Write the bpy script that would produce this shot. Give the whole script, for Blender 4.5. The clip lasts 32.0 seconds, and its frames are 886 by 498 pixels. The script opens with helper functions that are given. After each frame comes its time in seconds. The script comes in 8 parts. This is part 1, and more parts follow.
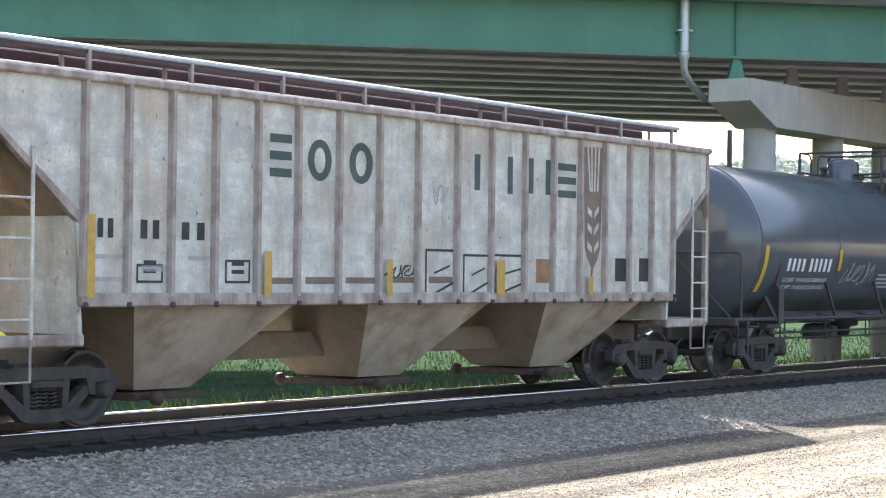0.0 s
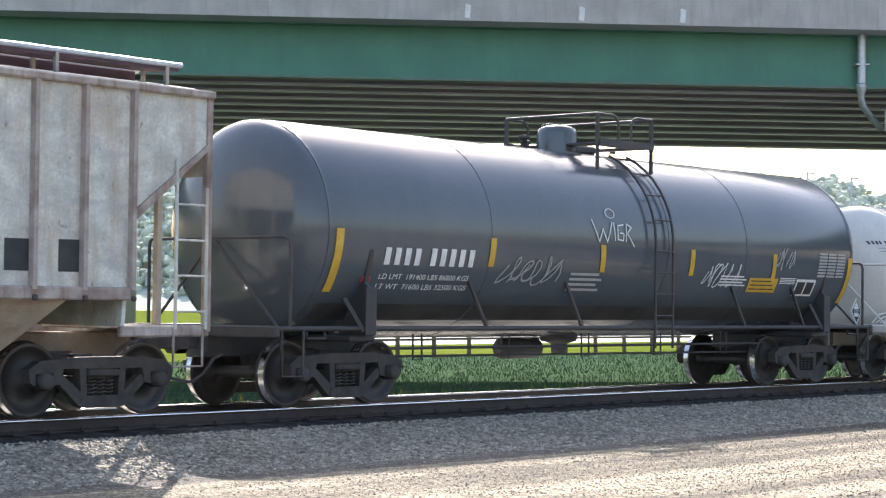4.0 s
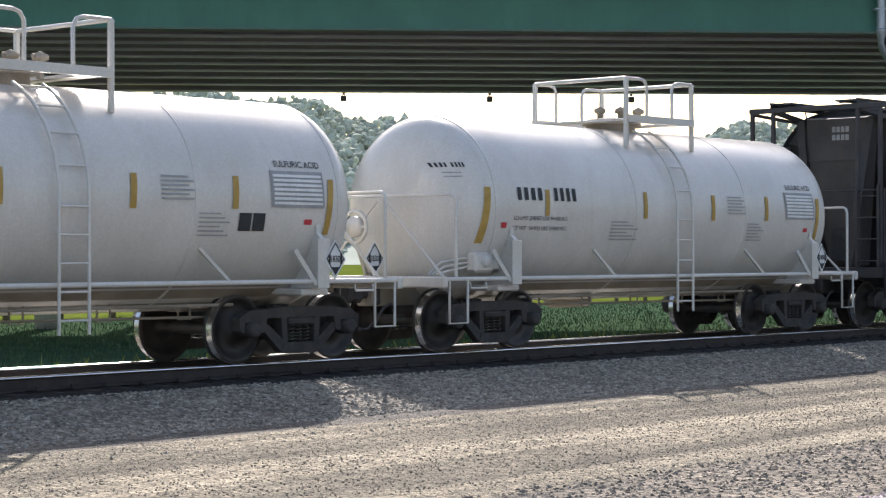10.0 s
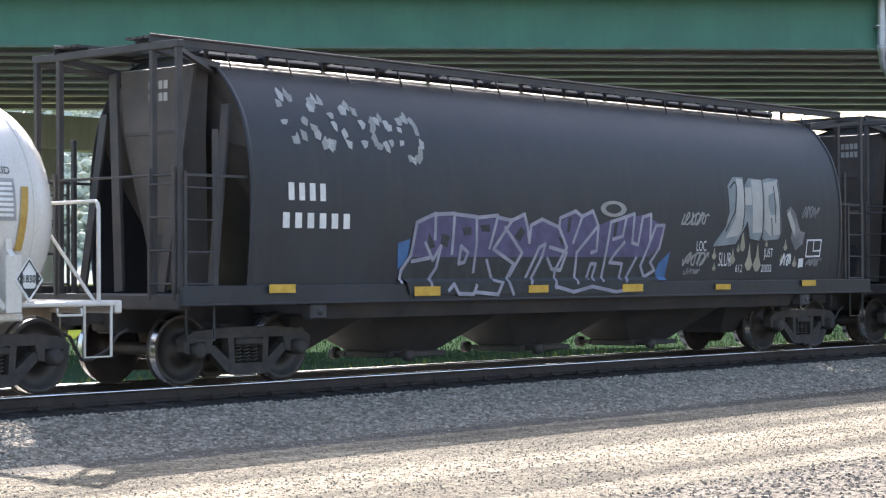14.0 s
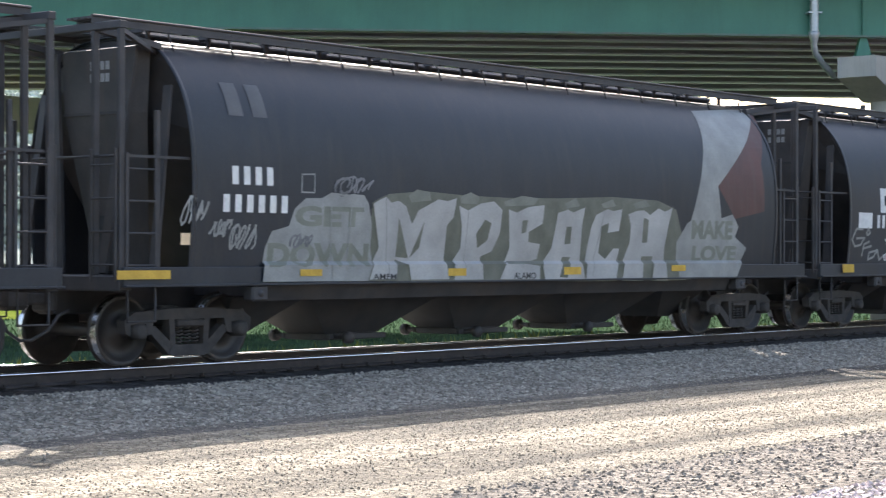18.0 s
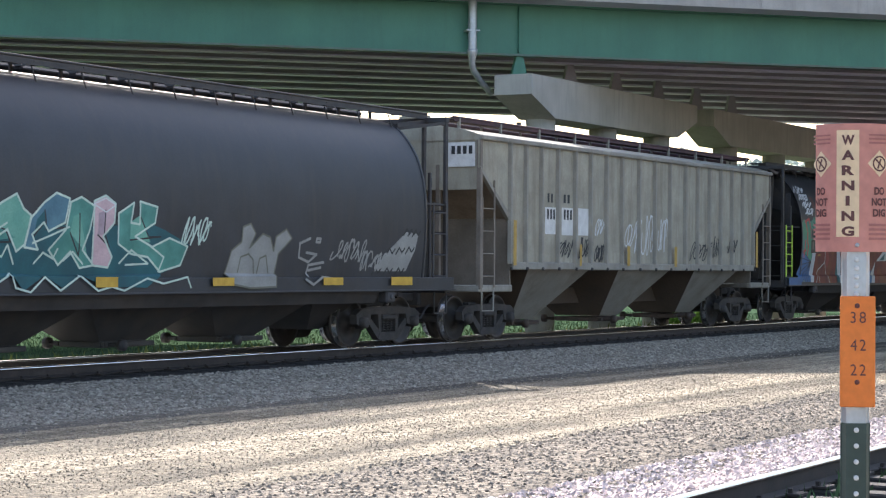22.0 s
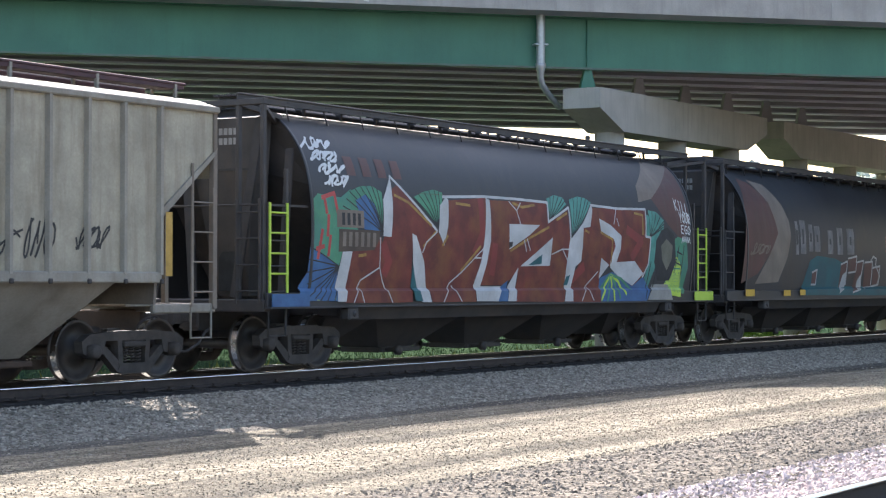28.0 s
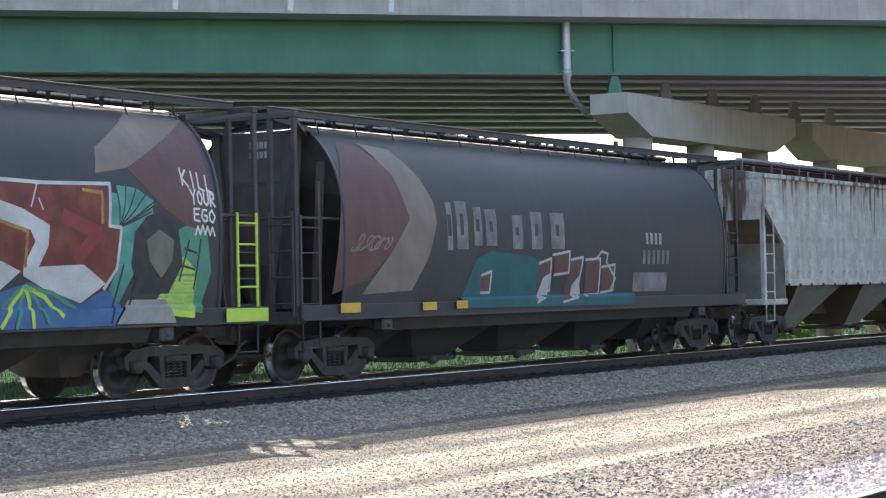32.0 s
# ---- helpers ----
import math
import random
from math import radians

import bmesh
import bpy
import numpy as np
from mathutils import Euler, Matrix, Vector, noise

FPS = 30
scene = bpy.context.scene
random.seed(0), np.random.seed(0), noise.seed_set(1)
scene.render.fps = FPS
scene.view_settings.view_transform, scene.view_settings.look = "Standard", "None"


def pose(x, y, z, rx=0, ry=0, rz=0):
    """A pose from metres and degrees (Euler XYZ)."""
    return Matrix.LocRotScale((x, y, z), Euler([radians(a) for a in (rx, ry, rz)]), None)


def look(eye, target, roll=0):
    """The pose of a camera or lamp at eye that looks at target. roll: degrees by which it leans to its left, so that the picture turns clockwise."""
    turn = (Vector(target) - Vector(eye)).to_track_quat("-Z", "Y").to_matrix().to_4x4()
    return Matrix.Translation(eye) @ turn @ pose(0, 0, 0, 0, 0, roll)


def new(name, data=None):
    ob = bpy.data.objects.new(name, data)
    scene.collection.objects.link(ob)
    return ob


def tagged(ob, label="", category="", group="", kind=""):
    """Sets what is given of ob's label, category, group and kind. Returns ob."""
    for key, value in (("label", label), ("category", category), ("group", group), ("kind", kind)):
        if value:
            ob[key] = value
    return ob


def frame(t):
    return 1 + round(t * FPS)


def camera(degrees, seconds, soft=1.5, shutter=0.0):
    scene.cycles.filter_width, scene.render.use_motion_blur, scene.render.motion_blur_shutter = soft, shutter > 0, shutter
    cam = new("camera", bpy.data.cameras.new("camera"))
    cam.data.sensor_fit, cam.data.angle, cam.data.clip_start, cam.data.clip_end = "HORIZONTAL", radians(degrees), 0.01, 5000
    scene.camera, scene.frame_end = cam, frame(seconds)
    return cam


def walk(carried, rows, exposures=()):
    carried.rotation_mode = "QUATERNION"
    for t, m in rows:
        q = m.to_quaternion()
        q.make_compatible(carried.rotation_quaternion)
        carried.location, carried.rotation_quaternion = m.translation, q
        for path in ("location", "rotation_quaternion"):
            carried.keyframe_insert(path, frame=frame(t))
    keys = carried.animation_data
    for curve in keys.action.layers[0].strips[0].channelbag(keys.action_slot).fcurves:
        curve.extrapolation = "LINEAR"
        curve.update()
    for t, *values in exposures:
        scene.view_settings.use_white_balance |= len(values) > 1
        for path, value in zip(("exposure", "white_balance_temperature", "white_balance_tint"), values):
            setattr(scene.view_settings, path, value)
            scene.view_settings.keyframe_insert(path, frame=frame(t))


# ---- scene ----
# The camera: a zoom lens on a stand beside the siding, panning along a passing freight train.
# World: x along the track (away to the right), y across it, z up from the rail tops.
cam = camera(25.400, 32.0, 1.2, 0.1)
EYE = (0.0, -19.917, 1.427)
# seconds, heading, pitch, lean in degrees
VIEW = [
    (0.5, 37.225, 1.527, -0.088),
    (1.0, 38.832, 1.404, 0.029),
    (1.5, 39.182, 1.453, -0.227),
    (2.0, 38.535, 1.344, -0.573),
    (2.5, 38.224, 1.359, 0.266),
    (3.0, 38.811, 1.387, 0.682),
    (3.5, 39.829, 1.460, 0.774),
    (4.0, 40.813, 1.610, 0.624),
    (4.5, 41.296, 1.870, 0.300),
    (5.0, 40.814, 2.272, -0.146),
    (5.5, 40.253, 2.495, -0.357),
    (6.0, 39.965, 1.941, -0.329),
    (6.5, 40.582, 1.461, -0.064),
    (7.0, 40.911, 1.265, -0.048),
    (7.5, 41.041, 1.379, -0.296),
    (8.0, 41.474, 0.838, -0.365),
    (8.5, 41.599, 0.678, -0.520),
    (9.0, 41.784, 0.302, -0.542),
    (9.5, 41.651, 0.175, -0.359),
    (10.0, 41.390, 0.179, -0.082),
    (10.5, 40.959, 0.510, -0.098),
    (11.0, 41.093, 0.588, -0.273),
    (11.5, 41.053, 0.689, -0.459),
    (12.0, 40.982, 0.758, -0.415),
    (12.5, 40.904, 0.826, -0.338),
    (13.0, 41.071, 0.761, -0.152),
    (13.5, 41.265, 0.635, -0.147),
    (14.0, 41.443, 0.698, -0.254),
    (14.5, 41.676, 0.773, -0.342),
    (15.0, 41.559, 0.790, -0.351),
    (15.5, 41.435, 0.744, -0.310),
    (16.0, 41.648, 0.628, -0.244),
    (16.5, 42.542, 0.437, -0.167),
    (17.0, 44.459, 0.165, -0.091),
    (17.3, 44.45, 0.365, -0.047),
    (17.5, 43.4, 0.492, -0.018),
    (17.9, 40.17, 0.207, 0.06),
    (18.0, 39.501, 0.194, 0.076),
    (18.3, 34.95, 0.604, 0.17),
    (18.5, 32.7, 0.934, 0.231),
    (18.7, 31.4, 1.02, 0.3),
    (19.0, 29.745, 1.043, 0.389),
    (19.5, 28.859, 1.163, 0.484),
    (20.0, 28.877, 1.062, 0.435),
    (20.5, 29.076, 1.093, 0.446),
    (21.0, 28.968, 0.930, 0.526),
    (21.5, 29.088, 0.680, 0.316),
    (22.0, 29.633, 0.599, 0.333),
    (22.5, 29.536, 0.877, 0.294),
    (23.0, 29.815, 0.842, 0.235),
    (23.5, 29.947, 0.966, 0.214),
    (24.0, 30.413, 0.914, 0.211),
    (24.5, 31.227, 1.026, 0.287),
    (25.0, 31.701, 0.965, 0.279),
    (25.5, 31.324, 0.906, 0.211),
    (26.0, 31.306, 0.897, 0.144),
    (26.5, 31.489, 0.920, 0.090),
    (27.0, 31.713, 0.959, 0.057),
    (27.5, 31.820, 0.995, 0.052),
    (28.0, 31.652, 1.011, 0.080),
    (28.5, 31.610, 1.153, 0.007),
    (29.0, 31.905, 1.141, -0.039),
    (29.5, 31.889, 1.137, -0.109),
    (30.0, 32.157, 1.209, -0.134),
    (30.5, 32.261, 1.239, -0.194),
    (31.0, 32.610, 1.141, -0.509),
    (31.5, 32.635, 1.037, -1.057),
    (32.0, 32.533, 1.283, -1.164),
]


def aim(eye, heading, pitch, lean):
    a, b = radians(heading), radians(pitch)
    far = (eye[0] + math.cos(a) * math.cos(b), eye[1] + math.sin(a) * math.cos(b), eye[2] + math.sin(b))
    return look(eye, far, lean)


rows = [(0.0, aim((3.707, -17.595, 1.861), 35.444, 0.700, 0.667)), (0.25, aim((1.853, -18.756, 1.644), 36.334, 1.113, 0.289))]
rows += [(t, aim(EYE, a, b, c)) for t, a, b, c in VIEW]
walk(cam, rows, [(0.0, 1.75, 6560, 15), (1.0, 1.45, 6560, 15), (3.0, 1.40, 6560, 15), (5.0, 1.35, 6420, 15), (6.0, 1.05, 6420, 15), (7.0, 0.90, 6420, 15), (8.0, 0.65, 6420, 15), (10.0, 0.60, 6420, 15), (12.0, 0.65, 6420, 15), (13.0, 1.07, 6420, 15), (14.0, 1.42, 6420, 15), (17.0, 1.47, 6420, 15), (18.0, 1.42, 6420, 15), (20.0, 1.32, 6420, 15), (24.0, 1.27, 6420, 15), (29.0, 1.32, 6420, 15), (32.0, 1.42, 6420, 15)])

# how far the train has come, every second, in metres along -x
ROLLED = [
    -0.000, -4.340, -8.552, -12.969, -17.373, -21.765, -26.126, -30.524, -34.907, -39.302, -43.696, -48.078, -52.467, -56.852, -61.254, -65.665, -70.084, -74.511, -78.947, -83.410, -87.868, -92.347, -96.771, -101.245, -105.704, -110.175, -114.598, -118.979, -123.409, -127.841, -132.235, -136.671, -141.112,
]


def rolled(t):
    k = min(int(t), 31)
    return ROLLED[k] + (ROLLED[k + 1] - ROLLED[k]) * (t - k)


# ---- world and sun ----
SUN_AZ, SUN_EL = 43.0, 36.0
world = bpy.data.worlds.new("sky")
scene.world = world
world.use_nodes = True
wn = world.node_tree
wn.nodes.clear()
sky = wn.nodes.new("ShaderNodeTexSky")
sky.sky_type = "NISHITA"
sky.sun_disc = False
sky.sun_elevation = radians(SUN_EL)
sky.sun_rotation = radians(90 - SUN_AZ)
sky.dust_density = 2.5
sky.air_density = 1.2
bg = wn.nodes.new("ShaderNodeBackground")
bg.inputs["Strength"].default_value = 0.15
wo = wn.nodes.new("ShaderNodeOutputWorld")
wn.links.new(sky.outputs[0], bg.inputs[0])
wn.links.new(bg.outputs[0], wo.inputs[0])
sun = bpy.data.lights.new("sun", "SUN")
sun.energy, sun.angle, sun.color = 4.5, radians(0.53), (1.0, 0.95, 0.87)
sun_ob = new("sun", sun)
sa, se = radians(SUN_AZ), radians(SUN_EL)
sun_ob.matrix_world = look((60 * math.cos(sa), 60 * math.sin(sa), 60 * math.tan(se)), (0, 0, 0))


# ---- materials ----
def surf(name, a, b, scale=3.0, rough=0.7, metal=0.0, bump=0.0, fine=40.0, stain=None, stain_amt=0.5, streak=False, spec=0.5, grain=0.08, island=0.0, objrand=0.0):
    """A worn surface: two tones at a coarse scale, fine grain, optional stains or vertical streaks, bump."""
    m = bpy.data.materials.new(name)
    m.use_nodes = True
    nt = m.node_tree
    N, L = nt.nodes, nt.links
    N.clear()
    out = N.new("ShaderNodeOutputMaterial")
    bs = N.new("ShaderNodeBsdfPrincipled")
    L.new(bs.outputs[0], out.inputs[0])
    bs.inputs["Metallic"].default_value = metal
    bs.inputs["Specular IOR Level"].default_value = spec
    tc = N.new("ShaderNodeTexCoord")
    n1 = N.new("ShaderNodeTexNoise")
    n1.inputs["Scale"].default_value = scale
    n1.inputs["Detail"].default_value = 6
    L.new(tc.outputs["Object"], n1.inputs["Vector"])
    r1 = N.new("ShaderNodeValToRGB")
    r1.color_ramp.elements[0].position, r1.color_ramp.elements[1].position = 0.35, 0.68
    r1.color_ramp.elements[0].color, r1.color_ramp.elements[1].color = (*a, 1), (*b, 1)
    L.new(n1.outputs["Fac"], r1.inputs[0])
    n2 = N.new("ShaderNodeTexNoise")
    n2.inputs["Scale"].default_value = fine
    n2.inputs["Detail"].default_value = 4
    L.new(tc.outputs["Object"], n2.inputs["Vector"])
    g = N.new("ShaderNodeMapRange")
    g.inputs[3].default_value, g.inputs[4].default_value = 1 - grain, 1 + grain
    g.inputs[1].default_value, g.inputs[2].default_value = 0.3, 0.7
    L.new(n2.outputs["Fac"], g.inputs[0])
    mul = N.new("ShaderNodeMix")
    mul.data_type, mul.blend_type = "RGBA", "MULTIPLY"
    mul.inputs[0].default_value = 1
    L.new(r1.outputs[0], mul.inputs[6])
    L.new(g.outputs[0], mul.inputs[7])
    col = mul.outputs[2]
    if stain:
        n3 = N.new("ShaderNodeTexNoise")
        n3.inputs["Scale"].default_value = 1.0
        n3.inputs["Detail"].default_value = 8
        n3.inputs["Roughness"].default_value = 0.65
        mp = N.new("ShaderNodeMapping")
        mp.inputs["Scale"].default_value = (5.0, 5.0, 0.55) if streak else (1.3, 1.3, 1.3)
        L.new(tc.outputs["Object"], mp.inputs[0])
        L.new(mp.outputs[0], n3.inputs["Vector"])
        r3 = N.new("ShaderNodeMapRange")
        r3.inputs[1].default_value, r3.inputs[2].default_value = 0.48, 0.72
        r3.inputs[3].default_value, r3.inputs[4].default_value = 0.0, stain_amt
        L.new(n3.outputs["Fac"], r3.inputs[0])
        mx = N.new("ShaderNodeMix")
        mx.data_type = "RGBA"
        L.new(r3.outputs[0], mx.inputs[0])
        L.new(col, mx.inputs[6])
        mx.inputs[7].default_value = (*stain, 1)
        col = mx.outputs[2]
    if island or objrand:
        src = N.new("ShaderNodeNewGeometry").outputs["Random Per Island"] if island else N.new("ShaderNodeObjectInfo").outputs["Random"]
        v = island or objrand
        mr = N.new("ShaderNodeMapRange")
        mr.inputs[3].default_value, mr.inputs[4].default_value = 1 - v, 1 + v
        L.new(src, mr.inputs[0])
        m2 = N.new("ShaderNodeMix")
        m2.data_type, m2.blend_type = "RGBA", "MULTIPLY"
        m2.inputs[0].default_value = 1
        L.new(col, m2.inputs[6])
        L.new(mr.outputs[0], m2.inputs[7])
        col = m2.outputs[2]
    L.new(col, bs.inputs["Base Color"])
    rr = N.new("ShaderNodeMapRange")
    rr.inputs[3].default_value, rr.inputs[4].default_value = max(0.04, rough - 0.12), min(1.0, rough + 0.12)
    L.new(n1.outputs["Fac"], rr.inputs[0])
    L.new(rr.outputs[0], bs.inputs["Roughness"])
    if bump:
        bp = N.new("ShaderNodeBump")
        bp.inputs["Strength"].default_value = 0.6
        bp.inputs["Distance"].default_value = bump
        L.new(n2.outputs["Fac"], bp.inputs["Height"])
        L.new(bp.outputs[0], bs.inputs["Normal"])
    return m


def weathered_white(name, runs=False):
    """Old white paint: smeared grey mottling along the panels, rust blotches and runs below them."""
    m = surf(name, (0.405, 0.408, 0.365), (0.61, 0.618, 0.565), 3.0, 0.7, 0, 0.001, 26, stain=(0.34, 0.24, 0.16), stain_amt=0.65, streak=True, grain=0.12)
    nt = m.node_tree
    N, L = nt.nodes, nt.links
    bs = next(n for n in N if n.type == "BSDF_PRINCIPLED")
    col = bs.inputs["Base Color"].links[0].from_socket
    tc = next(n for n in N if n.type == "TEX_COORD")
    for scale, lo, hi, amount, tone in (((2.2, 2.2, 7.0), 0.50, 0.68, 0.55, (0.36, 0.37, 0.365)), ((0.8, 0.8, 0.9), 0.56, 0.72, 0.6, (0.40, 0.30, 0.215)), ((14.0, 14.0, 9.0), 0.66, 0.74, 0.8, (0.17, 0.10, 0.065))):
        mp = N.new("ShaderNodeMapping")
        mp.inputs["Scale"].default_value = scale
        L.new(tc.outputs["Object"], mp.inputs[0])
        nz = N.new("ShaderNodeTexNoise")
        nz.inputs["Scale"].default_value, nz.inputs["Detail"].default_value = 1.0, 7
        L.new(mp.outputs[0], nz.inputs["Vector"])
        mr = N.new("ShaderNodeMapRange")
        mr.inputs[1].default_value, mr.inputs[2].default_value, mr.inputs[3].default_value, mr.inputs[4].default_value = lo, hi, 0.0, amount
        L.new(nz.outputs["Fac"], mr.inputs[0])
        mx = N.new("ShaderNodeMix")
        mx.data_type = "RGBA"
        L.new(mr.outputs[0], mx.inputs[0])
        L.new(col, mx.inputs[6])
        mx.inputs[7].default_value = (*tone, 1)
        col = mx.outputs[2]
    if runs:
        # heavy rust that starts at the roof edge and runs down in tongues
        sep = N.new("ShaderNodeSeparateXYZ")
        L.new(tc.outputs["Object"], sep.inputs[0])
        mp = N.new("ShaderNodeMapping")
        mp.inputs["Scale"].default_value = (4.5, 4.5, 0.5)
        L.new(tc.outputs["Object"], mp.inputs[0])
        nz = N.new("ShaderNodeTexNoise")
        nz.inputs["Scale"].default_value, nz.inputs["Detail"].default_value = 1.0, 8
        L.new(mp.outputs[0], nz.inputs["Vector"])
        hi = N.new("ShaderNodeMapRange")
        hi.inputs[1].default_value, hi.inputs[2].default_value, hi.inputs[3].default_value, hi.inputs[4].default_value = 1.6, 4.05, -0.2, 0.09
        L.new(sep.outputs[2], hi.inputs[0])
        ad = N.new("ShaderNodeMath")
        ad.operation = "ADD"
        L.new(nz.outputs["Fac"], ad.inputs[0])
        L.new(hi.outputs[0], ad.inputs[1])
        mr = N.new("ShaderNodeMapRange")
        mr.inputs[1].default_value, mr.inputs[2].default_value, mr.inputs[3].default_value, mr.inputs[4].default_value = 0.57, 0.64, 0.0, 0.92
        L.new(ad.outputs[0], mr.inputs[0])
        mx = N.new("ShaderNodeMix")
        mx.data_type = "RGBA"
        L.new(mr.outputs[0], mx.inputs[0])
        L.new(col, mx.inputs[6])
        mx.inputs[7].default_value = (0.115, 0.062, 0.042, 1)
        col = mx.outputs[2]
    L.new(col, bs.inputs["Base Color"])
    return m


M_wheel = surf("wheel_steel", (0.035, 0.031, 0.03), (0.06, 0.054, 0.05), 4, 0.5, 0.3, 0.002, stain=(0.09, 0.06, 0.045))
M_tread = surf("polished_tread", (0.55, 0.55, 0.55), (0.7, 0.7, 0.7), 8, 0.25, 1.0)
M_truck = surf("truck_casting", (0.04, 0.037, 0.036), (0.075, 0.068, 0.064), 5, 0.75, 0.0, 0.004, stain=(0.10, 0.075, 0.06), spec=0.3)
M_railtop = surf("rail_head", (0.62, 0.62, 0.63), (0.78, 0.78, 0.79), 6, 0.15, 1.0)
M_rail = surf("rail_web_rust", (0.03, 0.024, 0.022), (0.055, 0.042, 0.037), 6, 0.8, 0.0, 0.002)
M_tie = surf("creosote_tie", (0.02, 0.018, 0.017), (0.04, 0.035, 0.032), 5, 0.9, 0, 0.01, objrand=0.3)
M_green = surf("green_girder_paint", (0.052, 0.18, 0.13), (0.072, 0.225, 0.16), 0.8, 0.55, 0, 0.001, 60, stain=(0.05, 0.14, 0.10), stain_amt=0.35, streak=True)
# far paler than the webs: light off the ground is in this tone
M_flangelit = surf("bounce_paled_flange", (0.60, 0.57, 0.70), (0.72, 0.69, 0.82), 0.8, 0.6)
M_edge = surf("rust_spotted_flange", (0.075, 0.15, 0.12), (0.14, 0.19, 0.165), 3.0, 0.6, stain=(0.16, 0.10, 0.07), stain_amt=0.8)
M_soffit = surf("deck_soffit_concrete", (0.47, 0.45, 0.50), (0.56, 0.54, 0.59), 0.8, 0.9)
M_gate = surf("rusty_gate_steel", (0.05, 0.035, 0.028), (0.09, 0.06, 0.045), 4, 0.8)
M_coam = surf("maroon_coaming", (0.05, 0.026, 0.032), (0.085, 0.04, 0.048), 3, 0.7)
# the grey of the panels taken darker, for the shaded edges of the ribs
M_greyshade = surf("shaded_grey_rib_paint", (0.225, 0.21, 0.18), (0.34, 0.32, 0.275), 1.4, 0.7, 0, 0.001, 30, stain=(0.18, 0.15, 0.12), stain_amt=0.6, streak=True)
M_gird = surf("inner_girder_paint", (0.30, 0.275, 0.335), (0.39, 0.36, 0.425), 0.8, 0.6, 0, 0.001, 60, stain=(0.30, 0.255, 0.24))
M_conc = surf("bridge_concrete", (0.37, 0.345, 0.325), (0.47, 0.445, 0.42), 1.2, 0.9, 0, 0.004, 50, stain=(0.28, 0.255, 0.24), stain_amt=0.6, streak=True)
M_pier = surf("pier_concrete", (0.40, 0.38, 0.34), (0.50, 0.475, 0.43), 0.9, 0.9, 0, 0.004, 50, stain=(0.3, 0.28, 0.25), stain_amt=0.5, streak=True)
M_galv = surf("galvanized_steel", (0.36, 0.385, 0.42), (0.5, 0.525, 0.55), 6, 0.4, 0.6)
M_offwhite = weathered_white("weathered_white_car_paint")
M_rustrib = surf("rusty_rib_paint", (0.22, 0.165, 0.14), (0.46, 0.42, 0.385), 2.5, 0.75, 0, 0.001, 30, stain=(0.15, 0.085, 0.06), stain_amt=0.85, streak=True)
M_dustyhop = surf("dusty_hopper_sheet", (0.36, 0.31, 0.25), (0.5, 0.44, 0.36), 1.5, 0.75, 0, 0.002, 30, stain=(0.19, 0.11, 0.06), stain_amt=0.8)
M_grey = surf("grey_car_paint", (0.30, 0.278, 0.218), (0.41, 0.383, 0.305), 2.2, 0.65, 0, 0.001, 30, stain=(0.20, 0.165, 0.12), stain_amt=0.75, streak=True)
M_greyhop = surf("grey_hopper_sheet", (0.22, 0.205, 0.18), (0.30, 0.283, 0.25), 1.2, 0.75, 0, 0.002, 30, stain=(0.12, 0.095, 0.072), stain_amt=0.6)
M_rustwhite = weathered_white("rust_streaked_white", True)
M_black = surf("black_hopper_paint", (0.021, 0.024, 0.030), (0.032, 0.036, 0.043), 1.2, 0.5, 0, 0.001, 30, stain=(0.044, 0.042, 0.041), stain_amt=0.6, streak=True, spec=0.36)
M_slate = surf("slate_hopper_paint", (0.027, 0.030, 0.036), (0.042, 0.046, 0.053), 1.2, 0.5, 0, 0.001, 30, stain=(0.05, 0.048, 0.046), stain_amt=0.6, streak=True, spec=0.36)
M_frame = surf("dark_frame_steel", (0.034, 0.033, 0.036), (0.06, 0.057, 0.058), 3, 0.65, 0, 0.002, stain=(0.085, 0.066, 0.052))
M_endsheet = surf("grimy_end_sheet", (0.05, 0.047, 0.048), (0.085, 0.078, 0.074), 2.0, 0.7, 0, 0.002, stain=(0.10, 0.075, 0.058), streak=True)
M_tankg = surf("dark_grey_tank_paint", (0.074, 0.087, 0.1), (0.09, 0.103, 0.117), 0.5, 0.17, 0, 0.0, 30, stain=(0.12, 0.118, 0.112), stain_amt=0.25, streak=True, grain=0.06)
M_tankw = surf("white_tank_paint", (0.61, 0.58, 0.53), (0.69, 0.66, 0.61), 0.9, 0.22, 0, 0.0, 30, stain=(0.55, 0.5, 0.42), stain_amt=0.35, streak=True, grain=0.06)
M_bellydark = surf("dark_matt_tank_belly", (0.045, 0.045, 0.045), (0.07, 0.068, 0.065), 1.5, 0.92, 0, 0.002, spec=0.15)
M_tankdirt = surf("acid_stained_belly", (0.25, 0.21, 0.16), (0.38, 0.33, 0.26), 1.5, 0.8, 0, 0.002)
M_yellow = surf("yellow_reflector", (0.50, 0.30, 0.03), (0.62, 0.39, 0.05), 6, 0.5)
M_ochre = surf("faded_yellow_reflector", (0.40, 0.25, 0.05), (0.5, 0.32, 0.08), 6, 0.6)
M_white = surf("white_stencil_paint", (0.62, 0.62, 0.6), (0.75, 0.75, 0.73), 6, 0.7)
M_greyt = surf("faded_grey_stencil", (0.30, 0.30, 0.30), (0.38, 0.38, 0.38), 6, 0.7)
M_ink = surf("black_stencil_paint", (0.02, 0.022, 0.024), (0.04, 0.042, 0.045), 6, 0.7)


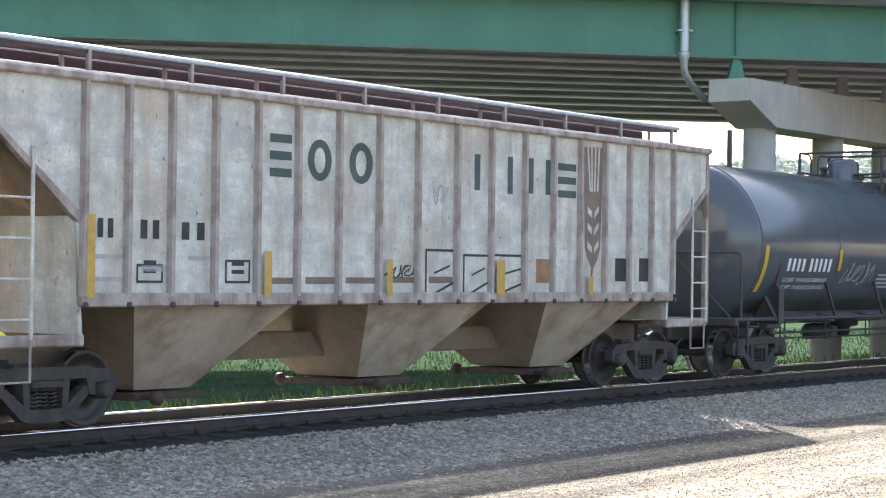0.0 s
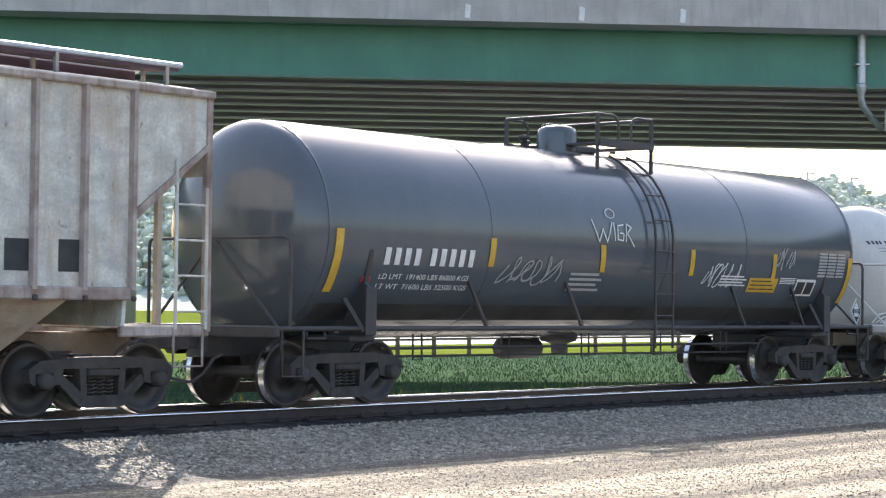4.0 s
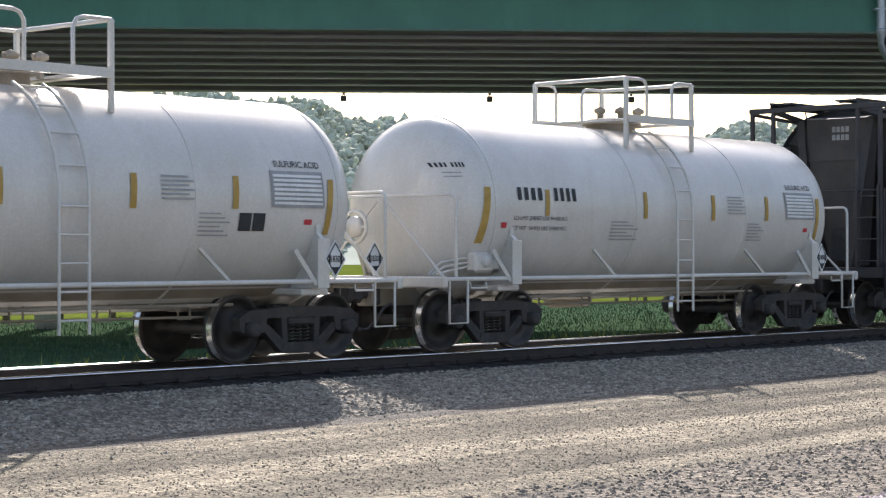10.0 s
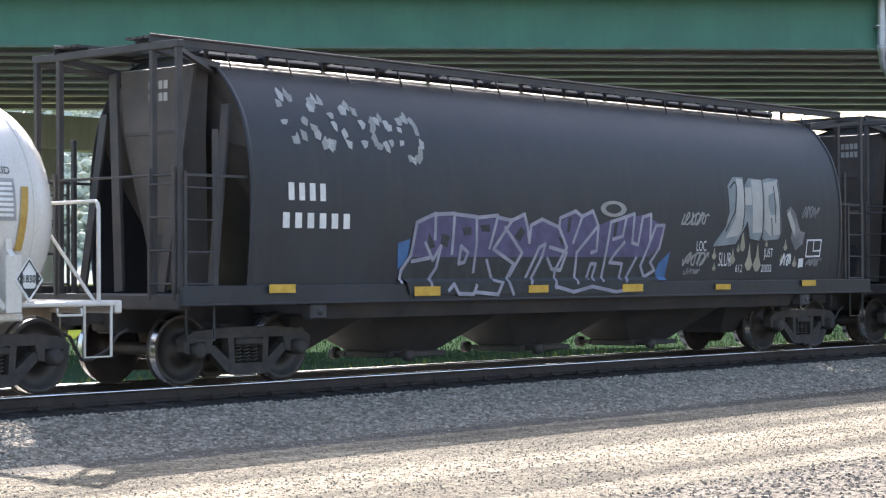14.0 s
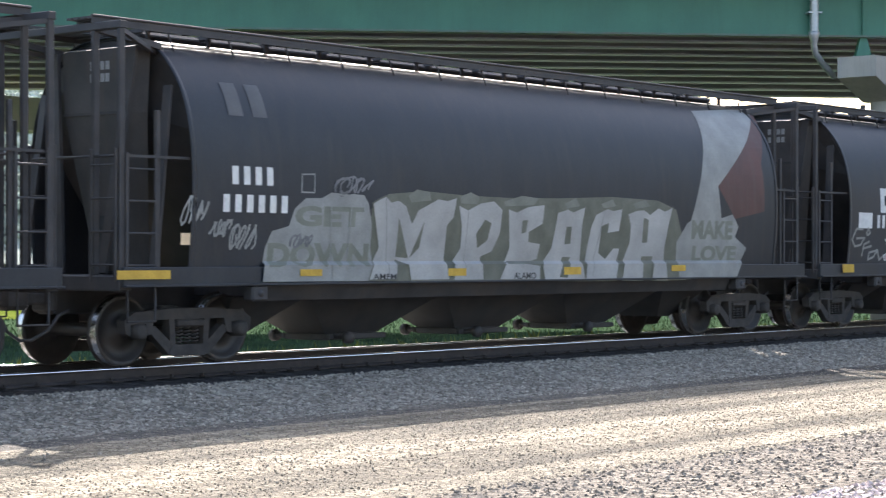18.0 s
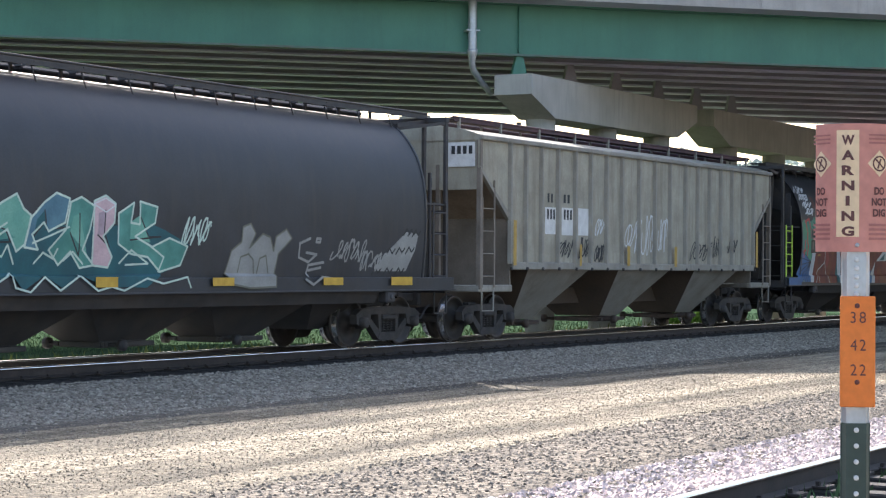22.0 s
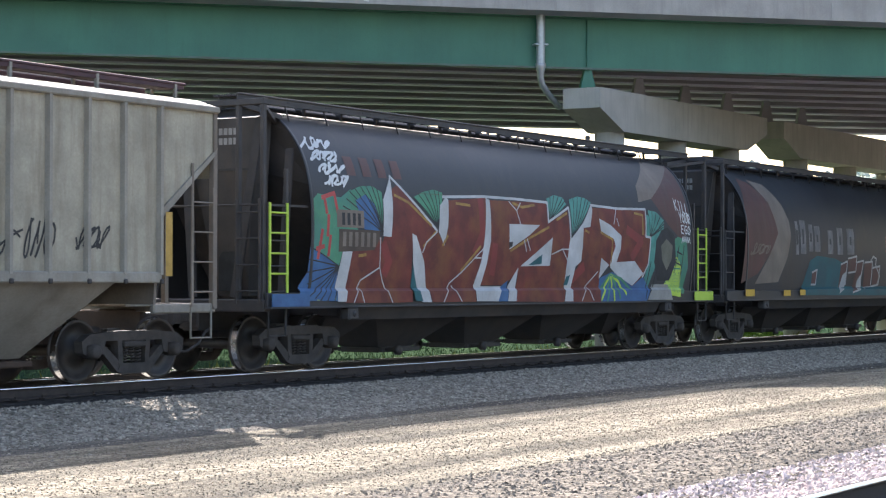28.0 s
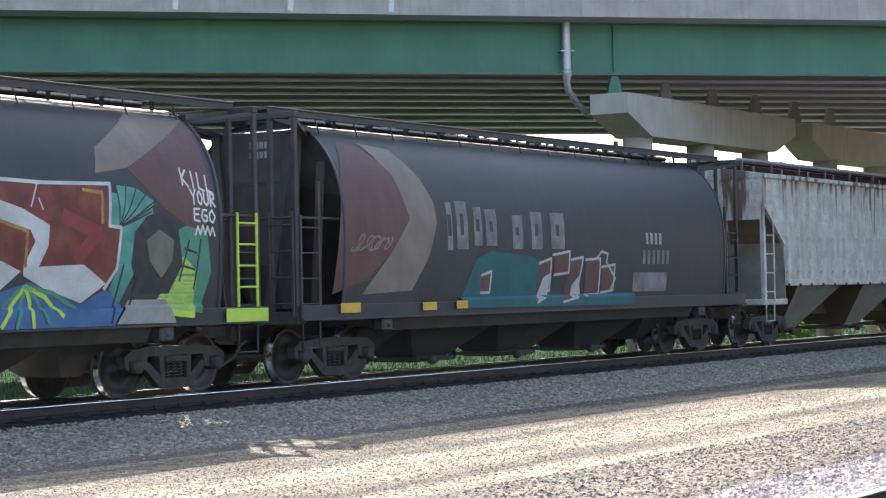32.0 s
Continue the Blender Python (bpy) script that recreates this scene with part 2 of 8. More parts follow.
def gravel(name, a, b, cell, band=0.0, tint=None, bump=0.02):
    """Loose stones: a cell pattern of uneven tones, with broad bands along the tracks."""
    m = bpy.data.materials.new(name)
    m.use_nodes = True
    nt = m.node_tree
    N, L = nt.nodes, nt.links
    bs = N["Principled BSDF"]
    bs.inputs["Specular IOR Level"].default_value = 0.25
    bs.inputs["Roughness"].default_value = 0.9
    tc = N.new("ShaderNodeTexCoord")
    vo = N.new("ShaderNodeTexVoronoi")
    vo.inputs["Scale"].default_value = cell
    L.new(tc.outputs["Object"], vo.inputs["Vector"])
    sep = N.new("ShaderNodeSeparateColor")
    L.new(vo.outputs["Color"], sep.inputs[0])
    mx = N.new("ShaderNodeMix")
    mx.data_type = "RGBA"
    mx.inputs[6].default_value, mx.inputs[7].default_value = (*a, 1), (*b, 1)
    L.new(sep.outputs[0], mx.inputs[0])
    col = mx.outputs[2]
    mp = N.new("ShaderNodeMapping")
    mp.inputs["Scale"].default_value = (0.06, 1.1, 1.0)
    L.new(tc.outputs["Object"], mp.inputs[0])
    for scale, vec, lo, hi in ((1.0, mp.outputs[0], 1 - band, 1 + band), (0.5, tc.outputs["Object"], 0.82, 1.18), (7.0, tc.outputs["Object"], 0.75, 1.25)):
        nz = N.new("ShaderNodeTexNoise")
        nz.inputs["Scale"].default_value, nz.inputs["Detail"].default_value = scale, 5
        L.new(vec, nz.inputs["Vector"])
        mr = N.new("ShaderNodeMapRange")
        mr.inputs[1].default_value, mr.inputs[2].default_value, mr.inputs[3].default_value, mr.inputs[4].default_value = 0.35, 0.65, lo, hi
        L.new(nz.outputs["Fac"], mr.inputs[0])
        mu = N.new("ShaderNodeMix")
        mu.data_type, mu.blend_type = "RGBA", "MULTIPLY"
        mu.inputs[0].default_value = 1
        L.new(col, mu.inputs[6])
        L.new(mr.outputs[0], mu.inputs[7])
        col = mu.outputs[2]
    L.new(col, bs.inputs["Base Color"])
    bp = N.new("ShaderNodeBump")
    bp.inputs["Strength"].default_value, bp.inputs["Distance"].default_value = 1.0, bump
    ad = N.new("ShaderNodeMath")
    ad.operation = "ADD"
    L.new(vo.outputs["Distance"], ad.inputs[0])
    L.new(sep.outputs[1], ad.inputs[1])
    L.new(ad.outputs[0], bp.inputs["Height"])
    L.new(bp.outputs[0], bs.inputs["Normal"])
    return m


M_ground = gravel("gravel_ground", (0.125, 0.106, 0.074), (0.315, 0.27, 0.194), 26.0, 0.7, bump=0.025)
M_coarse = gravel("coarse_grey_gravel", (0.06, 0.05, 0.038), (0.215, 0.182, 0.14), 18.0, 0.45, bump=0.03)
M_dirt = gravel("dark_fine_dirt", (0.07, 0.062, 0.052), (0.17, 0.15, 0.125), 30.0, 0.35, bump=0.015)
M_ballast = gravel("pinkish_ballast", (0.11, 0.095, 0.076), (0.31, 0.272, 0.222), 16.0, 0.15, bump=0.04)
# dark cinders by the rails, blackened further for shade at the tie ends
M_shadebed = gravel("shade_dark_cinder_ballast", (0.014, 0.013, 0.013), (0.05, 0.045, 0.043), 16.0, 0.2, bump=0.04)
# pale strip at the rails: sun glare under the cars, put into the colour
M_glarebed = gravel("glare_pale_track_bed", (0.42, 0.40, 0.36), (0.75, 0.72, 0.66), 40.0, 0.15, bump=0.01)
M_pale = surf("pale_pavement", (0.5, 0.48, 0.44), (0.6, 0.58, 0.54), 0.5, 0.9)
M_stone = surf("ballast_stone", (0.165, 0.142, 0.113), (0.365, 0.328, 0.265), 9, 0.9, island=0.45)
M_stonepink = surf("pink_ballast_stone", (0.46, 0.365, 0.335), (0.74, 0.61, 0.56), 9, 0.75, island=0.4)
M_pinkbed = gravel("pink_siding_ballast", (0.15, 0.118, 0.11), (0.46, 0.38, 0.35), 16.0, 0.15, bump=0.03)
M_stone2 = surf("gravel_stone", (0.17, 0.144, 0.106), (0.335, 0.285, 0.22), 9, 0.9, island=0.45)
M_stone3 = surf("coarse_gravel_stone", (0.13, 0.11, 0.085), (0.28, 0.238, 0.185), 9, 0.9, island=0.5)
# verge grass dulled for shade, far meadow brightened for sun, both in the colour
M_shadegrass = surf("shade_dulled_grass", (0.04, 0.072, 0.042), (0.064, 0.108, 0.06), 0.8, 0.95, 0, 0.05, 12, stain=(0.075, 0.10, 0.06), spec=0.0)
M_sunmeadow = surf("sun_brightened_meadow", (0.07, 0.10, 0.015), (0.13, 0.16, 0.03), 0.6, 0.95, 0, 0.03, 9, stain=(0.14, 0.15, 0.05), spec=0.0)
M_brownslope = surf("dark_brown_slope", (0.075, 0.055, 0.042), (0.125, 0.09, 0.066), 1.3, 0.85, 0, 0.002, 20, stain=(0.05, 0.035, 0.028))
M_dustslope = surf("rusty_dust_slope", (0.19, 0.145, 0.105), (0.31, 0.245, 0.18), 1.3, 0.85, 0, 0.002, 20, stain=(0.11, 0.06, 0.035), stain_amt=0.8)
M_browngrey = surf("dirty_brown_grey_sheet", (0.16, 0.135, 0.11), (0.24, 0.205, 0.17), 1.6, 0.8, 0, 0.002, 30, stain=(0.10, 0.07, 0.05))
M_walk = surf("weathered_walkway_steel", (0.16, 0.15, 0.14), (0.28, 0.26, 0.245), 3, 0.6)
M_orange = surf("orange_marker_plastic", (0.72, 0.17, 0.02), (0.8, 0.21, 0.03), 3, 0.5)
M_postg = surf("dark_green_post_paint", (0.03, 0.05, 0.04), (0.05, 0.075, 0.06), 9, 0.6)


# ---- mesh building ----
class Shape:
    """Collects verts and faces; the pieces of one part."""

    def __init__(self):
        self.v, self.f, self.s, self.k, self.mi, self.weld = [], [], [], [], 0, False

    def add(self, verts, faces, smooth=False):
        o = len(self.v)
        self.v += [tuple(p) for p in verts]
        self.f += [tuple(i + o for i in f) for f in faces]
        self.s += [smooth] * len(faces)
        self.k += [self.mi] * len(faces)
        return self

    def box(self, c, size, ch=0.0, m=None):
        hx, hy, hz = (s / 2 for s in size)
        if ch <= 0:
            vs = [(x * hx, y * hy, z * hz) for x in (-1, 1) for y in (-1, 1) for z in (-1, 1)]
            fs = [(0, 1, 3, 2), (4, 6, 7, 5), (0, 4, 5, 1), (2, 3, 7, 6), (0, 2, 6, 4), (1, 5, 7, 3)]
        else:
            ch = min(ch, 0.45 * min(size))
            vs, ix = [], {}
            for x in (-1, 1):
                for y in (-1, 1):
                    for z in (-1, 1):
                        for k in range(3):
                            ix[x, y, z, k] = len(vs)
                            vs.append((x * (hx - (ch if k != 0 else 0)), y * (hy - (ch if k != 1 else 0)), z * (hz - (ch if k != 2 else 0))))
            fs = []
            for s in (-1, 1):
                q = [(-1, -1), (1, -1), (1, 1), (-1, 1)]
                for k, f in ((0, lambda a, b: (s, a, b)), (1, lambda a, b: (b, s, a)), (2, lambda a, b: (a, b, s))):
                    loop = [ix[(*f(a, b), k)] for a, b in q]
                    fs.append(tuple(loop if s > 0 else loop[::-1]))
            for a in (-1, 1):
                for b in (-1, 1):
                    e = [(ix[-1, a, b, 1], ix[1, a, b, 1], ix[1, a, b, 2], ix[-1, a, b, 2]), (ix[a, -1, b, 2], ix[a, 1, b, 2], ix[a, 1, b, 0], ix[a, -1, b, 0]), (ix[a, b, -1, 0], ix[a, b, 1, 0], ix[a, b, 1, 1], ix[a, b, -1, 1])]
                    fs += [t if a * b < 0 else t[::-1] for t in e]
                    for c3 in (-1, 1):
                        t = (ix[a, b, c3, 0], ix[a, b, c3, 1], ix[a, b, c3, 2])
                        fs.append(t if a * b * c3 > 0 else t[::-1])
        if m is not None:
            vs = [m @ Vector(p) for p in vs]
        return self.add([(p[0] + c[0], p[1] + c[1], p[2] + c[2]) for p in vs], fs)

    def bar(self, p, q, w, h, ch=0.0):
        """A rectangular bar from p to q, w wide across, h high."""
        p, q = Vector(p), Vector(q)
        d = q - p
        x = d.normalized()
        up = Vector((0, 0, 1)) if abs(x.z) < 0.9 else Vector((0, 1, 0))
        y = up.cross(x).normalized()
        z = x.cross(y)
        m = Matrix((x, y, z)).transposed()
        return self.box((p + q) / 2, (d.length, w, h), ch, m)

    def rod(self, p, q, r, n=8, r2=None, caps=True):
        p, q = Vector(p), Vector(q)
        x = (q - p).normalized()
        up = Vector((0, 0, 1)) if abs(x.z) < 0.9 else Vector((0, 1, 0))
        y = up.cross(x).normalized()
        z = x.cross(y)
        r2 = r if r2 is None else r2
        a = [p + (y * math.cos(t) + z * math.sin(t)) * r for t in (2 * math.pi * i / n for i in range(n))]
        b = [q + (y * math.cos(t) + z * math.sin(t)) * r2 for t in (2 * math.pi * i / n for i in range(n))]
        self.add(a + b, [(i, (i + 1) % n, n + (i + 1) % n, n + i) for i in range(n)], True)
        if caps:
            self.add(a, [tuple(range(n))[::-1]])
            self.add(b, [tuple(range(n))])
        return self

    def pipe(self, pts, r, n=8):
        """A bent pipe through the points."""
        pts = [Vector(p) for p in pts]
        rings = []
        ref = None
        for i, p in enumerate(pts):
            d = (pts[min(i + 1, len(pts) - 1)] - pts[max(i - 1, 0)]).normalized()
            if ref is None:
                ref = Vector((0, 0, 1)) if abs(d.z) < 0.9 else Vector((0, 1, 0))
            y = ref.cross(d)
            if y.length < 1e-4:
                y = Vector((1, 0, 0)).cross(d)
            y.normalize()
            z = d.cross(y)
            ref = z
            rings += [p + (y * math.cos(t) + z * math.sin(t)) * r for t in (2 * math.pi * k / n for k in range(n))]
        fs = [(j * n + i, j * n + (i + 1) % n, (j + 1) * n + (i + 1) % n, (j + 1) * n + i) for j in range(len(pts) - 1) for i in range(n)]
        self.add(rings, fs, True)
        self.add(rings[:n], [tuple(range(n))[::-1]])
        return self.add(rings[-n:], [tuple(range(n))])

    def lathe(self, prof, axis="x", n=32, at=(0, 0, 0), smooth=True):
        """prof: (along, radius) pairs, turned round an axis."""
        vs = []
        for a, r in prof:
            for i in range(n):
                t = 2 * math.pi * i / n
                c, s = r * math.cos(t), r * math.sin(t)
                vs.append({"x": (a, c, s), "y": (s, a, c), "z": (c, s, a)}[axis])
        vs = [(x + at[0], y + at[1], z + at[2]) for x, y, z in vs]
        fs = [(j * n + i, j * n + (i + 1) % n, (j + 1) * n + (i + 1) % n, (j + 1) * n + i) for j in range(len(prof) - 1) for i in range(n)]
        return self.add(vs, fs, smooth)

    def slab(self, poly, axis, a, b, smooth=False):
        """A polygon in the plane across an axis, drawn out from a to b. axis y: (x, z); x: (y, z); z: (x, y)."""
        def put(p, k):
            return {"y": (p[0], k, p[1]), "x": (k, p[0], p[1]), "z": (p[0], p[1], k)}[axis]
        n = len(poly)
        self.add([put(p, a) for p in poly], [tuple(range(n))])
        self.add([put(p, b) for p in poly], [tuple(range(n))[::-1]])
        vs = [put(p, a) for p in poly] + [put(p, b) for p in poly]
        return self.add(vs, [(i, n + i, n + (i + 1) % n, (i + 1) % n) for i in range(n)], smooth)

    def mesh(self, name, material):
        me = bpy.data.meshes.new(name)
        me.from_pydata(self.v, [], self.f)
        me.polygons.foreach_set("use_smooth", self.s)
        me.polygons.foreach_set("material_index", self.k)
        bm = bmesh.new()
        bm.from_mesh(me)
        if self.weld:
            bmesh.ops.remove_doubles(bm, verts=bm.verts, dist=0.0005)
        bmesh.ops.recalc_face_normals(bm, faces=bm.faces)
        bm.to_mesh(me)
        bm.free()
        for k in material if isinstance(material, (list, tuple)) else [material]:
            me.materials.append(k)
        return me


def part(name, shape, material, parent, label="", at=None):
    """Links a shape (or a mesh shared with its likes) as one mesh object under a thing or part."""
    me = shape.mesh(name, material) if isinstance(shape, Shape) else shape
    ob = new(name, me)
    ob.parent = parent
    if at is not None:
        ob.matrix_basis = at
    if label:
        tagged(ob, label)
    return ob


def thing(name, label, category, group="", kind="", at=None):
    ob = new(name)
    ob.empty_display_size = 0.3
    if at is not None:
        ob.matrix_basis = at
    return tagged(ob, label, category, group, kind)


def piece(name, shape, material, label, category="", group="", kind=""):
    """A thing or piece of the setting that is one mesh."""
    return tagged(new(name, shape.mesh(name, material)), label, category, group, kind)


# ---- ground, tracks ----
def build_ground():
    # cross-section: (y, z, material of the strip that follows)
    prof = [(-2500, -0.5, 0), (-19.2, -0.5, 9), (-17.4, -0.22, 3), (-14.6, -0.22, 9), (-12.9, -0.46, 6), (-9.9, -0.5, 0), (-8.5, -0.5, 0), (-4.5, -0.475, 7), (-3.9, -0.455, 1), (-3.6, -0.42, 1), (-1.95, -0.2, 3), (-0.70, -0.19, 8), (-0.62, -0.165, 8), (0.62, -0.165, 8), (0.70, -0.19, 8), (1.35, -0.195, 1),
            (2.1, -0.2, 1), (3.2, -0.5, 2), (9.0, -0.75, 2), (21.0, -0.86, 2), (24.0, -0.88, 2), (37, -0.88, 5), (54, -0.87, 4), (90, -0.6, 5), (2500, -0.6, 5)]
    xs = [-2500, -300, -60, -20, 0, 10, 20, 30, 40, 50, 60, 80, 120, 300, 800, 2500]
    sh = Shape()
    n = len(prof)
    vs = [(x, y, z) for x in xs for y, z, k in prof]
    sh.v = vs
    for i in range(len(xs) - 1):
        for j in range(n - 1):
            sh.f.append((i * n + j, (i + 1) * n + j, (i + 1) * n + j + 1, i * n + j + 1))
            sh.s.append(False)
            k = prof[j][2]
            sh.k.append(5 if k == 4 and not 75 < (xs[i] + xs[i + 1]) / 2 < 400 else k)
    me = sh.mesh("ground", [M_ground, M_ballast, M_shadegrass, M_shadebed, M_pale, M_sunmeadow, M_coarse, M_dirt, M_glarebed, M_pinkbed])
    tagged(new("ground", me), "gravel yard, pinkish ballast and green verge", "ground", kind="structure")


# the worn, rounded crown of the rail
HEAD = [(0.012 + 0.024 * math.cos(radians(a)), -0.024 + 0.021 * math.sin(radians(a)) + (0.003 if a > 80 else 0.0)) for a in range(0, 91, 10)]
HEAD += [(-x, z) for x, z in HEAD[::-1]]


def rail_shape(x0, x1, y):
    sh = Shape()
    w = [(-0.075, -0.18), (0.075, -0.18), (0.075, -0.165), (0.012, -0.14), (0.012, -0.045), (0.036, -0.034)] + HEAD + [(-0.036, -0.034), (-0.012, -0.045), (-0.012, -0.14), (-0.075, -0.165)]
    n = len(w)
    sh.add([(x0, y + a, b) for a, b in w] + [(x1, y + a, b) for a, b in w], [(i, (i + 1) % n, n + (i + 1) % n, n + i) for i in range(n)])
    sh.k = [1 if 5 < i < n - 5 else 0 for i in range(n)]
    sh.s = [5 < i < n - 5 for i in range(n)]
    return sh


def build_track(y0, label, x0, x1, tie0, tie1):
    tr = thing("railway_track", label, "railway track", kind="structure")
    for s in (-1, 1):
        part("rail", rail_shape(x0, x1, y0 + s * 0.7525).mesh("rail", [M_rail, M_railtop]), None, tr, "steel rail with a polished head")
    tie = Shape().box((0, 0, -0.261), (0.22, 2.6, 0.15), 0.015).mesh("tie", M_tie)
    plate = Shape().box((0, 0, -0.17), (0.2, 0.36, 0.024), 0.004).box((0.06, 0.1, -0.15), (0.03, 0.03, 0.05)).box((-0.06, -0.1, -0.15), (0.03, 0.03, 0.05)).mesh("tie_plate", M_rail)
    k = tie0
    while k < tie1:
        x = k + random.uniform(-0.02, 0.02)
        t = part("tie", tie, None, tr, at=pose(x, y0 + random.uniform(-0.04, 0.04), 0, 0, 0, random.uniform(-0.6, 0.6)))
        for s in (-1, 1):
            part("tie_plate", plate, None, t, at=pose(0, s * 0.7525, 0))
        k += 0.55
    return tr


build_ground()
build_track(0.0, "main track on dark wooden ties in ballast", -400, 900, -6, 75)
build_track(-15.78, "siding track with rusty rails in ballast", -400, 900, -9, 28)

# ---- the overpass ----
BRX, BRY = 44.35, 4.35  # a point under the fascia girder
SK = radians(-44.6)
BU, BN = Vector((math.cos(SK), math.sin(SK), 0)), Vector((-math.sin(SK), math.cos(SK), 0))
BRIDGE = Matrix.Translation((BRX, BRY, 0)) @ Matrix.Rotation(SK, 4, "Z")
GZ0, GZ1, WIDE, NG = 7.0, 8.3, 19.4, 10


def crown(i):
    """How far the deck rises above its edge at girder i."""
    return 0.2 * (1 - ((i - 5.2) / 5.2) ** 2)


def build_bridge():
    br = thing("overpass_bridge", "skewed road overpass with a green steel fascia girder and concrete parapet", "bridge", kind="structure", at=BRIDGE)
    x0, x1 = -90.0, 127.5
    for i in range(NG):
        y = WIDE * i / (NG - 1)
        sh = Shape()
        c = crown(i)
        sh.box(((x0 + x1) / 2, y, (GZ0 + GZ1 + c) / 2), (x1 - x0, 0.016, GZ1 - GZ0 - c))
        sh.box(((x0 + x1) / 2, y, GZ1 - 0.015), (x1 - x0, 0.38, 0.03))
        g = part("girder", sh, M_green if i == 0 else M_gird, br, "green painted fascia girder" if i == 0 else "inner girder, its web darker than the flange")
        fl = Shape().box(((x0 + x1) / 2, y, GZ0 + c - 0.025), (x1 - x0, 0.40, 0.05))
        part("bottom_flange", fl, M_edge if i == 0 else M_flangelit, g, "rust-spotted green bottom flange" if i == 0 else "bottom flange, paled for light from below")
    # cross frames between the girders
    cf = Shape()
    for i in range(NG - 1):
        y, y2 = WIDE * i / (NG - 1) + 0.03, WIDE * (i + 1) / (NG - 1) - 0.03
        for k in range(30):
            x = x0 + 3 + k * 7.2
            cf.bar((x, y, GZ0 + 0.35), (x, y2, GZ0 + 0.35), 0.08, 0.08)
            cf.bar((x, y, GZ1 - 0.2), (x, y2, GZ1 - 0.2), 0.08, 0.08)
    tagged(part("cross_frames", cf, M_gird, br), kind="stuff")
    deck = Shape().slab([(-1.0, GZ1 + 0.06), (-0.25, GZ1), (WIDE + 0.25, GZ1), (WIDE + 1.0, GZ1 + 0.06), (WIDE + 1.0, GZ1 + 0.3), (-1.0, GZ1 + 0.3)], "x", x0, x1)
    part("deck_slab", deck, M_soffit, br, "grey concrete deck slab")
    for s in (0, 1):
        sg = 1 if s == 0 else -1
        yb = -1.0 if s == 0 else WIDE + 1.0
        pr = [(yb - sg * 0.03, GZ1 + 0.02), (yb + sg * 0.42, GZ1 + 0.3), (yb + sg * 0.42, GZ1 + 0.38), (yb + sg * 0.24, GZ1 + 0.6), (yb + sg * 0.2, GZ1 + 1.06), (yb - sg * 0.03, GZ1 + 1.06)]
        me = Shape().slab(pr, "x", 0.002, 7.498).mesh("parapet_panel", M_conc)
        for k in range(29):
            part("parapet_panel", me, None, br, "weathered concrete parapet panel", at=pose(x0 + k * 7.5, 0, 0))
    return br


build_bridge()


FAR_END = 43.8


def build_pier():
    zt, zb, y0, y1 = 6.42, 5.37, 2.78, 3.85
    col = Shape().lathe([(-1.2, 0.0), (-1.2, 0.39), (zb, 0.39), (zb, 0.0)], "z", 28).mesh("column", M_pier)
    for x0, x1, cols, dy in ((44.4, 55.4, (46.1, 49.95, 53.7), 0.0), (56.75, 96.0, (59.2, 63.68, 68.0, 73.0, 78.0, 83.0, 88.0, 93.0), 0.0), (20.0, FAR_END, tuple(FAR_END - 1.6 - 4.0 * k for k in range(5)), 27.0)):
        pier = thing("bridge_pier", "concrete pier cap on round columns beside the track", "pier", kind="structure")
        cap = Shape().slab([(x0, zt), (x1, zt), (x1, zt - 0.5), (x1 - 1.5, zb), (x0 + 1.35, zb), (x0, zt - 0.52)], "y", y0 + dy, y1 + dy)
        part("cap_beam", cap, M_pier, pier, "pale concrete cap beam with chamfered ends")
        for c in cols:
            part("column", col, None, pier, at=pose(c, 3.38 + dy, 0))


build_pier()


# ---- rolling stock ----
WHEEL_R = 0.457
MOVING_CARS, MOVING_WHEELS = [], []


def wheelset_mesh():
    sh = Shape()
    half = [(0.0, 0.085), (0.60, 0.085), (0.62, 0.12), (0.66, 0.15), (0.68, 0.20), (0.675, 0.36), (0.635, 0.385), (0.635, 0.478), (0.648, 0.484), (0.668, 0.465), (0.676, 0.457)]
    tread = [(0.676, 0.457), (0.775, 0.451)]
    face = [(0.775, 0.451), (0.78, 0.445), (0.78, 0.392), (0.71, 0.37), (0.725, 0.17), (0.79, 0.13), (0.80, 0.09), (0.98, 0.075), (0.98, 0.0)]
    for s in (-1, 1):
        for k, pr in ((0, half), (1, tread), (0, face)):
            sh.mi = k
            sh.lathe([(s * a, r) for a, r in pr], "y", 36)
    return sh.mesh("wheelset", [M_wheel, M_tread])


